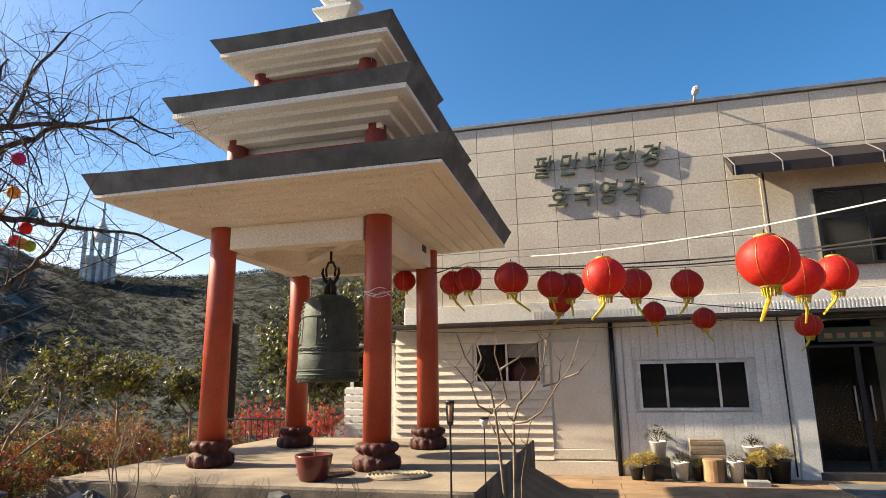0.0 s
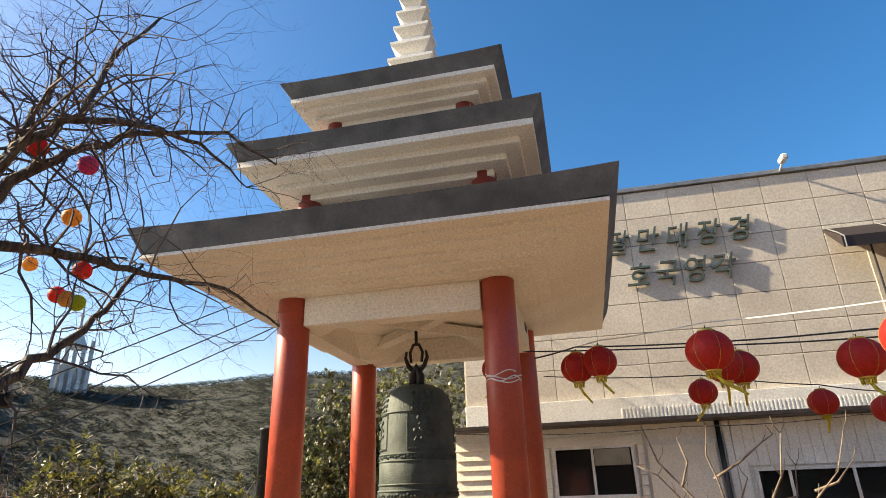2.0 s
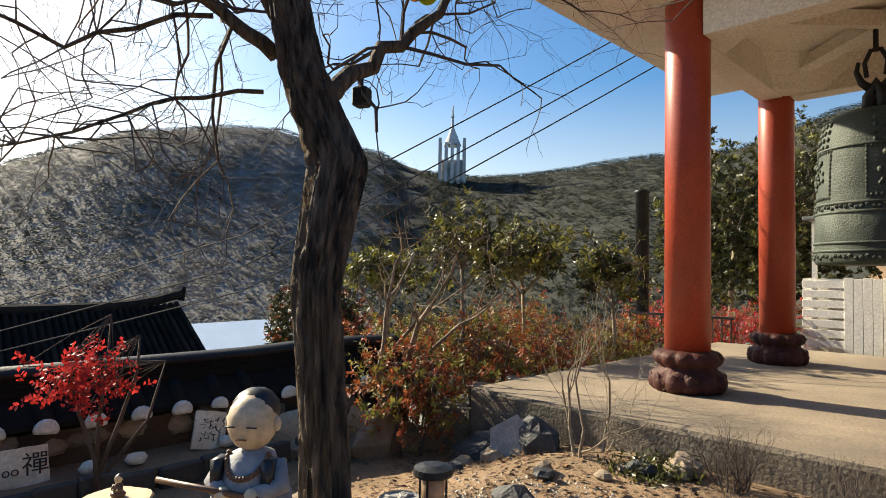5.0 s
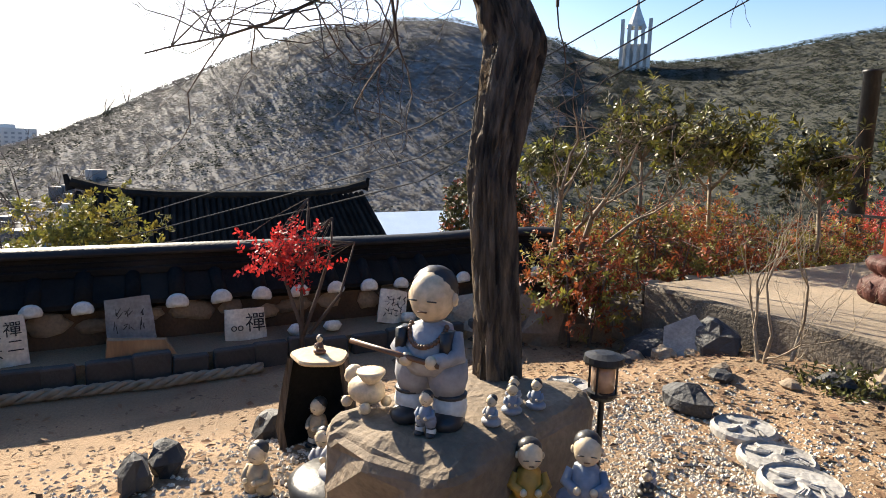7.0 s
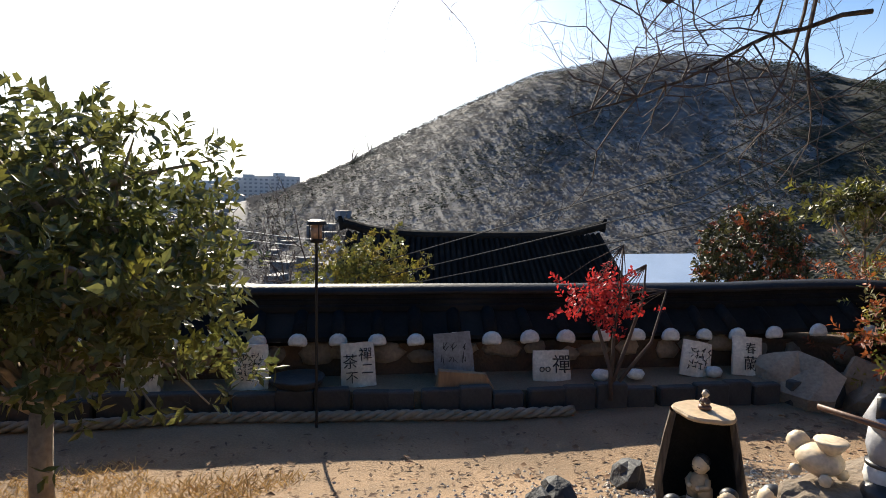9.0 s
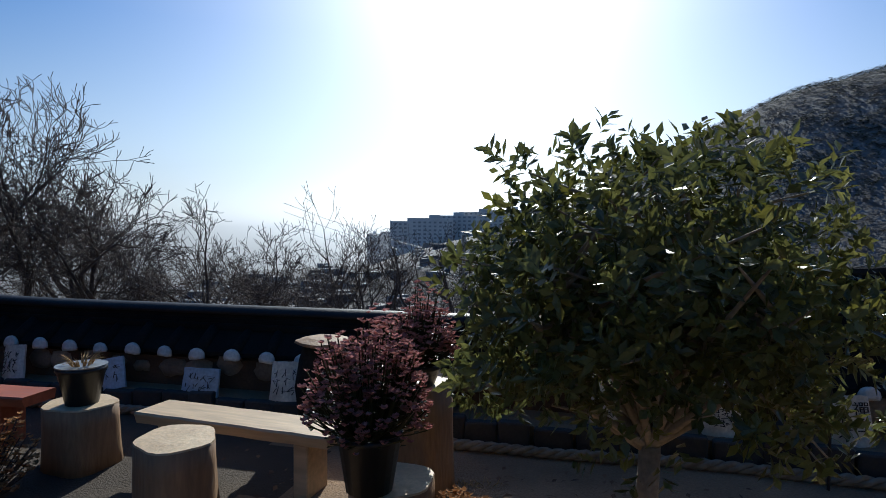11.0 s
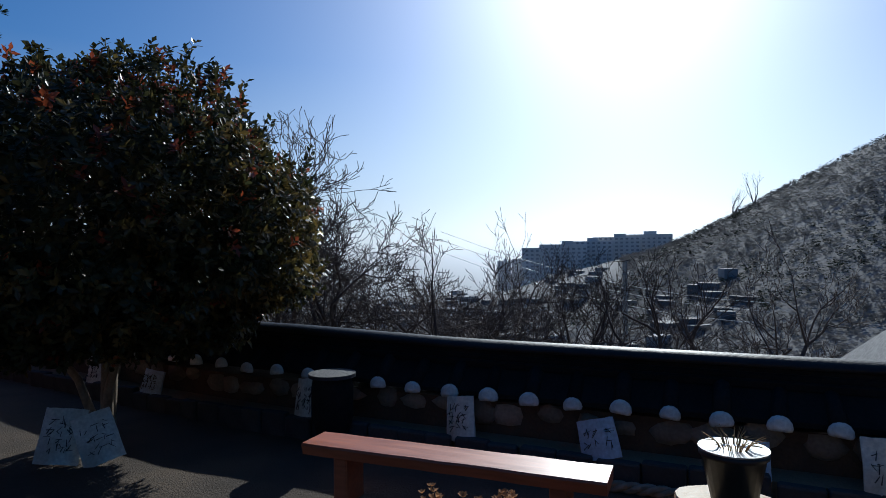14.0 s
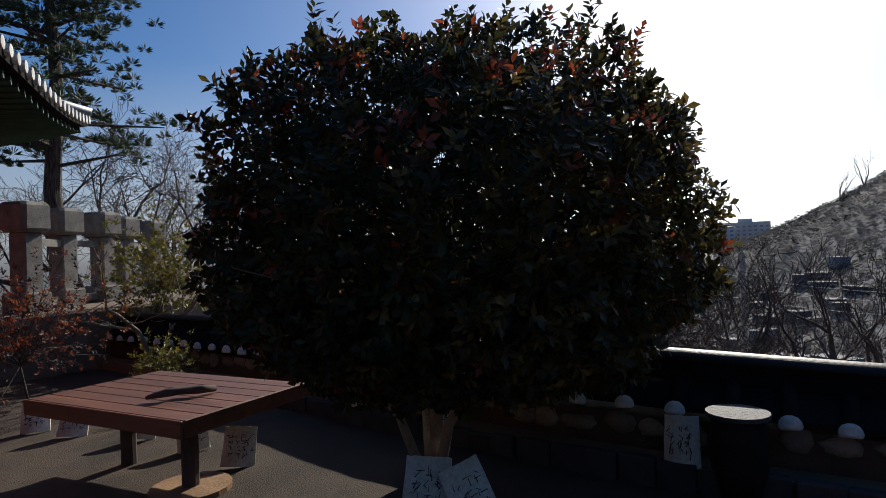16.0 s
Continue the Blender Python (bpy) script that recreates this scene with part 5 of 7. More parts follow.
M_darkglaze = paint("black_glaze", (0.03, 0.03, 0.032), 0.4)
M_whiteglaze = paint("white_glaze", (0.66, 0.65, 0.62), 0.5)
M_browng = paint("brown_glaze", (0.16, 0.08, 0.045), 0.5)
M_yellowrobe = paint("mustard_glaze", (0.46, 0.25, 0.04), 0.5)
M_bluerobe = paint("slate_blue_glaze", (0.22, 0.25, 0.31), 0.5)
M_tanrobe = paint("tan_glaze", (0.42, 0.32, 0.20), 0.6)
FACE = 128
monk((-2.575, 4.335, 0.762), 0.50, FACE - 90, "smiling stone child monk with beads and stick on a rock", M_robe, "stick")
for i, (x, y, z, h, robe, kind, lab) in enumerate((
        (-2.90, 4.14, 0.44, 0.27, M_robe, "sit", "small praying monk statue with white headband on a dark pot"),
        (-3.16, 4.17, 0.32, 0.24, M_robe, "sit", "small seated monk statue playing an instrument"),
        (-3.10, 3.90, 0.30, 0.25, M_tanrobe, "stand", "small monk statue holding a wooden bowl"),
        (-3.46, 4.24, 0.29, 0.24, M_tanrobe, "stand", "small monk statue inside a hollow log"),
        (-2.34, 4.56, 0.52, 0.27, M_yellowrobe, "sit", "small laughing monk statue in a mustard robe"),
        (-2.22, 4.68, 0.55, 0.29, M_bluerobe, "sit", "small monk statue in a blue and white robe"),
        (-2.48, 4.27, 0.765, 0.14, M_bluerobe, "stand", "tiny monk figure between the statue's feet"),
        (-2.455, 4.49, 0.765, 0.115, M_robe, "sit", "tiny grey monk figure on the rock"),
        (-2.50, 4.60, 0.765, 0.12, M_bluerobe, "sit", "tiny blue monk figure on the rock"),
        (-2.56, 4.65, 0.765, 0.115, M_robe, "sit", "tiny seated monk figure on the rock"),
        (-2.50, 4.70, 0.765, 0.12, M_bluerobe, "sit", "tiny praying monk figure on the rock"),
        (-2.78, 4.16, 0.40, 0.14, M_whiteglaze, "sit", "tiny white monk figure on the gravel"),
        (-2.44, 5.20, 0.345, 0.12, M_darkglaze, "sit", "tiny dark monk figure beside the garden lamp"),
        (-2.50, 5.28, 0.345, 0.12, M_robe, "sit", "tiny grey monk figure beside the garden lamp"))):
    monk((x, y, z), h, FACE - 90 + (i * 37) % 50 - 25, lab, robe, kind, i)
tu = Geo().ball((0, 0, 0.10), 0.10, 14, 0, (1.25, 1, 0.85)).ball((0.13, -0.02, 0.15), 0.062, 12).lathe([(0.02, 0.18), (0.05, 0.20), (0.085, 0.25), (0.08, 0.26), (0.0, 0.24)], (-0.07, 0.03, -0.02), 12)
for s in (-1, 1):
    tu.ball((0.08, 0.08 * s, 0.03), 0.035, 8).ball((-0.08, 0.08 * s, 0.03), 0.035, 8)
lone("turtle_ornament", tu, M_skin, "cream ceramic animal ornament carrying a cup on the rock", "ornament", at=(-2.76, 4.19, 0.765), turn=200, smooth=True).scale = (0.58, 0.58, 0.58)
st = thing("hollow_log", "hollow dark log standing open as a niche", "log", at=(-3.47, 4.25, 0.27))
sh = lambda a, z: (1.0 + 0.06 * math.sin(3 * a + z * 4)) * (1.12 if z < 0.2 else 1.0)
N, vs, fs = 26, [], []
for z in (0.0, 0.12, 0.24, 0.34, 0.44):
    for rr in (0.150, 0.122):
        for i in range(N + 1):
            a = radians(32) + (2 * math.pi - radians(142)) * i / N
            bulge = 1.0 + 0.18 * math.sin(math.pi * min(1, z / 0.42)) - 0.12 * (z / 0.46)
            vs.append((rr * bulge * math.cos(a) * sh(a, z), rr * bulge * math.sin(a) * sh(a, z), z))
W = N + 1
for l in range(4):
    for i in range(N):
        a = l * 2 * W + i
        fs += [(a, a + 1, a + 2 * W + 1, a + 2 * W), (a + W, a + 3 * W, a + 3 * W + 1, a + W + 1)]
    for i in (0, N):
        a = l * 2 * W + i
        fs.append((a, a + 2 * W, a + 3 * W, a + W))
shell = Geo().add(vs, fs)
shell.m = [1 if f[0] % (2 * W) >= W else 0 for f in fs]       # inner faces take the near-black material
part("shell", shell, [M_bark, M_nearblack], st, "furrowed bark shell, charred black inside", smooth=True)
part("top_slab", Geo().lathe([(0.122, 0.436), (0.128, 0.446), (0.122, 0.456), (0.0, 0.458)], (0, 0, 0), 28, 0, lambda a, z: 1 + 0.07 * math.sin(2 * a + 1) + 0.05 * math.sin(5 * a)), M_logtop, st, "pale sawn top")
monk((-3.47, 4.25, 0.728), 0.10, FACE - 90, "tiny red-brown figure on the hollow log", M_browng, "sit", 9)
pot = lone("dark_bowl", Geo().lathe([(0.10, 0), (0.17, 0.06), (0.18, 0.12), (0.15, 0.14)], (0, 0, 0), 20), M_darkglaze, "dark glazed bowl carrying a monk figure", "bowl", at=(-2.90, 4.14, 0.325), smooth=True)
for x, y, h in ((-2.34, 4.56, 0.205), (-2.22, 4.68, 0.235)):
    lone("pedestal_stone", Geo().rock((0, 0, h * 0.5), (0.085, 0.085, h * 0.56), random.Random(int(h * 1000)), 0.10, 12, 0, 0.12), M_stone, "rough stone under a small monk statue", "stone", "stones under statues", at=(x, y, ground_z(x, y) - 0.02), smooth=True)
# stepping discs and dark stones in the gravel
for i, (x, y, r) in enumerate(((-3.87, 4.11, 0.11), (-3.53, 3.62, 0.11), (-3.40, 3.50, 0.09), (-2.97, 6.06, 0.13), (-3.59, 5.80, 0.14), (-2.65, 6.09, 0.15), (-2.39, 5.94, 0.16), (-2.2, 5.8, 0.16))):
    z = ground_z(x, y)
    if i < 4:
        lone("dark_stone", Geo().rock((0, 0, 0.05), (r, r * 0.7, 0.09), rng, 0.3, 10), M_darkstone, "rough dark stone edging the gravel", "stone", "edging stones", at=(x, y, z), smooth=False)
    else:
        d = thing("stepping_disc", "carved grey roof-end disc laid in the gravel", "tile", "carved discs", at=(x, y, z + 0.01), turn=rng.random() * 90)
        part("disc", Geo().lathe([(r, -0.03), (r, 0.02), (r * 0.9, 0.035), (r * 0.88, 0.022), (r * 0.3, 0.022), (0, 0.04)], (0, 0, 0), 18), M_greystone, d)
        g = Geo()
        for k in range(9):
            a = rng.random() * 6.28
            g.tube([(r * 0.2 * math.cos(a), r * 0.2 * math.sin(a), 0.03), (r * 0.5 * math.cos(a + 0.4), r * 0.5 * math.sin(a + 0.4), 0.032), (r * 0.75 * math.cos(a + 0.2), r * 0.75 * math.sin(a + 0.2), 0.026)], 0.009, 5)
        tagged(part("relief", g, M_greystone, d), kind="stuff")
for i, (x, y, sx, sy, sz, m) in enumerate(((-4.25, 7.25, 0.28, 0.16, 0.16, M_darkstone), (-3.72, 7.3, 0.22, 0.12, 0.2, M_darkstone), (-3.95, 7.05, 0.10, 0.09, 0.08, M_stone), (-1.2, 7.3, 0.2, 0.12, 0.14, M_darkstone), (-2.6, 7.3, 0.14, 0.1, 0.1, M_stone), (-5.6, 6.45, 0.35, 0.3, 0.25, M_stone), (-5.3, 6.9, 0.3, 0.3, 0.3, M_stone))):
    lone("garden_rock", Geo().rock((0, 0, sz * 0.5), (sx, sy, sz), random.Random(i + 20), 0.28, 12), m, "rough rock at the foot of the platform", "rock", "garden rocks", at=(x, y, ground_z(x, y) - 0.03), smooth=False)
o = lone("stone_slab", Geo().add([(-0.13, 0, 0), (0.16, 0, 0.03), (0.20, 0, 0.24), (-0.02, 0, 0.40), (-0.20, 0, 0.24), (-0.13, 0.03, 0), (0.16, 0.03, 0.03), (0.20, 0.03, 0.24), (-0.02, 0.03, 0.40), (-0.20, 0.03, 0.24)], [(0, 1, 2, 3, 4), (9, 8, 7, 6, 5), (0, 5, 6, 1), (1, 6, 7, 2), (2, 7, 8, 3), (3, 8, 9, 4), (4, 9, 5, 0)]), M_greystone, "angular grey slab leaning on the platform", "slab", at=(-3.86, 7.1, 0.14), turn=20)
o.matrix_basis = o.matrix_basis @ pose(0, 0, 0, -24, 8, 0)
for x, y, z in ((-4.72, 7.75, 0.36), (-4.72, 8.35, 0.36)):
    lone("black_pot", Geo().lathe([(0.11, 0), (0.09, 0.02), (0.115, 0.17), (0.125, 0.2), (0.10, 0.2), (0.0, 0.19)], (0, 0, 0), 18), M_pot, "black upturned plant pot on the step", "pot", "black pots", at=(x, y, z), smooth=True)
# pale gravel, pebbles and litter
g = Geo()
q = random.Random(5)
for i in range(17000):
    x, y = (-2.9 + q.gauss(0, 0.75), 4.6 + q.gauss(0, 0.95)) if i < 6000 else (-2.3 + q.gauss(0, 0.75), 5.0 + q.gauss(0, 0.75))
    if x < -4.5 or x > -0.5 or y > 6.7:
        continue
    s = 0.006 + 0.010 * q.random()
    z = ground_z(x, y)
    a = q.random() * 6.28
    c, d = math.cos(a) * s, math.sin(a) * s
    g.add([(x + c, y + d, z), (x - d, y + c, z), (x - c, y - d, z), (x + d, y - c, z), (x, y, z + s * 0.8)], [(0, 1, 4), (1, 2, 4), (2, 3, 4), (3, 0, 4)])
lone("gravel", g, M_gravel, "pale gravel scattered round the statues", "gravel", kind="stuff")
g = Geo()
for i in range(26000):
    x, y = -4.9 + 3.6 * q.random(), -0.2 + 4.0 * q.random()
    dens = noise.noise(Vector((x * 1.2, y * 1.2, 2)))
    if dens < 0.12 + 0.25 * max(0.0, y - 1.8) and math.hypot(x + 4.1, y - 1.3) > 0.75:
        continue
    h = (0.025 + 0.05 * q.random()) * (1 + max(0, dens))
    if x < -4.55 and y > 1.6:
        continue
    a = q.random() * 6.28
    z = ground_z(x, y)
    d = Vector((math.cos(a) * 0.9, math.sin(a) * 0.9, 0.35 + q.random()))
    g.leaf(Vector((x, y, z - 0.005)), d.normalized(), Vector((-math.sin(a), math.cos(a), 0.2)), h, 0.0028)
lone("dry_grass", g, M_straw, "dry straw-coloured grass round the evergreen", "grass", kind="stuff")
g = Geo()
for i in range(3500):
    x, y = -5.1 + 5.0 * q.random(), 0.5 + 7.0 * q.random()
    z = ground_z(x, y) + 0.004
    a = q.random() * 6.28
    g.leaf(Vector((x, y, z)), Vector((math.cos(a), math.sin(a), 0.25 * q.random())).normalized(), Vector((0, 0, 1)), 0.02 + 0.035 * q.random(), 0.008)
lone("leaf_litter", g, mat("brown_litter", (0.22, 0.13, 0.07), (0.12, 0.075, 0.045), 4, 0.9, 0, vary=0.4, island=True), "brown fallen leaves and twigs on the soil", "leaf litter", kind="stuff")

# ---- seating corner ----
def bench(at, turn, ln, w, h, m, lab):
    b = thing("bench", lab, "bench", at=at, turn=turn)
    q = random.Random(int(ln * 100))
    N, vs, fs = 12, [], []
    for i in range(N + 1):
        y = ln * (i / N - 0.5)
        e0, e1 = 0.012 * (q.random() - 0.5), 0.012 * (q.random() - 0.5)
        vs += [(-w / 2 + e0 + 0.02, y, h - 0.075), (w / 2 + e1 - 0.02, y, h - 0.075), (w / 2 + e1, y, h - 0.012), (w / 2 + e1 - 0.012, y, h), (-w / 2 + e0 + 0.012, y, h), (-w / 2 + e0, y, h - 0.012)]
    fs = [(i * 6 + j, i * 6 + (j + 1) % 6, (i + 1) * 6 + (j + 1) % 6, (i + 1) * 6 + j) for i in range(N) for j in range(6)] + [tuple(range(5, -1, -1)), tuple(N * 6 + j for j in range(6))]
    part("seat", Geo().add(vs, fs), m, b, "thick plank seat")
    for s in (-1, 1):
        part("leg", Geo().box((-w * 0.38, s * ln * 0.36 - 0.05, -0.05), (w * 0.38, s * ln * 0.36 + 0.05, h - 0.078), bevel=0.01), m, b)
    return b


bench((-4.76, -3.86, 0.0), 3, 1.95, 0.30, 0.385, M_wood, "long bench with varnished red-brown plank seat")
bench((-4.62, -1.12, 0.0), -6, 1.42, 0.32, 0.40, M_palewood, "long bench with pale raw timber seat")


def log_seat(at, r, h, lab, name="log_stool", m=M_log):
    t = thing(name, lab, "log", at=at)
    q = random.Random(int(r * 1000))
    ph = q.random() * 6
    wob = lambda a, z: 1 + 0.07 * math.sin(2 * a + ph) + 0.05 * math.sin(5 * a + ph) + 0.06 * (1 - z / h) * math.sin(3 * a)
    part("trunk_section", Geo().lathe([(r * 1.1, -0.05), (r * 1.03, h * 0.3), (r, h * 0.7), (r * 0.99, h - 0.01)], (0, 0, 0), 26, 0, wob), m, t, smooth=True)
    part("sawn_top", Geo().lathe([(r * 0.995, h - 0.01), (r * 0.98, h), (r * 0.5, h + 0.004), (0.0, h + 0.002)], (0, 0, 0), 26, 0, wob), M_logtop, t, "pale sawn end grain")
    return t


log_seat((-3.94, -1.08, 0.06), 0.215, 0.44, "round log table with pale sawn top", "log_table")
log_seat((-4.75, -0.02, 0.0), 0.23, 0.66, "tall sawn log standing on end")
log_seat((-3.98, 0.10, 0.05), 0.21, 0.33, "short log stool with split pale top")
log_seat((-4.58, -2.30, 0.0), 0.22, 0.42, "gnarled stump used as a pot stand")


def mum(at, r, h, m, n, lab, pot_h=0.0, squash=1.0):
    t = thing("chrysanthemum", lab, "plant", at=at)
    q = random.Random(n)
    if pot_h:
        part("pot", Geo().lathe([(0.11, 0), (0.15, pot_h), (0.16, pot_h + 0.005), (0.16, pot_h + 0.03), (0.145, pot_h + 0.03), (0.14, pot_h - 0.03), (0, pot_h - 0.03)], (0, 0, 0), 20), M_pot, t, "black plastic pot", True)
    g, s = Geo(), Geo()
    for i in range(n):
        a, u = q.random() * 6.28, math.sqrt(q.random())
        rr = r * u * (0.9 + 0.2 * noise.noise(Vector((math.cos(a) * 2, math.sin(a) * 2, n))))
        x, y = rr * math.cos(a), rr * math.sin(a) * squash
        z = pot_h + h * (0.35 + 0.65 * math.sqrt(max(0.0, 1 - u * u * 0.9))) * (0.62 + 0.55 * q.random()) * (1 + 0.5 * noise.noise(Vector((x * 6, y * 6, n))))
        z *= 1 - 0.35 * (q.random() if u > 0.8 else 0)
        hr = 0.012 + 0.010 * q.random()
        for k in range(6):
            b = k * 1.047 + q.random()
            g.leaf(Vector((x, y, z)), Vector((math.cos(b), math.sin(b), 0.5 + 0.5 * q.random())).normalized(), Vector((0, 0, 1)), hr * 1.4, hr * 0.6)
        if i % 3 == 0:
            s.tube([(x * 0.15, y * 0.15, pot_h), (x * 0.7, y * 0.7, pot_h + (z - pot_h) * 0.5), (x, y, z)], 0.004, 3, 0, False)
        if i % 2 == 0:
            b = q.random() * 6.28
            s.leaf(Vector((x * 0.92, y * 0.92, z * 0.75 + pot_h * 0.25)), Vector((math.cos(b), math.sin(b), 0.1)), Vector((0, 0, 1)), 0.04, 0.012)
    tagged(part("stem_mass", s, M_leafdark if pot_h else M_twig, t), kind="stuff")
    tagged(part("flower_mass", g, m, t, "withered flower heads"), kind="stuff")
    return t


mum((-3.72, -3.15, 0.0), 0.62, 0.46, M_mum, 2600, "broad clump of withered brown chrysanthemums", 0, 1.0)
mum((-3.80, -2.45, 0.0), 0.42, 0.42, M_mum, 1200, "clump of withered brown chrysanthemums", 0)
mum((-4.05, 0.35, 0.03), 0.36, 0.20, M_mum, 700, "low clump of withered chrysanthemums by the log", 0)
mum((-3.84, 0.03, 0.385), 0.34, 0.46, M_mumred, 900, "withered purple chrysanthemum in a black pot", 0.24)
mum((-4.70, 0.02, 0.665), 0.30, 0.36, M_mumred, 620, "withered purple chrysanthemum on the tall log", 0.10)
p = thing("grass_pot", "black pot of withered grass on the stump", "potted plant", at=(-4.56, -2.27, 0.424))
part("pot", Geo().lathe([(0.10, 0), (0.145, 0.22), (0.155, 0.225), (0.155, 0.25), (0.135, 0.25), (0.13, 0.2)], (0, 0, 0), 24), M_pot, p, smooth=True)
part("rim", Geo().lathe([(0.138, 0.248), (0.158, 0.252), (0.158, 0.26), (0.138, 0.258)], (0, 0, 0), 24), M_greytrim, p)
part("potting_soil", Geo().lathe([(0.134, 0.215), (0, 0.23)], (0, 0, 0), 16), M_soil, p)
g = Geo()
for i in range(40):
    a = rng.random() * 6.28
    g.tube([(0.03 * math.cos(a), 0.03 * math.sin(a), 0.2), (0.08 * math.cos(a), 0.08 * math.sin(a), 0.29), (0.14 * math.cos(a), 0.14 * math.sin(a), 0.28 + 0.06 * rng.random())], [0.004, 0.003, 0.001], 4)
part("withered_grass", g, M_straw, p)
# slab table near the round evergreen
tb = thing("slab_table", "heavy wooden table with red-brown plank top", "table", at=(-4.2, -9.48, 0.0), turn=5)
for i in range(7):
    part("top_plank", Geo().box((-0.62 + i * 0.178, -0.92, 0.62), (-0.448 + i * 0.178, 0.92, 0.68), bevel=0.008), M_oldwood, tb)
part("edge_board", Geo().box((-0.62, 0.925, 0.56), (0.62, 0.95, 0.682), bevel=0.006), M_oldwood, tb)
part("edge_board", Geo().box((0.632, -0.92, 0.56), (0.655, 0.95, 0.682), bevel=0.006), M_oldwood, tb)
part("table_post", Geo().tube([(0.22, 0.5, -0.1), (0.22, 0.5, 0.62)], 0.065, 10), M_twig, tb)
part("table_post", Geo().tube([(0.0, -0.55, -0.1), (0.0, -0.55, 0.62)], 0.065, 10), M_twig, tb)
part("foot_slab", Geo().lathe([(0.30, 0.0), (0.30, 0.04), (0.0, 0.045)], (0.22, 0.5, 0), 20), M_log, tb)
lone("root_ornament", Geo().tube([(-0.25, 0, 0.03), (-0.12, 0.06, 0.05), (0.02, 0.0, 0.045), (0.12, 0.07, 0.06), (0.26, 0.02, 0.03)], [0.025, 0.035, 0.03, 0.035, 0.015], 8), M_twig, "gnarled root lying on the table", "ornament", at=(-4.1, -9.15, 0.685), turn=-28, smooth=True)
plate((-4.30, -6.97, 0.03), 0.32, 0.42, 132, 16, 8, M_plate, 4, "broken cream tile with writing at the tree's foot", 111)
plate((-4.50, -6.66, 0.03), 0.30, 0.40, 138, 18, -18, M_plate, 3, "cream tile with ink drawing at the tree's foot", 112)
for i, (x, y, t) in enumerate(((-4.5, -9.02, 35), (-4.6, -9.75, 20), (-4.58, -10.6, 40), (-4.3, -11.35, 35), (-4.2, -11.9, 25))):
    plate((x, y, 0.02), 0.28, 0.33, 140, 20, t - 28, M_plate, 4, "cream tile with writing in a row on the ground", 120 + i)
lone("log_round", Geo().lathe([(0.3, 0), (0.31, 0.05), (0.3, 0.1), (0.0, 0.105)], (0, 0, 0), 20), M_logtop, "flat sawn log round on the ground", "log", at=(-3.0, -8.6, 0.02), smooth=False)

# ---- trees ----
twig_floor = 0.0          # thinnest twig worth building at the distance of the tree


def grow(g, p, d, ln, r, depth, q, spread=0.6, lift=0.12, kids=(2, 3), tips=None, seg=5, shrink=0.72, wander=0.28, k=0, fine=None):
    """A branch that wanders, tapers and forks; tips gathers the ends."""
    pts, radii, n = [p], [r], 3
    for i in range(n):
        d = (d + Vector((q.gauss(0, wander), q.gauss(0, wander), q.gauss(0, wander) + lift))).normalized()
        p = p + d * ln / n
        pts.append(p)
        radii.append(max(twig_floor, r * (1 - 0.32 * (i + 1) / n)))
    g.tube(pts, radii, seg, k, False)
    if depth == 0:
        if tips is not None:
            tips.append((p, d))
        return
    for i in range(q.randint(*kids)):
        a = pts[-1] if i == 0 else pts[q.randint(1, n)]
        nd = (d + Vector((q.gauss(0, spread), q.gauss(0, spread), q.gauss(0, spread)))).normalized()
        grow(fine[0] if fine and depth <= fine[1] else g, a, nd, ln * (shrink + 0.2 * (q.random() - 0.5)), radii[-1] * (0.85 if i == 0 else 0.62), depth - 1, q, spread, lift, kids, tips, max(3, seg - 1), shrink, wander, k, fine)


def limb(g, tw, pts, r0, r1, q, twigs, ln, depth=2, seg=9):
    pts = [Vector(p) for p in pts]
    full, radii = [], []
    for i, (a, b) in enumerate(zip(pts, pts[1:])):
        for s in range(4):
            u = s / 4
            full.append(a.lerp(b, u) + Vector((q.gauss(0, 0.012), q.gauss(0, 0.012), q.gauss(0, 0.012))))
    full.append(pts[-1])
    radii = [r0 + (r1 - r0) * (i / (len(full) - 1)) for i in range(len(full))]
    g.tube(full, radii, seg)
    for i in range(twigs):
        j = q.randint(len(full) // 4, len(full) - 1)
        d = Vector((q.gauss(0, 1), q.gauss(0, 1), q.gauss(0.25, 0.8))).normalized()
        grow(tw, full[j], d, ln * (0.6 + 0.8 * q.random()), max(0.004, min(0.010, radii[j] * 0.34)), depth + 1, q, 0.6, 0.03, (2, 3), None, 4, 0.68, 0.3)


q = random.Random(21)
old = thing("bare_tree", "old leafless tree with furrowed bark and lanterns in its branches", "tree")
wood, tw = Geo(), Geo()
tp = [(-2.80, 4.80, 0.15), (-2.81, 4.77, 0.5), (-2.82, 4.74, 1.0), (-2.85, 4.72, 1.55), (-2.88, 4.79, 1.85), (-2.90, 4.84, 2.02), (-2.96, 4.80, 2.2), (-3.04, 4.75, 2.42), (-3.15, 4.71, 2.86), (-3.16, 4.62, 3.4)]
tr = [0.105, 0.078, 0.070, 0.071, 0.085, 0.097, 0.082, 0.074, 0.062, 0.045]
tz = [p[2] for p in tp]
zs = [0.15 + 0.02 * i for i in range(163)]
SEG = 64
wood.tube([tuple(np.interp(z, tz, [p[k] for p in tp]) for k in range(3)) for z in zs], [float(np.interp(z, tz, tr)) for z in zs], SEG)
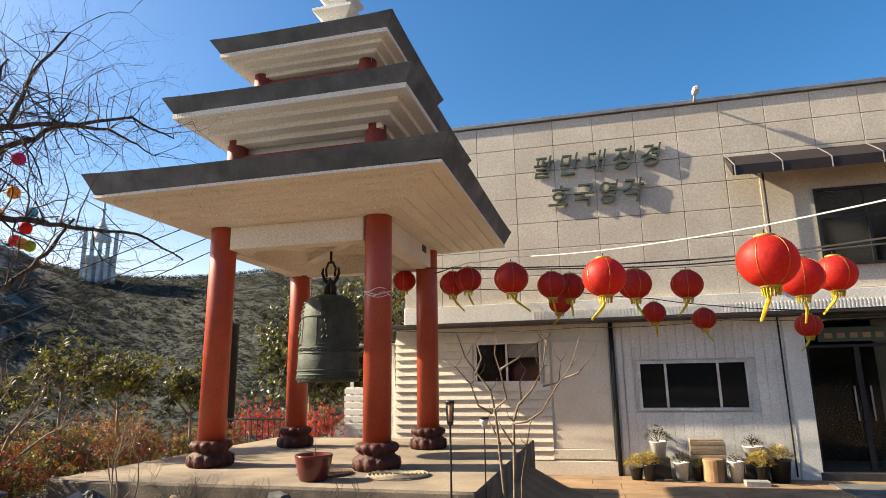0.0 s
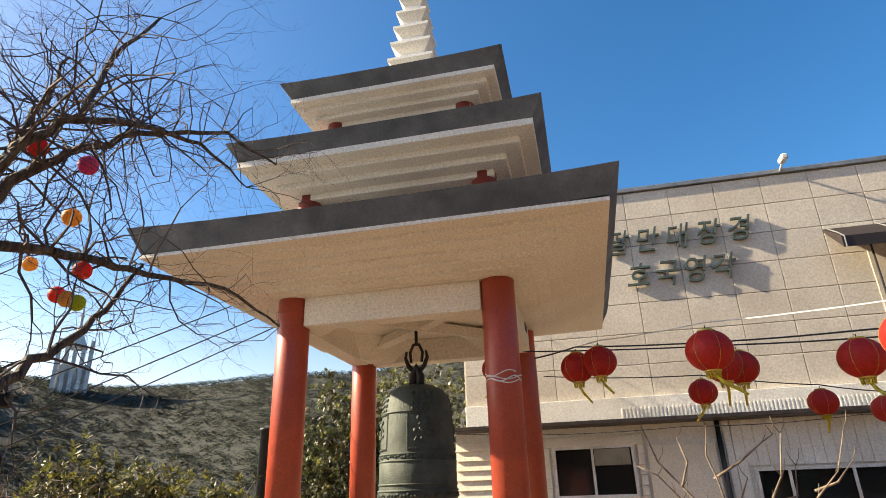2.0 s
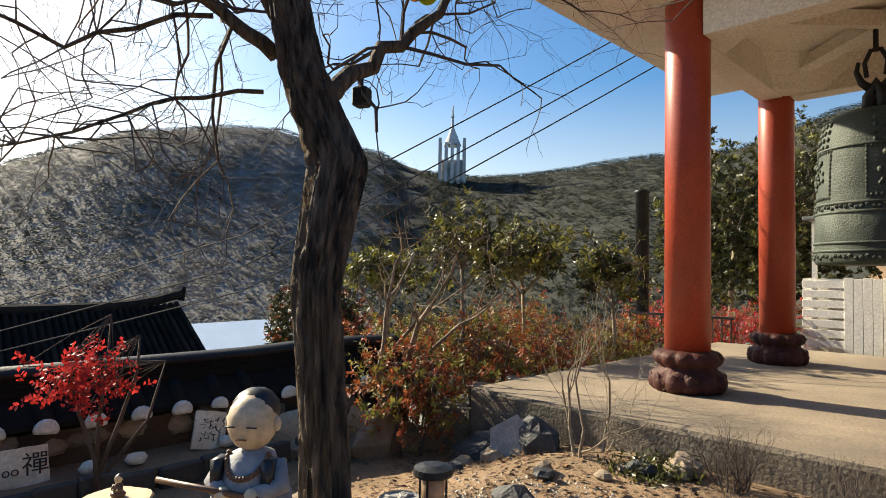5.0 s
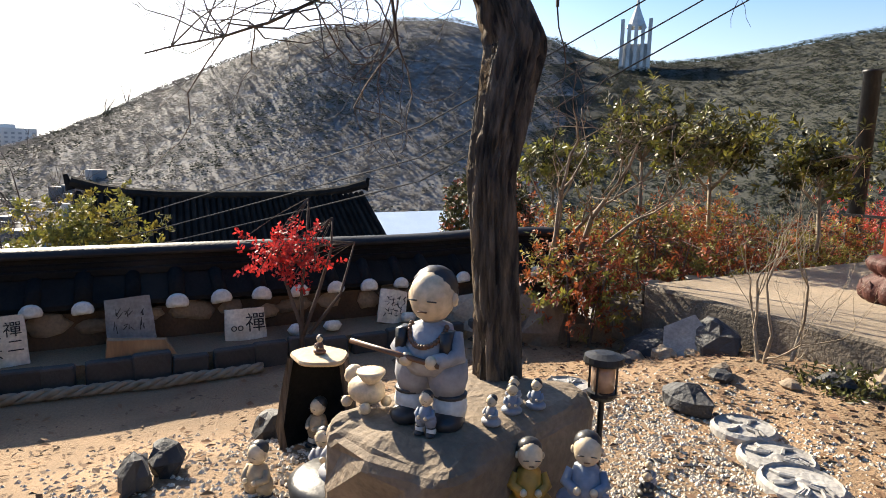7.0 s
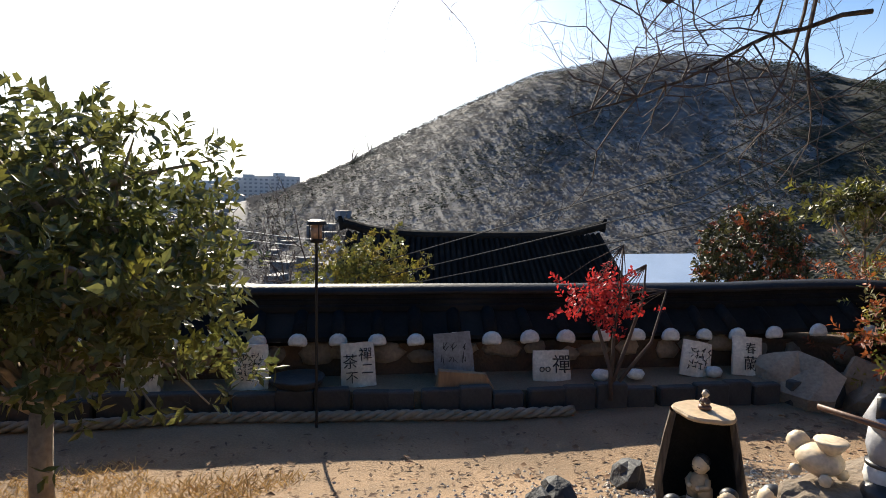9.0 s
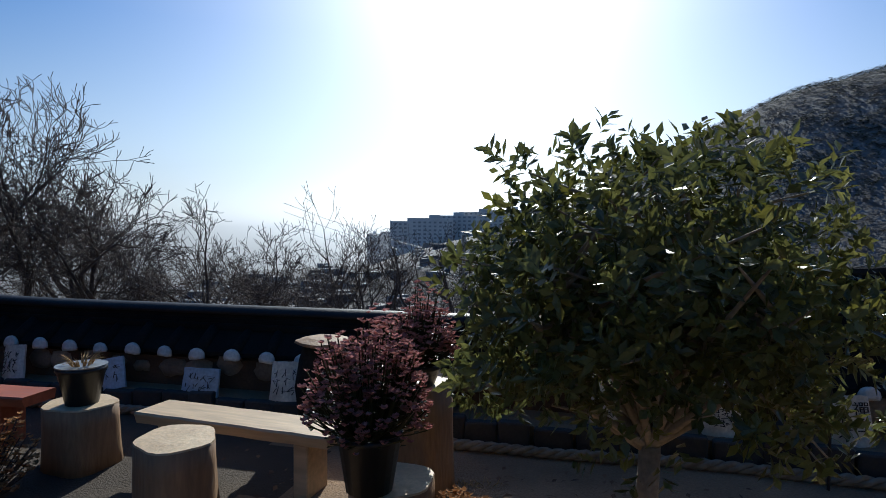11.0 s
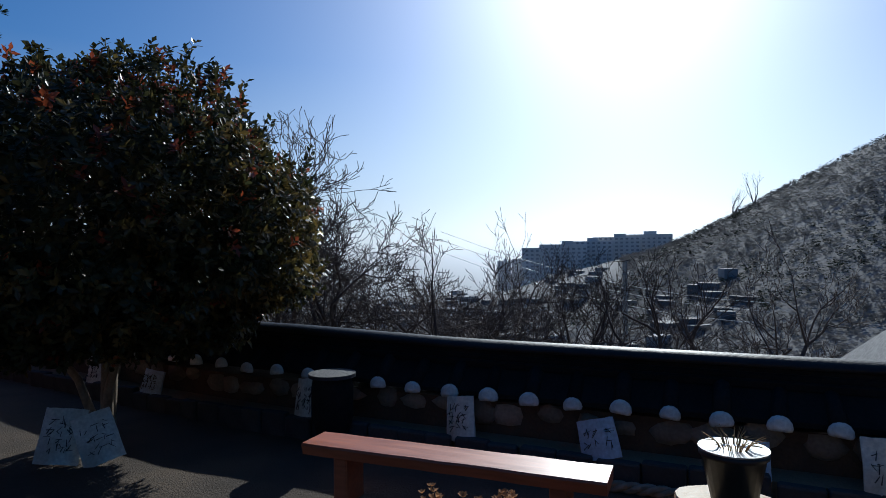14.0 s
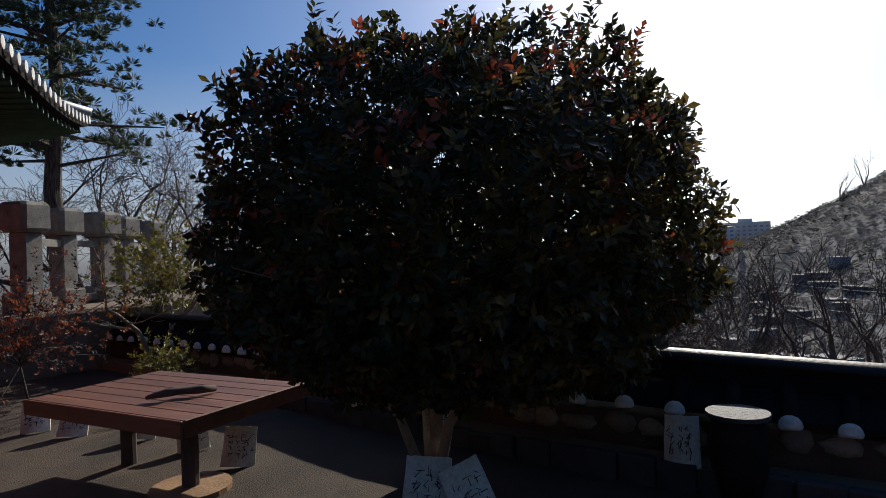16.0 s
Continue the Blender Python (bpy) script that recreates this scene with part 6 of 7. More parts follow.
for i, p in enumerate(wood.v):
    z, ang = p[2], (i % SEG) / SEG * 6.283
    c = Vector([float(np.interp(z, tz, [w[k] for w in tp])) for k in range(3)])
    u = Vector((math.cos(ang) * 4.4, math.sin(ang) * 4.4, z * 2.1))
    groove = abs(noise.noise(u * 1.5)) + 0.5 * abs(noise.noise(u * 3.3 + Vector((5, 2, 0))))
    lump = noise.noise(Vector((math.cos(ang), math.sin(ang), z * 1.6)))
    wood.v[i] = tuple(c + (Vector(p) - c) * (0.80 + 1.05 * min(0.46, groove) + 0.16 * lump))
TREE_ARMS = (
    ([(-3.16, 4.64, 3.2), (-3.05, 4.75, 3.62), (-2.93, 5.0, 3.95), (-2.77, 5.36, 4.3), (-2.45, 5.95, 4.62), (-2.2, 6.35, 4.5)], 0.042, 0.008, 46, 0.45),
    ([(-2.99, 4.78, 2.28), (-3.05, 5.04, 2.49), (-3.06, 5.37, 2.75), (-3.05, 5.67, 3.09), (-3.0, 5.9, 3.5)], 0.044, 0.012, 24, 0.42),
    ([(-3.16, 4.66, 3.10), (-3.09, 4.81, 3.25), (-2.94, 5.32, 3.34), (-2.81, 5.73, 3.33), (-2.53, 6.30, 3.40), (-2.28, 6.77, 3.17)], 0.042, 0.008, 44, 0.42),
    ([(-3.17, 4.70, 2.50), (-3.28, 4.50, 2.66), (-3.36, 4.29, 2.78), (-3.5, 3.9, 3.0)], 0.034, 0.008, 50, 0.45),
    ([(-3.16, 4.74, 2.60), (-3.22, 4.55, 3.0), (-3.2, 4.45, 3.6), (-3.3, 4.3, 4.3)], 0.042, 0.012, 24, 0.5),
    ([(-3.20, 4.66, 2.36), (-3.36, 4.28, 2.24), (-3.43, 3.98, 2.08), (-3.5, 3.6, 1.95)], 0.010, 0.003, 34, 0.32),
    ([(-3.16, 4.62, 3.35), (-2.9, 4.6, 3.75), (-2.74, 4.82, 4.10), (-2.75, 5.0, 4.7), (-2.7, 5.3, 5.3)], 0.040, 0.010, 40, 0.5),
    ([(-2.76, 4.8, 4.05), (-2.6, 5.3, 4.3), (-2.5, 5.9, 4.4), (-2.5, 6.4, 4.35)], 0.026, 0.006, 34, 0.45),
    ([(-3.3, 4.5, 2.66), (-3.5, 4.0, 2.45), (-3.6, 3.5, 2.6), (-3.7, 3.0, 2.9)], 0.011, 0.003, 40, 0.36),
    ([(-3.17, 4.66, 3.3), (-3.3, 4.9, 4.0), (-3.5, 5.2, 4.6), (-3.6, 5.4, 5.2)], 0.036, 0.010, 26, 0.5),
)
for pts, r0, r1, n, ln in TREE_ARMS:
    limb(wood, tw, pts, r0, r1, q, int(n * 0.8), ln)
part("trunk", wood, M_bark, old, "furrowed grey-brown trunk and limbs", True)
tagged(part("twig_mass", tw, M_twig, old, "fine bare twigs"), kind="stuff")
lone("flood_lamp", Geo().box((-0.05, -0.05, -0.09), (0.05, 0.05, 0.03), bevel=0.012).tube([(0, 0, 0.02), (0, 0, 0.09)], 0.01, 6), M_iron, "small black flood lamp on the tree", "lamp", at=(-3.05, 5.06, 2.40), turn=25).scale = (0.7, 0.7, 0.7)
PAPER = {"pink": (0.80, 0.08, 0.32), "pale pink": (0.85, 0.50, 0.52), "orange": (0.88, 0.48, 0.12), "blue": (0.04, 0.42, 0.62), "red": (0.75, 0.05, 0.035), "lime": (0.50, 0.58, 0.05)}
paper = {k: mat("paper_" + k.replace(" ", "_"), v, None, 5, 0.6, 0.05, through=0.5) for k, v in PAPER.items()}
SMALL = ((-2.96, 4.80, 3.88, "red"), (-2.73, 4.97, 3.81, "pink"), (-2.98, 5.17, 3.57, "orange"), (-4.20, 6.02, 3.69, "orange"), (-2.99, 5.35, 3.26, "red"), (-3.74, 6.04, 3.67, "blue"), (-3.40, 5.77, 3.20, "lime"), (-3.45, 5.72, 3.22, "orange"), (-3.51, 5.69, 3.25, "red"),
         (-3.88, 5.46, 3.31, "pale pink"), (-4.44, 5.52, 3.47, "pink"), (-3.80, 4.35, 2.93, "blue"), (-4.0, 4.25, 3.22, "pink"))
for x, y, z, c in SMALL:
    t = thing("paper_lantern", f"small round {c} paper lantern hung in the bare tree", "lantern", "paper lanterns in the tree", at=(x, y, z))
    part("paper_globe", Geo().lathe([(max(0.004, 0.062 * math.sin(math.pi * (0.06 + 0.88 * i / 12)) * (1 if i % 2 else 0.97)), -0.062 * math.cos(math.pi * (0.06 + 0.88 * i / 12))) for i in range(13)], (0, 0, 0), 18), paper[c], t, smooth=True)
    part("wire", Geo().tube([(0, 0, 0.05), (0, 0, 0.10)], 0.0025, 4), M_cable, t)
cable("fairy_wire", [(-3.5, 3.9, 3.0), (-3.80, 4.35, 3.03), (-4.0, 4.25, 3.32), (-4.44, 5.52, 3.57), (-3.88, 5.46, 3.41), (-4.20, 6.02, 3.79), (-3.74, 6.04, 3.77), (-3.0, 5.9, 3.5)], 0.003, M_cable, "thin wire carrying paper lanterns", 0.02)
cable("fairy_wire", [(-3.16, 4.62, 3.4), (-2.96, 4.80, 3.98), (-2.73, 4.97, 3.91), (-2.98, 5.17, 3.67), (-2.99, 5.35, 3.36), (-3.40, 5.77, 3.30)], 0.003, M_cable, "thin wire carrying paper lanterns", 0.0)


def leafy(name, at, crown_c, rad, n, leaf_mats, trunk, lab, seed, leaf=(0.075, 0.018), bark=None, shell=0.45, lumps=0.22, mix=None, twig_n=60, bottom=-0.8, cat="tree", low=1.0, shoots=0, full=0.0):
    """A broadleaf tree: forked stems and a crown of single leaves gathered in sprays, with an uneven outline."""
    q = random.Random(seed)
    t = thing(name, lab, cat, at=at)
    w, tw = Geo(), Geo()
    C = Vector(crown_c)
    off = Vector((seed * 1.7, seed * 2.3, 0))
    stems = []
    for pts, r0, r1 in trunk:
        w.tube(pts, [r0 + (r1 - r0) * i / (len(pts) - 1) for i in range(len(pts))], 9, 0)
        stems.append(Vector(pts[-1]))
    sprays = []
    while len(sprays) < n:
        d = Vector((q.gauss(0, 1), q.gauss(0, 1), q.gauss(0, 1))).normalized()
        if d.z < bottom:
            continue
        edge = 1 + lumps * 2 * noise.noise(d * 1.9 + off) + lumps * noise.noise(d * 4.5 + off)
        u = edge * (1 - shell * q.random() ** 1.6)
        wide = 1 + full * math.sin(math.pi * max(0.0, d.z))
        sprays.append((C + Vector((d.x * rad[0] * wide, d.y * rad[1] * wide, d.z * rad[2] * (1 if d.z > 0 else low))) * u, d, u / edge))
    outer = [w_ for w_ in sprays if w_[2] > 0.93 and w_[1].z > 0.15]
    for i in range(shoots):                     # young shoots that stand out of the crown
        p, d, u = outer[i * len(outer) // shoots]
        rise = (d * 0.5 + Vector((q.gauss(0, 0.18), q.gauss(0, 0.18), 1.0))).normalized()
        for k in range(1, 2 + int(4 * q.random())):
            sprays.append((p + rise * 0.055 * k, (rise + d * 0.2).normalized(), 1.0))
    for i in range(twig_n):
        p, d, u = sprays[i]
        s = stems[i % len(stems)]
        tw.tube([s, s.lerp(p, 0.45) + Vector((q.gauss(0, 0.05), q.gauss(0, 0.05), 0.08)) * rad[0], p], [trunk[0][2] * 0.55, trunk[0][2] * 0.3, 0.004], 5, 0, False)
    part("trunk", w, bark or M_palebark, t, "branching trunk", True)
    if tw.v:
        tagged(part("twig_mass", tw, bark or M_palebark, t, "thin twigs", True), kind="stuff")
    geos = [Geo() for _ in leaf_mats]
    for p, d, u in sprays:
        c = mix(q, d, u) if mix else 0
        ax = (d * 0.6 + Vector((q.gauss(0, 0.6), q.gauss(0, 0.6), 0.35 + q.gauss(0, 0.4)))).normalized()
        for k in range(7):
            a = k * 2.4 + q.random()
            o1 = ax.orthogonal().normalized()
            o2 = ax.cross(o1)
            ld = (ax * (0.35 + 0.5 * q.random()) + o1 * math.cos(a) + o2 * math.sin(a)).normalized()
            geos[c].leaf(p + ax * (0.012 * k), ld, ax, leaf[0] * (0.7 + 0.6 * q.random()), leaf[1] * (0.8 + 0.4 * q.random()))
    for ge, m in zip(geos, leaf_mats):
        if ge.v:
            part("crown", ge, m, t, "leafy crown")
    return t


# osmanthus in the lawn
z0 = ground_z(-4.12, 1.30)
leafy("evergreen_tree", (-4.12, 1.30, z0), (0.02, -0.03, 1.15), (0.84, 0.90, 0.68), 2050, [M_leaf, M_leafyel], [
    ([(0, 0, -0.1), (0.01, 0, 0.25), (0, 0.01, 0.5)], 0.055, 0.05), ([(0, 0.01, 0.48), (-0.05, 0.1, 0.75), (-0.1, 0.2, 1.1)], 0.035, 0.02), ([(0, 0.01, 0.48), (0.03, -0.22, 0.62), (0.0, -0.5, 0.9)], 0.03, 0.016), ([(0, 0.01, 0.48), (0.08, 0.02, 0.9), (0.05, -0.05, 1.4)], 0.03, 0.018), ([(0, 0.01, 0.5), (0.0, 0.25, 0.66), (0.03, 0.5, 0.95)], 0.028, 0.014)],
    "round evergreen tree with glossy green leaves on the lawn", 31, (0.070, 0.0165), None, 0.66, 0.26, lambda q, d, u: 1 if q.random() < 0.13 + 0.12 * d.y else 0, 80, -0.75)
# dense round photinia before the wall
# M_leafgold leaves, thickest on the +y flank, put the backlit glow into colour.
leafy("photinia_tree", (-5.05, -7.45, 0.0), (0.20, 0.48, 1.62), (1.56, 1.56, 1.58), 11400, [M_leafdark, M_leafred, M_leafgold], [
    ([(-0.05, 0.0, -0.1), (-0.16, -0.1, 0.45), (-0.35, -0.3, 1.0), (-0.5, -0.4, 1.8)], 0.06, 0.03), ([(0.0, 0.05, -0.1), (0.05, 0.12, 0.5), (0.1, 0.2, 1.2), (0.1, 0.1, 2.2)], 0.06, 0.03), ([(0.05, 0.1, 0.0), (0.16, 0.3, 0.5), (0.3, 0.7, 1.0)], 0.05, 0.025), ([(0, -0.05, 0), (0.1, -0.2, 0.5), (0.3, -0.6, 1.1)], 0.045, 0.025)],
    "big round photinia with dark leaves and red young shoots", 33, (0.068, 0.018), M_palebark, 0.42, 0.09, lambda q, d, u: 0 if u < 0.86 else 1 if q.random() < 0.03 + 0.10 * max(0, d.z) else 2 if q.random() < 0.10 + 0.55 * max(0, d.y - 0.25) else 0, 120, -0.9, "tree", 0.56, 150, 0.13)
# shrubs with autumn colour beside the platform
BUSH = ((-5.0, 7.1, 0.55, 0.75, 0), (-5.6, 7.6, 0.6, 0.8, 1), (-5.4, 8.6, 0.7, 0.85, 0), (-6.1, 9.2, 0.8, 0.9, 1), (-5.5, 9.9, 0.7, 0.8, 0), (-6.3, 10.6, 0.8, 0.85, 0), (-5.3, 11.1, 0.6, 0.7, 1), (-6.6, 8.1, 0.7, 0.9, 0), (-5.5, 12.3, 0.6, 0.8, 0), (-7.2, 9.8, 0.8, 0.9, 1), (-7.4, 11.6, 0.8, 1.0, 0), (-5.0, 14.4, 0.7, 0.8, 2), (-4.6, 15.6, 0.7, 0.9, 2), (-6.2, 15.0, 0.9, 1.0, 2))
for i, (x, y, r, h, kind) in enumerate(BUSH):
    zg = terrain(x, y)
    hh = h + max(0, -zg) * 0.9
    stems = [([(0.12 * math.cos(a), 0.12 * math.sin(a), -0.15), (0.2 * math.cos(a), 0.2 * math.sin(a), hh * 0.5), (0.3 * math.cos(a), 0.3 * math.sin(a), hh)], 0.014, 0.008) for a in (0.3, 1.5, 2.8, 4.0, 5.2)]
    mats = ([M_autumn, M_autyel, M_leafyel], [M_autyel, M_autumn, M_leaf], [M_maple, M_autumn, M_autyel])[kind]
    leafy("nandina_bush", (x, y, zg), (0, 0, hh * 0.72), (r, r, hh * 0.55), 430, mats, stems, ("rust-orange nandina bush with reddish leaves", "olive and yellow nandina bush", "deep red nandina bush")[kind], 50 + i, (0.055, 0.012), M_twig, 0.8, 0.42,
          lambda q, d, u: 0 if q.random() < 0.62 else (1 if q.random() < 0.75 else 2), 40, -0.9, "bush")
for i, (x, y, h, r, n, mats) in enumerate(((-6.2, 10.3, 2.15, 0.75, 330, [M_leafdark, M_leafyel]), (-6.35, 9.2, 2.3, 0.55, 200, [M_leafyel, M_leafdark]), (-5.15, 10.95, 1.95, 0.5, 190, [M_leafyel, M_leafdark]), (-7.3, 8.6, 2.0, 0.7, 220, [M_leafdark, M_leafyel]))):
    zg = terrain(x, y)
    H = h - zg
    leafy("young_tree", (x, y, zg), (0, 0, H * 0.86), (r, r, 0.42), n, mats, [([(0, 0, -0.1), (0.05, 0, H * 0.4), (-0.03, 0.05, H * 0.72)], 0.035, 0.02), ([(-0.03, 0.05, H * 0.6), (0.25, 0.1, H * 0.75), (0.4, 0.1, H * 0.9)], 0.02, 0.01), ([(-0.03, 0.05, H * 0.6), (-0.3, -0.1, H * 0.78), (-0.4, -0.1, H * 0.9)], 0.02, 0.01)],
          "young evergreen with thin green and yellow foliage", 80 + i, (0.10, 0.022), M_palebark, 0.8, 0.45, lambda q, d, u: 0 if q.random() < 0.45 else 1, 40, -0.9)
for i, (x, y, h, r) in enumerate(((-5.8, 17.2, 4.2, 1.5), (-4.6, 18.6, 5.0, 1.6))):
    zg = terrain(x, y)
    leafy("holly_tree", (x, y, zg), (0, 0, (h - zg) * 0.60), (r, r, (h - zg) * 0.42), 1500, [M_leafdark, M_leaf], [([(0, 0, -0.2), (0, 0, h * 0.3), (0.1, 0, h * 0.6)], 0.08, 0.05)], "dense dark evergreen beside the building", 95 + i, (0.13, 0.034), M_palebark, 0.6, 0.25, lambda q, d, u: 0 if q.random() < 0.7 else 1, 30, -0.95)
# red maple in the planter bed
leafy("red_maple", (-5.42, 4.72, 0.14), (0.0, -0.10, 0.74), (0.20, 0.27, 0.24), 170, [M_maple], [([(0, 0, -0.05), (0.02, -0.02, 0.18), (0, -0.12, 0.5), (0.0, -0.2, 0.8)], 0.02, 0.008), ([(0.02, 0.0, 0.1), (0, 0.12, 0.4), (0.02, 0.22, 0.75), (0, 0.24, 1.0)], 0.018, 0.006), ([(0, 0, 0.08), (0.05, -0.02, 0.45), (0.03, 0.03, 0.85), (0, 0.05, 1.15)], 0.016, 0.005), ([(0.02, 0.05, 0.1), (0.02, 0.3, 0.4), (0, 0.42, 0.8)], 0.016, 0.006)],
      "small maple with scarlet leaves in the planter", 41, (0.036, 0.013), M_twig, 0.75, 0.4, None, 40, -0.95)


def bare(name, at, h, r, depth, lab, seed, mat_=None, spread=0.55, lift=0.18, kids=(2, 4), stems=1, ln=None, lean=(0, 0)):
    q = random.Random(seed)
    t = thing(name, lab, "tree" if h > 1.4 else "shrub", at=at)
    fine = Geo()
    for s in range(stems):
        g = Geo()
        d = Vector((q.gauss(lean[0], 0.25 if stems > 1 else 0.06), q.gauss(lean[1], 0.25 if stems > 1 else 0.06), 1)).normalized()
        grow(g, Vector((q.gauss(0, 0.04) if stems > 1 else 0, q.gauss(0, 0.04) if stems > 1 else 0, -0.1)), d, ln or h * 0.36, r, depth, q, spread, lift, kids, None, 7, 0.74, 0.16, 0, (fine, depth - 1))
        part("trunk", g, mat_ or M_twig, t, "bare stem", True)
    tagged(part("branch_mass", fine, mat_ or M_twig, t, "bare branches", True), kind="stuff")
    return t


M_sapbark = mat("grey_brown_sapling_bark", (0.26, 0.20, 0.145), (0.12, 0.09, 0.065), 9, 0.9, 0.6)
sap = thing("bare_sapling", "leafless sapling with knobbly pale branches beside the platform", "tree", at=(1.2, 8.15, 0))
SAP = (((0.03, -0.1), (-0.02, 0.6), (-0.09, 1.35), (-0.14, 1.62), (-0.28, 1.80), (-0.45, 2.02), (-0.55, 2.33)), ((-0.09, 1.36), (-0.25, 1.45), (-0.33, 1.70), (-0.50, 1.9), (-0.66, 1.98)), ((0.10, -0.1), (0.12, 0.7), (0.13, 1.27), (0.2, 1.45), (0.36, 1.62), (0.50, 1.86), (0.56, 2.2)),
       ((0.13, 1.25), (0.3, 1.27), (0.48, 1.38), (0.66, 1.66), (0.84, 1.88), (0.95, 2.2)), ((0.18, -0.1), (0.2, 0.6), (0.27, 1.0), (0.33, 1.25)), ((-0.09, 1.4), (0.06, 1.52), (0.0, 1.84), (-0.06, 2.05), (-0.02, 2.3)), ((-0.02, 1.86), (0.2, 1.98), (0.42, 2.14), (0.52, 2.2)), ((0.48, 1.66), (0.66, 1.7), (0.7, 1.95)),
       ((0.72, 1.74), (0.9, 1.8), (1.06, 1.98)), ((-0.3, 1.8), (-0.22, 2.0), (-0.28, 2.2)), ((0.22, 1.46), (0.2, 1.7), (0.28, 1.86)), ((-0.04, 1.0), (-0.14, 1.2), (-0.2, 1.3)), ((0.12, 1.0), (0.0, 1.2), (-0.06, 1.3)))
q = random.Random(3)
for i, b in enumerate(SAP):
    k = 0.018 if b[0][1] < 0 else 0.012
    dep = q.gauss(0, 0.12)
    g = Geo().tube([(x, dep * max(0, z - 0.5) + q.gauss(0, 0.02), z) for x, z in b], [k * (1 - 0.72 * j / (len(b) - 1)) * (1 + 0.25 * (j % 2)) for j in range(len(b))], 7)
    for x, z in b[2:]:
        for s in (-1, 1):
            if q.random() < 0.6:
                g.tube([(x, dep * max(0, z - 0.5), z), (x + s * 0.05, 0.05 * s + dep * max(0, z - 0.5), z + 0.06), (x + s * 0.07, 0.06 * s + dep * max(0, z - 0.5), z + 0.14)], [0.005, 0.004, 0.002], 4)
    part("branch", g, M_sapbark, sap, smooth=True)
bare("bare_sapling", (-3.28, 7.17, 0.15), 1.6, 0.017, 5, "slender leafless sapling before the platform", 8, M_palebark, 0.42, 0.14, (2, 3), 3, 0.5)
bare("bare_shrub", (-2.25, 7.25, 0.2), 0.7, 0.012, 4, "low leafless reddish shrub before the platform", 9, M_twig, 0.5, 0.2, (3, 4), 4, 0.22)
bare("bare_shrub", (-1.6, 7.3, 0.25), 0.6, 0.012, 4, "low leafless shrub before the platform", 10, M_twig, 0.5, 0.2, (3, 4), 3, 0.2)
bare("bare_tree", (-5.3, 7.1, 0.0), 3.0, 0.05, 6, "small leafless tree with spreading pale twigs behind the old tree", 12, M_sapbark, 0.5, 0.08, (2, 3), 2, 0.85)
bare("bare_sapling", (-0.4, 7.2, 0.2), 0.9, 0.012, 3, "thin leafless twigs before the platform", 14, M_twig, 0.4, 0.2, (2, 3), 3, 0.3)
leafy("juniper_shrub", (-2.75, 7.2, 0.15), (0, 0, 0.12), (0.28, 0.2, 0.14), 260, [M_leafdark, M_leaf], [([(0, 0, -0.05), (0, 0, 0.1)], 0.01, 0.006)], "low green juniper at the platform's foot", 45, (0.045, 0.010), M_twig, 0.8, 0.3, lambda q, d, u: 0 if q.random() < 0.6 else 1, 10, -0.5, "shrub")
# leafless trees outside the wall
twig_floor = 0.009
for i, (x, y, h, r, dep, st, lab) in enumerate(((-14.1, -13.3, 7.4, 0.12, 7, 1, "tall leafless tree outside the wall"), (-15.4, -11.7, 6.6, 0.12, 6, 3, "spreading leafless tree outside the wall"), (-15.0, -16.2, 8.4, 0.2, 6, 2, "leafless tree outside the wall"), (-13.0, -14.3, 7.6, 0.14, 6, 3, "spreading leafless tree outside the wall"), (-17.1, -9.6, 6.0, 0.11, 6, 3, "spreading leafless tree down the slope"),
                                                (-20.9, -10.6, 7.0, 0.13, 5, 1, "slender leafless tree down the slope"), (-25.3, -7.6, 8.0, 0.22, 6, 1, "leafless tree in the valley"), (-23.3, -9.6, 6.8, 0.16, 5, 1, "leafless tree in the valley"), (-28.9, -4.9, 9.2, 0.2, 5, 1, "leafless tree in the valley"), (-29.5, -3.0, 9.2, 0.2, 5, 1, "leafless tree in the valley"), (-16.5, -18.5, 7.5, 0.22, 6, 1, "leafless tree outside the wall"), (-26.5, -12.5, 7.4, 0.18, 5, 1, "leafless tree in the valley"), (-24.5, -6.0, 7.2, 0.16, 5, 1, "leafless tree in the valley"), (-11.8, -21.5, 6.2, 0.2, 6, 1, "leafless tree beyond the wall's end"), (-12.5, -23.7, 9.6, 0.17, 6, 3, "leafless tree beyond the wall's end"), (-13.2, -27.8, 10.5, 0.18, 6, 3, "leafless tree beyond the wall's end"))):
    z = terrain(x, y)
    bare("leafless_tree", (x, y, z), h, r, dep, lab, 200 + i, None, 0.55 if st == 1 else 0.7, 0.10 if st == 1 else 0.05, (2, 4), st, h * 0.30)
q = random.Random(15)
model = bare("leafless_tree", (-31, -8.5, terrain(-31, -8.5)), 8.5, 0.18, 6, "leafless tree in the valley", 260, None, 0.5, 0.16, (2, 3), 1, 2.4)
for i in range(34):
    a, d = radians(178 + 46 * q.random()), 24 + 34 * q.random()
    x, y = -1.3 + d * math.cos(a), -0.6 + d * math.sin(a)
    if -26 < x and y > -3:
        continue
    m = pose(x, y, terrain(x, y), 0, 0, q.random() * 360) @ Matrix.Scale(0.75 + 0.45 * q.random(), 4)
    c = copy_thing(model, m)
    c.scale = m.to_scale()
leafy("round_bush", (-14.0, 12.0, terrain(-14, 12)), (0, 0, 2.2), (1.25, 1.25, 1.5), 1500, [M_leafdark, M_autumn], [([(0, 0, -0.2), (0, 0, 1.5)], 0.06, 0.04)], "dense round dark bush behind the wall", 61, (0.13, 0.03), M_twig, 0.4, 0.1, lambda q, d, u: 0 if q.random() < 0.8 else 1, 20, -0.9, "bush")
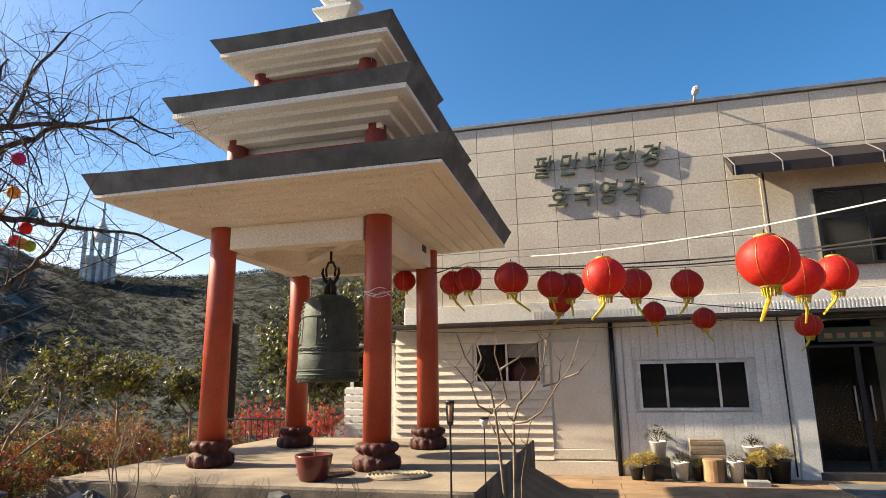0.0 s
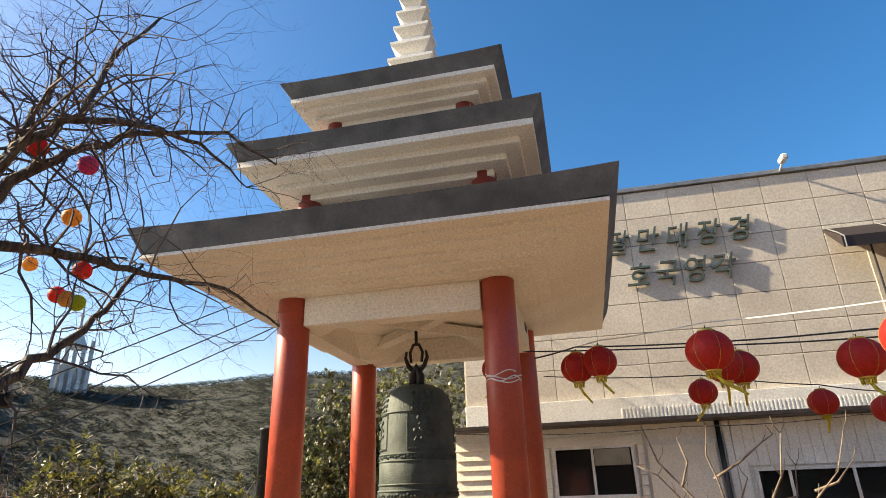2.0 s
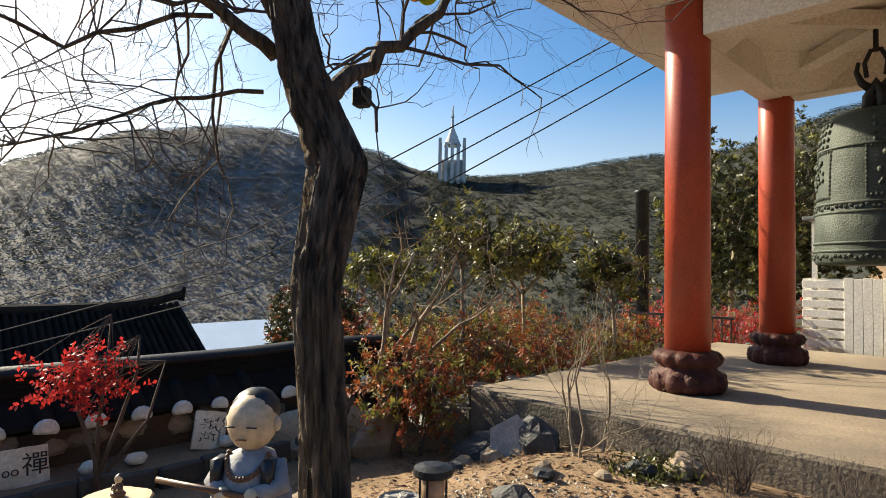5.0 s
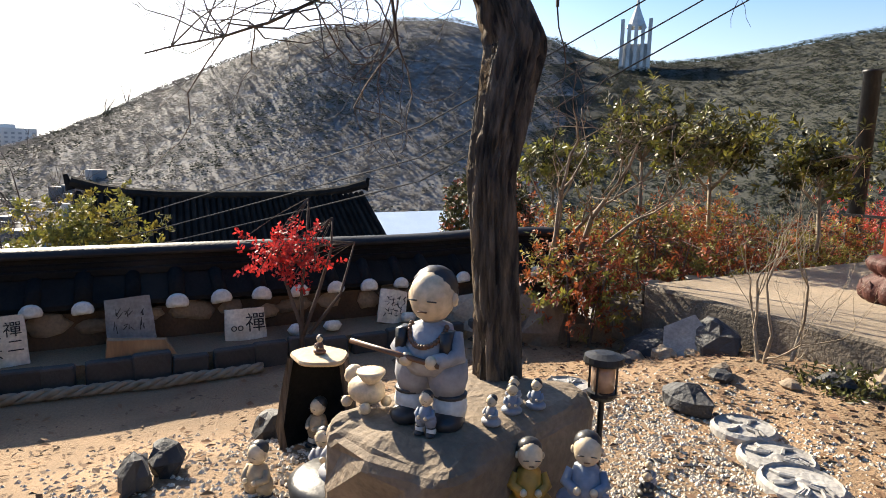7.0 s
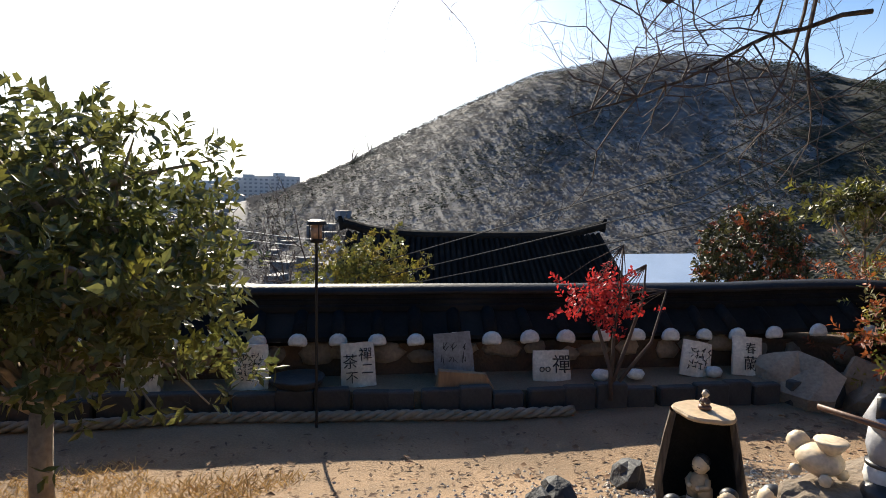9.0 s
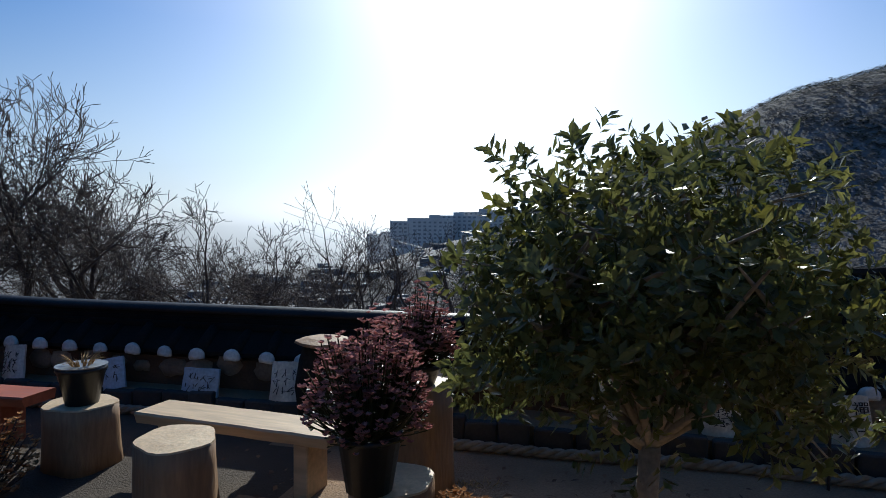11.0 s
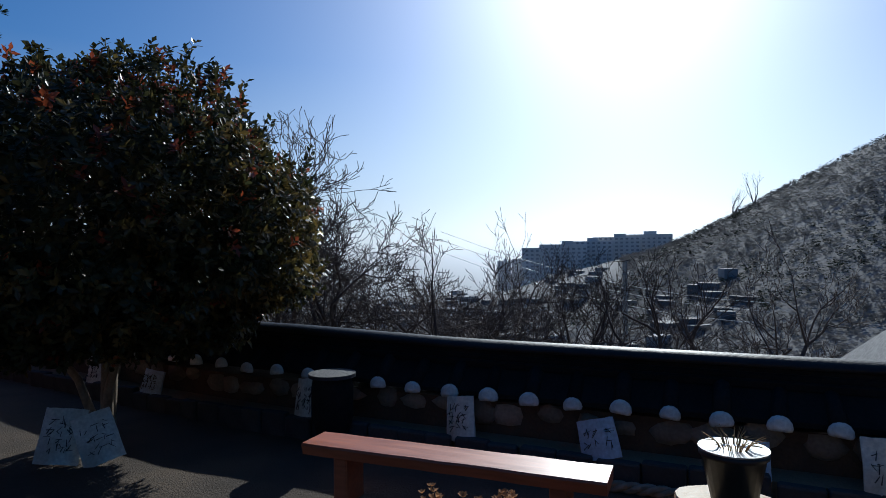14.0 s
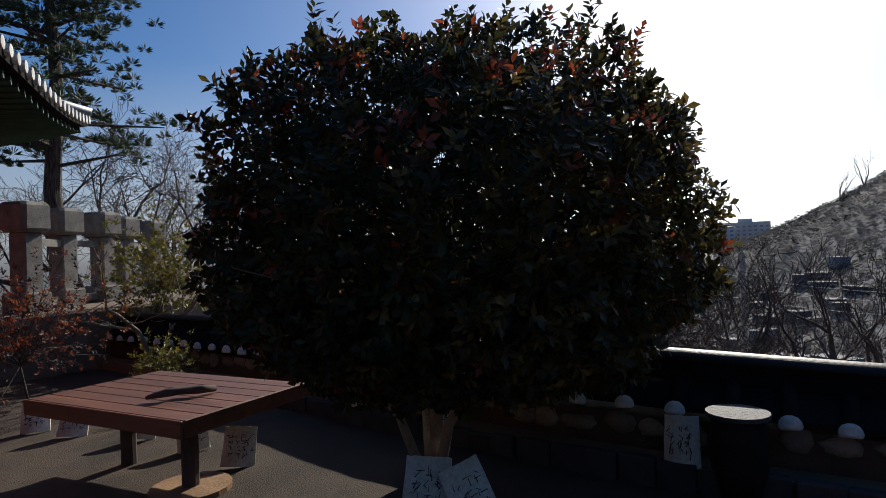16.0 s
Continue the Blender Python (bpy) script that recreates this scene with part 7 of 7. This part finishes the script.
leafy("yellow_bush", (-14.0, 3.0, terrain(-14, 3)), (0, 0, 2.1), (0.9, 1.3, 0.9), 800, [M_autyel, M_leafyel], [([(0, 0, -0.2), (0, 0, 1.2)], 0.05, 0.03)], "yellowing shrub behind the wall", 62, (0.10, 0.025), M_twig, 0.7, 0.3, lambda q, d, u: 0 if q.random() < 0.6 else 1, 20, -0.9, "bush")

twig_floor = 0.0
# ---- far end: temple eave, stone posts, pine ----
hall = thing("temple_hall", "corner of a tiled temple hall with red woodwork", "building", at=(-7.06, -16.19, 0), turn=53.6)
rise = lambda x: 0.28 * max(0.0, 1 - x / 3.0) ** 2
NE = 24
vs, fs = [], []
for i in range(NE + 1):
    x = 9.5 * i / NE
    vs += [(x, 0.0, 4.05 + rise(x)), (x, 0.0, 4.20 + rise(x)), (x + 0.6, -4.0, 6.6), (x + 0.2, -1.6, 3.95)]
for i in range(NE):
    a = i * 4
    fs += [(a, a + 4, a + 5, a + 1), (a + 1, a + 5, a + 6, a + 2), (a, a + 3, a + 7, a + 4)]
part("tiled_roof", Geo().add(vs, fs), M_tile, hall, "dark tiled roof slope")
part("end_roof", Geo().add([(0, 0, 4.2 + rise(0)), (0.6, -4, 6.6), (0.0, -8, 4.75), (0, 0, 4.05 + rise(0)), (0, -8, 4.6)], [(0, 2, 1), (0, 3, 4, 2)]), M_tile, hall)
# The ridge's bright sunlit line is given by pale grey instead of dark tile.
part("hip_ridge", Geo().tube([(-0.05, 0.05, 4.28 + rise(0)), (0.25, -1.5, 4.95), (0.6, -4, 6.75)], 0.12, 8), M_greytrim, hall, "pale sunlit hip ridge", True)
M_green = mat("green_eave_paint", (0.04, 0.11, 0.07), None, 4, 0.6, 0.1)
for i in range(32):
    x = 0.15 + i * 0.29
    o = part("tile_end", Geo().lathe([(0.075, -0.03), (0.075, 0.03), (0, 0.035)], (0, 0, 0), 12), M_mortar, hall)
    o.matrix_basis = pose(x, 0.03, 4.16 + rise(x), -90, 0, 0)
    part("rafter", Geo().tube([(x, -0.10, 3.98 + rise(x)), (x + 0.15, -1.5, 3.86)], 0.06, 6), M_green, hall)
part("timber_wall", Geo().box((1.7, -7, 1.0), (9.5, -1.7, 3.95)), M_beamred, hall, "dark red timber wall")
part("bracket_beam", Geo().box((1.4, -1.72, 3.3), (9.5, -1.45, 3.84), bevel=0.02), M_beamred, hall)
# Darker than M_greystone: shade on the posts is part of the tone.
M_postgrey = mat("weathered_dark_granite", (0.25, 0.235, 0.21), (0.16, 0.15, 0.135), 6, 0.9, 0.4)
posts = ((-5.9, -16.0), (-6.9, -16.9), (-7.9, -17.4), (-8.9, -18.4), (-10.2, -19.4))
for i, (x, y) in enumerate(posts):
    p = thing("stone_post", "square weathered granite fence post with a broad capital", "post", "stone fence posts", at=(x, y, 0), turn=20)
    part("shaft", Geo().box((-0.17, -0.17, 0), (0.17, 0.17, 2.35), bevel=0.02), M_postgrey, p)
    part("capital", Geo().box((-0.28, -0.28, 2.35), (0.28, 0.28, 2.85), bevel=0.06), M_postgrey, p)
    part("foot", Geo().box((-0.26, -0.26, 1.0), (0.26, 0.26, 1.35), bevel=0.03), M_postgrey, p)
for (a, b) in zip(posts, posts[1:]):
    for z in (1.15, 2.2):
        lone("stone_rail", Geo().tube([(a[0], a[1], z), (b[0], b[1], z)], 0.09, 4), M_postgrey, "granite rail between the posts", "railing", "stone rails")
structure("upper_terrace", Geo().box((-12, -24, -0.3), (-1.0, -15.4, 1.02), bevel=0.05), M_stone, "stone-faced upper terrace")
pine = thing("pine_tree", "tall pine with dark needle clumps", "tree", at=(-9.7, -22.9, 0.9))
g, nd = Geo(), Geo()
q = random.Random(77)
g.tube([(0, 0, -0.3), (0.2, 0, 3), (0.1, 0.2, 6), (0.3, 0.1, 11.0)], [0.26, 0.22, 0.17, 0.07], 10)
for i in range(64):
    z = 3.6 + 7.4 * q.random()
    a = q.random() * 6.28
    ln = (1.0 + 2.0 * q.random()) * (1.15 - (z - 3) / 9)
    e = Vector((ln * math.cos(a), ln * math.sin(a), z + 0.3 * q.random()))
    g.tube([(0.15, 0.1, z), tuple(e * 0.6 + Vector((0.05, 0, z * 0.4)))[:3], tuple(e)], [0.06, 0.04, 0.02], 5)
    for k in range(9):
        c = e + Vector((q.gauss(0, 0.45), q.gauss(0, 0.45), q.gauss(0.1, 0.18)))
        for j in range(34):
            d = Vector((q.gauss(0, 1), q.gauss(0, 1), abs(q.gauss(0.4, 0.7)))).normalized()
            nd.leaf(c + d * 0.05, d, Vector((d.y, -d.x, 0.1)), 0.24, 0.018)
part("trunk", g, M_bark, pine)
part("needles", nd, M_needle, pine)
bare("bare_sapling", (-6.9, -13.9, 0.0), 2.6, 0.06, 5, "pale leafless sapling beyond the table", 71, M_palebark, 0.5, 0.14, (2, 3), 2, 0.85)
leafy("nandina_bush", (-4.6, -12.9, 0.1), (0, 0, 0.95), (1.0, 0.9, 0.85), 420, [M_autumn, M_twig], [([(0, 0, -0.1), (0.1, 0, 0.5)], 0.02, 0.01)], "reddish withered bush by the terrace", 63, (0.05, 0.012), M_twig, 0.8, 0.35, lambda q, d, u: 0 if q.random() < 0.5 else 1, 60, -0.9, "bush")
leafy("yellow_bush", (-7.6, -14.9, 0.3), (0, 0, 1.25), (1.0, 0.9, 1.1), 700, [M_leafyel, M_autyel], [([(0, 0, -0.1), (0.1, 0, 0.5)], 0.02, 0.01)], "yellow-green bush under the stone posts", 64, (0.07, 0.018), M_twig, 0.8, 0.35, lambda q, d, u: 0 if q.random() < 0.5 else 1, 30, -0.9, "bush")
leafy("yellow_bush", (-5.9, -12.2, 0.05), (0, 0, 0.35), (0.4, 0.4, 0.35), 220, [M_autyel, M_leaf], [([(0, 0, -0.1), (0.05, 0, 0.3)], 0.012, 0.006)], "small yellowing shrub beside the table", 65, (0.05, 0.013), M_twig, 0.8, 0.35, lambda q, d, u: 0 if q.random() < 0.6 else 1, 20, -0.9, "bush")

# ---- beyond the wall: tiled house, sheet roof, tower, town, woods ----
hz = 0.22
house = thing("tiled_house", "low house with a dark Korean tiled roof below the wall", "house")
ridge, eave_w, eave_e = hz, hz - 2.6, hz - 3.4
N = 12
vs, fs = [], []
for i in range(N + 1):
    u = i / N
    y = 2.55 + 8.9 * u
    lift = 0.45 * abs(2 * u - 1) ** 3
    vs += [(-21.5, y, ridge + lift * 0.5), (-18.3, y + (u - 0.5) * 1.6, eave_e + lift), (-24.7, y, eave_e + lift), (-18.3, y + (u - 0.5) * 1.6, eave_e + lift - 0.2)]
for i in range(N):
    a = i * 4
    fs += [(a, a + 1, a + 5, a + 4), (a, a + 4, a + 6, a + 2), (a + 1, a + 3, a + 7, a + 5)]
roof = part("roof", Geo().add(vs, fs), M_tile, house, "dark grey tiled roof")
for i in range(46):
    u = (i + 0.5) / 46
    y, lift = 2.55 + 8.9 * u, 0.45 * abs(2 * u - 1) ** 3
    part("tile_course", Geo().tube([(-21.4, y, ridge + lift * 0.5 + 0.02), (-18.3, y + (u - 0.5) * 1.6, eave_e + lift + 0.04)], 0.08, 6), M_tile, roof)
g = Geo().tube([(-21.5, 2.45 + 9.1 * i / 12, ridge + 0.12 + 0.42 * abs(2 * i / 12 - 1) ** 4) for i in range(13)], 0.16, 8)
part("ridge", g, M_tile, roof, "ridge with upturned ends")
for y in (2.45, 11.55):
    part("ridge_finial", Geo().tube([(-21.5, y, ridge + 0.3), (-21.5, y + (0.12 if y > 5 else -0.12), ridge + 0.75)], [0.12, 0.06], 8), M_tile, roof)
part("gable_roof", Geo().add([(-21.5, 2.5, ridge - 0.1), (-25.2, 0.2, hz - 2.9), (-18.4, 0.4, hz - 3.1), (-18.5, 2.5, hz - 3.3), (-25.0, 2.5, hz - 3.3)], [(0, 1, 2), (0, 2, 3), (0, 4, 1)]), M_greystone, house, "lower gable slope of grey tiles")
part("house_wall", Geo().box((-23.6, 3.0, -9), (-19.3, 11.0, hz - 3.0)), M_white, house)
part("lime_ridge_end", Geo().box((-21.62, 2.2, hz - 1.1), (-21.38, 2.42, hz - 0.1), bevel=0.02), M_mortar, house)
sheet = thing("sheet_roof_shed", "shed with a pale blue sheet metal roof", "shed")
part("roof", Geo().add([(-26.5, 12.5, -2.3), (-31, 12.5, -1.2), (-31, 21.5, -1.1), (-26.5, 20.0, -2.2), (-26.5, 12.5, -2.4), (-31, 12.5, -1.3), (-31, 21.5, -1.2), (-26.5, 20.0, -2.3)], [(0, 3, 2, 1), (4, 5, 6, 7), (0, 4, 7, 3), (3, 7, 6, 2)]), M_bluesheet, sheet)
part("shed_wall", Geo().box((-30.8, 12.8, -9.5), (-26.8, 19.8, -2.45)), M_town, sheet)

# tower on the far hill
TD = 400.0
az = radians(134.4)
tx, ty = -0.97 + TD * math.cos(az), 3.54 + TD * math.sin(az)
tower = thing("memorial_tower", "pale concrete memorial tower with a spire on the far hill", "tower", at=(tx, ty, 0), turn=math.degrees(az) + 90)
zt = 1.6 + TD * math.tan(radians(12.45))
for i in range(5):
    for s in (-1, 1):
        part("tower_pier", Geo().box((-9 + i * 4.0, s * 6 - 1.2, 45), (-6.9 + i * 4.0, s * 6 + 1.2, zt - (3 if i in (1, 2, 3) else 0))), M_tower, tower)
part("tower_core", Geo().box((-7, -4.5, 45), (7, 4.5, zt - 14)), M_tower, tower)
part("tower_cone", Geo().lathe([(6, zt - 4), (3.2, zt + 3), (1.2, zt + 8), (0.7, zt + 12)], (0, 0, 0), 12), M_tower, tower)
part("spire", Geo().lathe([(0.8, zt + 11), (0.8, zt + 15), (1.6, zt + 15.6), (0.7, zt + 16.2), (0.4, zt + 23), (0, zt + 24)], (0, 0, 0), 8), M_tower, tower)

# apartment blocks and the town in the valley
def block(az, dist, w, h, top_el, lab, seed):
    x, y = -1.2 + dist * math.cos(radians(az)), -0.6 + dist * math.sin(radians(az))
    zt = 1.6 + dist * math.tan(radians(top_el))
    b = thing("apartment_block", lab, "building", "apartment blocks on the ridge", at=(x, y, zt - h), turn=az + 90)
    part("wall", Geo().box((-w / 2, -6, -25), (w / 2, 6, h)), M_blocks, b)
    part("roof_house", Geo().box((-w * 0.2, -3, h), (w * 0.05, 3, h + 2.6)), M_blocks, b)
    g = Geo()
    for i in range(int(w / 4)):
        for j in range(int(h / 3)):
            g.box((-w / 2 + 1 + i * 4, -6.06, 0.8 + j * 3), (-w / 2 + 3 + i * 4, -6.0, 2.2 + j * 3))
            g.box((-w / 2 + 1 + i * 4, 6.0, 0.8 + j * 3), (-w / 2 + 3 + i * 4, 6.06, 2.2 + j * 3))
    tagged(part("window_grid", g, M_farwin, b, "rows of windows"), kind="stuff")


for i, (a, d, w, h, e) in enumerate(((186.6, 520, 40, 20, 1.75), (189.2, 500, 36, 18, 1.55), (191.6, 480, 34, 18, 1.2), (193.9, 470, 34, 20, 0.95), (196.0, 480, 30, 22, 0.65), (197.6, 560, 22, 24, -0.35), (199.4, 700, 16, 34, -0.55))):
    block(a, d, w, h, e, "long grey apartment block on the hillside", i)
g = Geo()
q = random.Random(4)
for i in range(230):
    a = 179 + 41 * q.random()
    d = 170 + 480 * q.random() ** 1.2
    x, y = d * math.cos(radians(a)), d * math.sin(radians(a))
    w, l, h = 1.6 + 3 * q.random(), 1.6 + 3 * q.random(), 2 + 3 * q.random()
    z = min(terrain(x, y), -2 - 0.02 * d)
    g.box((x - w, y - l, z - 4), (x + w, y + l, z + h * 0.7), 0, q.random() * 90)
lone("town", g, M_town, "low pale houses crowded in the valley", "houses", kind="stuff")
# woods that cover the hills: upright sprays of bare twigs, with some darker pines among them
g, pn = Geo(), Geo()
q = random.Random(9)
count = 0
while count < 56000:
    a = 84 + 140 * q.random()
    d = 100 + 385 * q.random() ** 0.8
    if a > 189 and (d > 300 or q.random() < 0.4):
        continue
    x, y = d * math.cos(radians(a)), d * math.sin(radians(a))
    z = terrain(x, y)
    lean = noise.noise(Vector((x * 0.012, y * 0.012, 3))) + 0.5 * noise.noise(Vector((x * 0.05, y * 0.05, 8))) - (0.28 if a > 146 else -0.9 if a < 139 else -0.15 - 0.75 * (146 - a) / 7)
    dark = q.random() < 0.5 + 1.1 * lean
    s = (0.9 + 0.9 * q.random()) * (0.42 + 0.58 * d / 420)
    hh = s * (0.9 + 0.6 * q.random())
    vs, fs = [], []
    for j in range(8):
        c = Vector((x + s * q.gauss(0, 0.6), y + s * q.gauss(0, 0.6), z + hh * (0.2 + 1.1 * q.random())))
        nrm = Vector((-0.25 * x / d + q.gauss(0, 0.10), -0.25 * y / d + q.gauss(0, 0.10), 0.95))
        t1 = nrm.orthogonal().normalized()
        t1 = Matrix.Rotation(q.random() * 6.283, 3, nrm.normalized()) @ t1
        t2 = nrm.cross(t1).normalized() * s * (0.18 + 0.2 * q.random())
        t1 = t1 * s * (0.35 + 0.5 * q.random())
        o = len(vs)
        vs += [tuple(c + t1), tuple(c + t2), tuple(c - t1 * 0.8), tuple(c - t2)]
        fs.append((o, o + 1, o + 2, o + 3))
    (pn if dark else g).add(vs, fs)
    count += 1
for i in range(5000):                       # unseen pines added behind the start of the walk to darken window reflections
    a, d = radians(254 + 106 * q.random()), 60 + 260 * q.random()
    x, y = d * math.cos(a), d * math.sin(a)
    z, vs, fs = terrain(x, y), [], []
    for j in range(5):
        b, w = q.random() * 6.283, 1.3 + q.random()
        o = len(vs)
        vs += [(x - w * math.cos(b), y - w * math.sin(b), z), (x + w * math.cos(b), y + w * math.sin(b), z), (x, y, z + 4 + 3 * q.random())]
        fs.append((o, o + 1, o + 2))
    pn.add(vs, fs)
lone("hill_woods", g, M_woods, "leafless brown-grey woods covering the hills", "woods", kind="stuff")
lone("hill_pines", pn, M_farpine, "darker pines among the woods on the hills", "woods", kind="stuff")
for i, (a, e) in enumerate(((178.0, 4.1), (179.6, 3.6))):
    d = 425
    x, y = d * math.cos(radians(a)), d * math.sin(radians(a))
    bare("ridge_tree", (x, y, terrain(x, y) - 1), 24 if i == 0 else 18, 0.5, 5, "leafless tree standing out on the ridge", 300 + i, None, 0.4, 0.25, (2, 3), 2, 7)
# power lines across the garden and valley
for i, dz in enumerate((0.0, 0.35, 0.8)):
    cable("power_line", [(-20, -2.0, -2.2 + dz * 0.4), (-9.0, 7.5, 1.3 + dz), (-4.0, 14.5, 6.4 + dz), (0, 22, 10 + dz)], 0.011, M_cable, "black power line over the garden", 0.02)
for i, (dz, dx) in enumerate(((0, 0), (1.3, 0), (2.2, 1))):
    cable("power_line", [(-60, -30, 2.0 + dz), (-75, 2.0, -6.0 + dz)], 0.03, M_whitecable, "pale power line across the valley", 0.12)
py = thing("utility_pole", "steel power pole in the valley", "pole", at=(-68, -12, terrain(-68, -12)))
part("pole", Geo().tube([(0, 0, 0), (0, 0, 18)], 0.25, 8), M_greytrim, py)
for z in (15, 16.5):
    part("cross_arm", Geo().box((-1.8, -0.1, z), (1.8, 0.1, z + 0.2)), M_greytrim, py)

# fallen leaves and clods below the platform and among the statues
g = Geo()
q = random.Random(91)
for i in range(2600):
    x, y = (-5.2 + 5.6 * q.random(), 5.3 + 2.15 * q.random() ** 0.7) if i < 1900 else (-5.2 + 3.5 * q.random(), -1.5 + 7 * q.random())
    z = ground_z(x, y) + 0.012
    if z > 0.5:
        continue
    a = q.random() * 6.283
    g.leaf(Vector((x, y, z)), Vector((math.cos(a), math.sin(a), 0.25 * q.random())).normalized(), Vector((0.3 * q.gauss(0, 1), 0.3 * q.gauss(0, 1), 1)).normalized(), 0.035 + 0.035 * q.random(), 0.012 + 0.008 * q.random())
lone("fallen_leaves", g, mat("dry_fallen_leaf", (0.20, 0.11, 0.05), (0.09, 0.05, 0.03), 3, 0.9, 0, vary=0.5, island=True), "dry brown leaves scattered over the soil", "leaves", kind="stuff")
for i in range(26):
    x, y = -4.4 + 4.2 * q.random(), 6.6 + 0.8 * q.random()
    s = 0.04 + 0.09 * q.random() ** 2
    lone("rubble_stone", Geo().rock((0, 0, 0), (s, s * 0.8, s * 0.6), q, 0.25, 7), M_stone if q.random() < 0.6 else M_darkstone, "rough brown stone at the platform's foot", "stone", "stones at the platform", at=(x, y, ground_z(x, y) + s * 0.3), turn=360 * q.random())
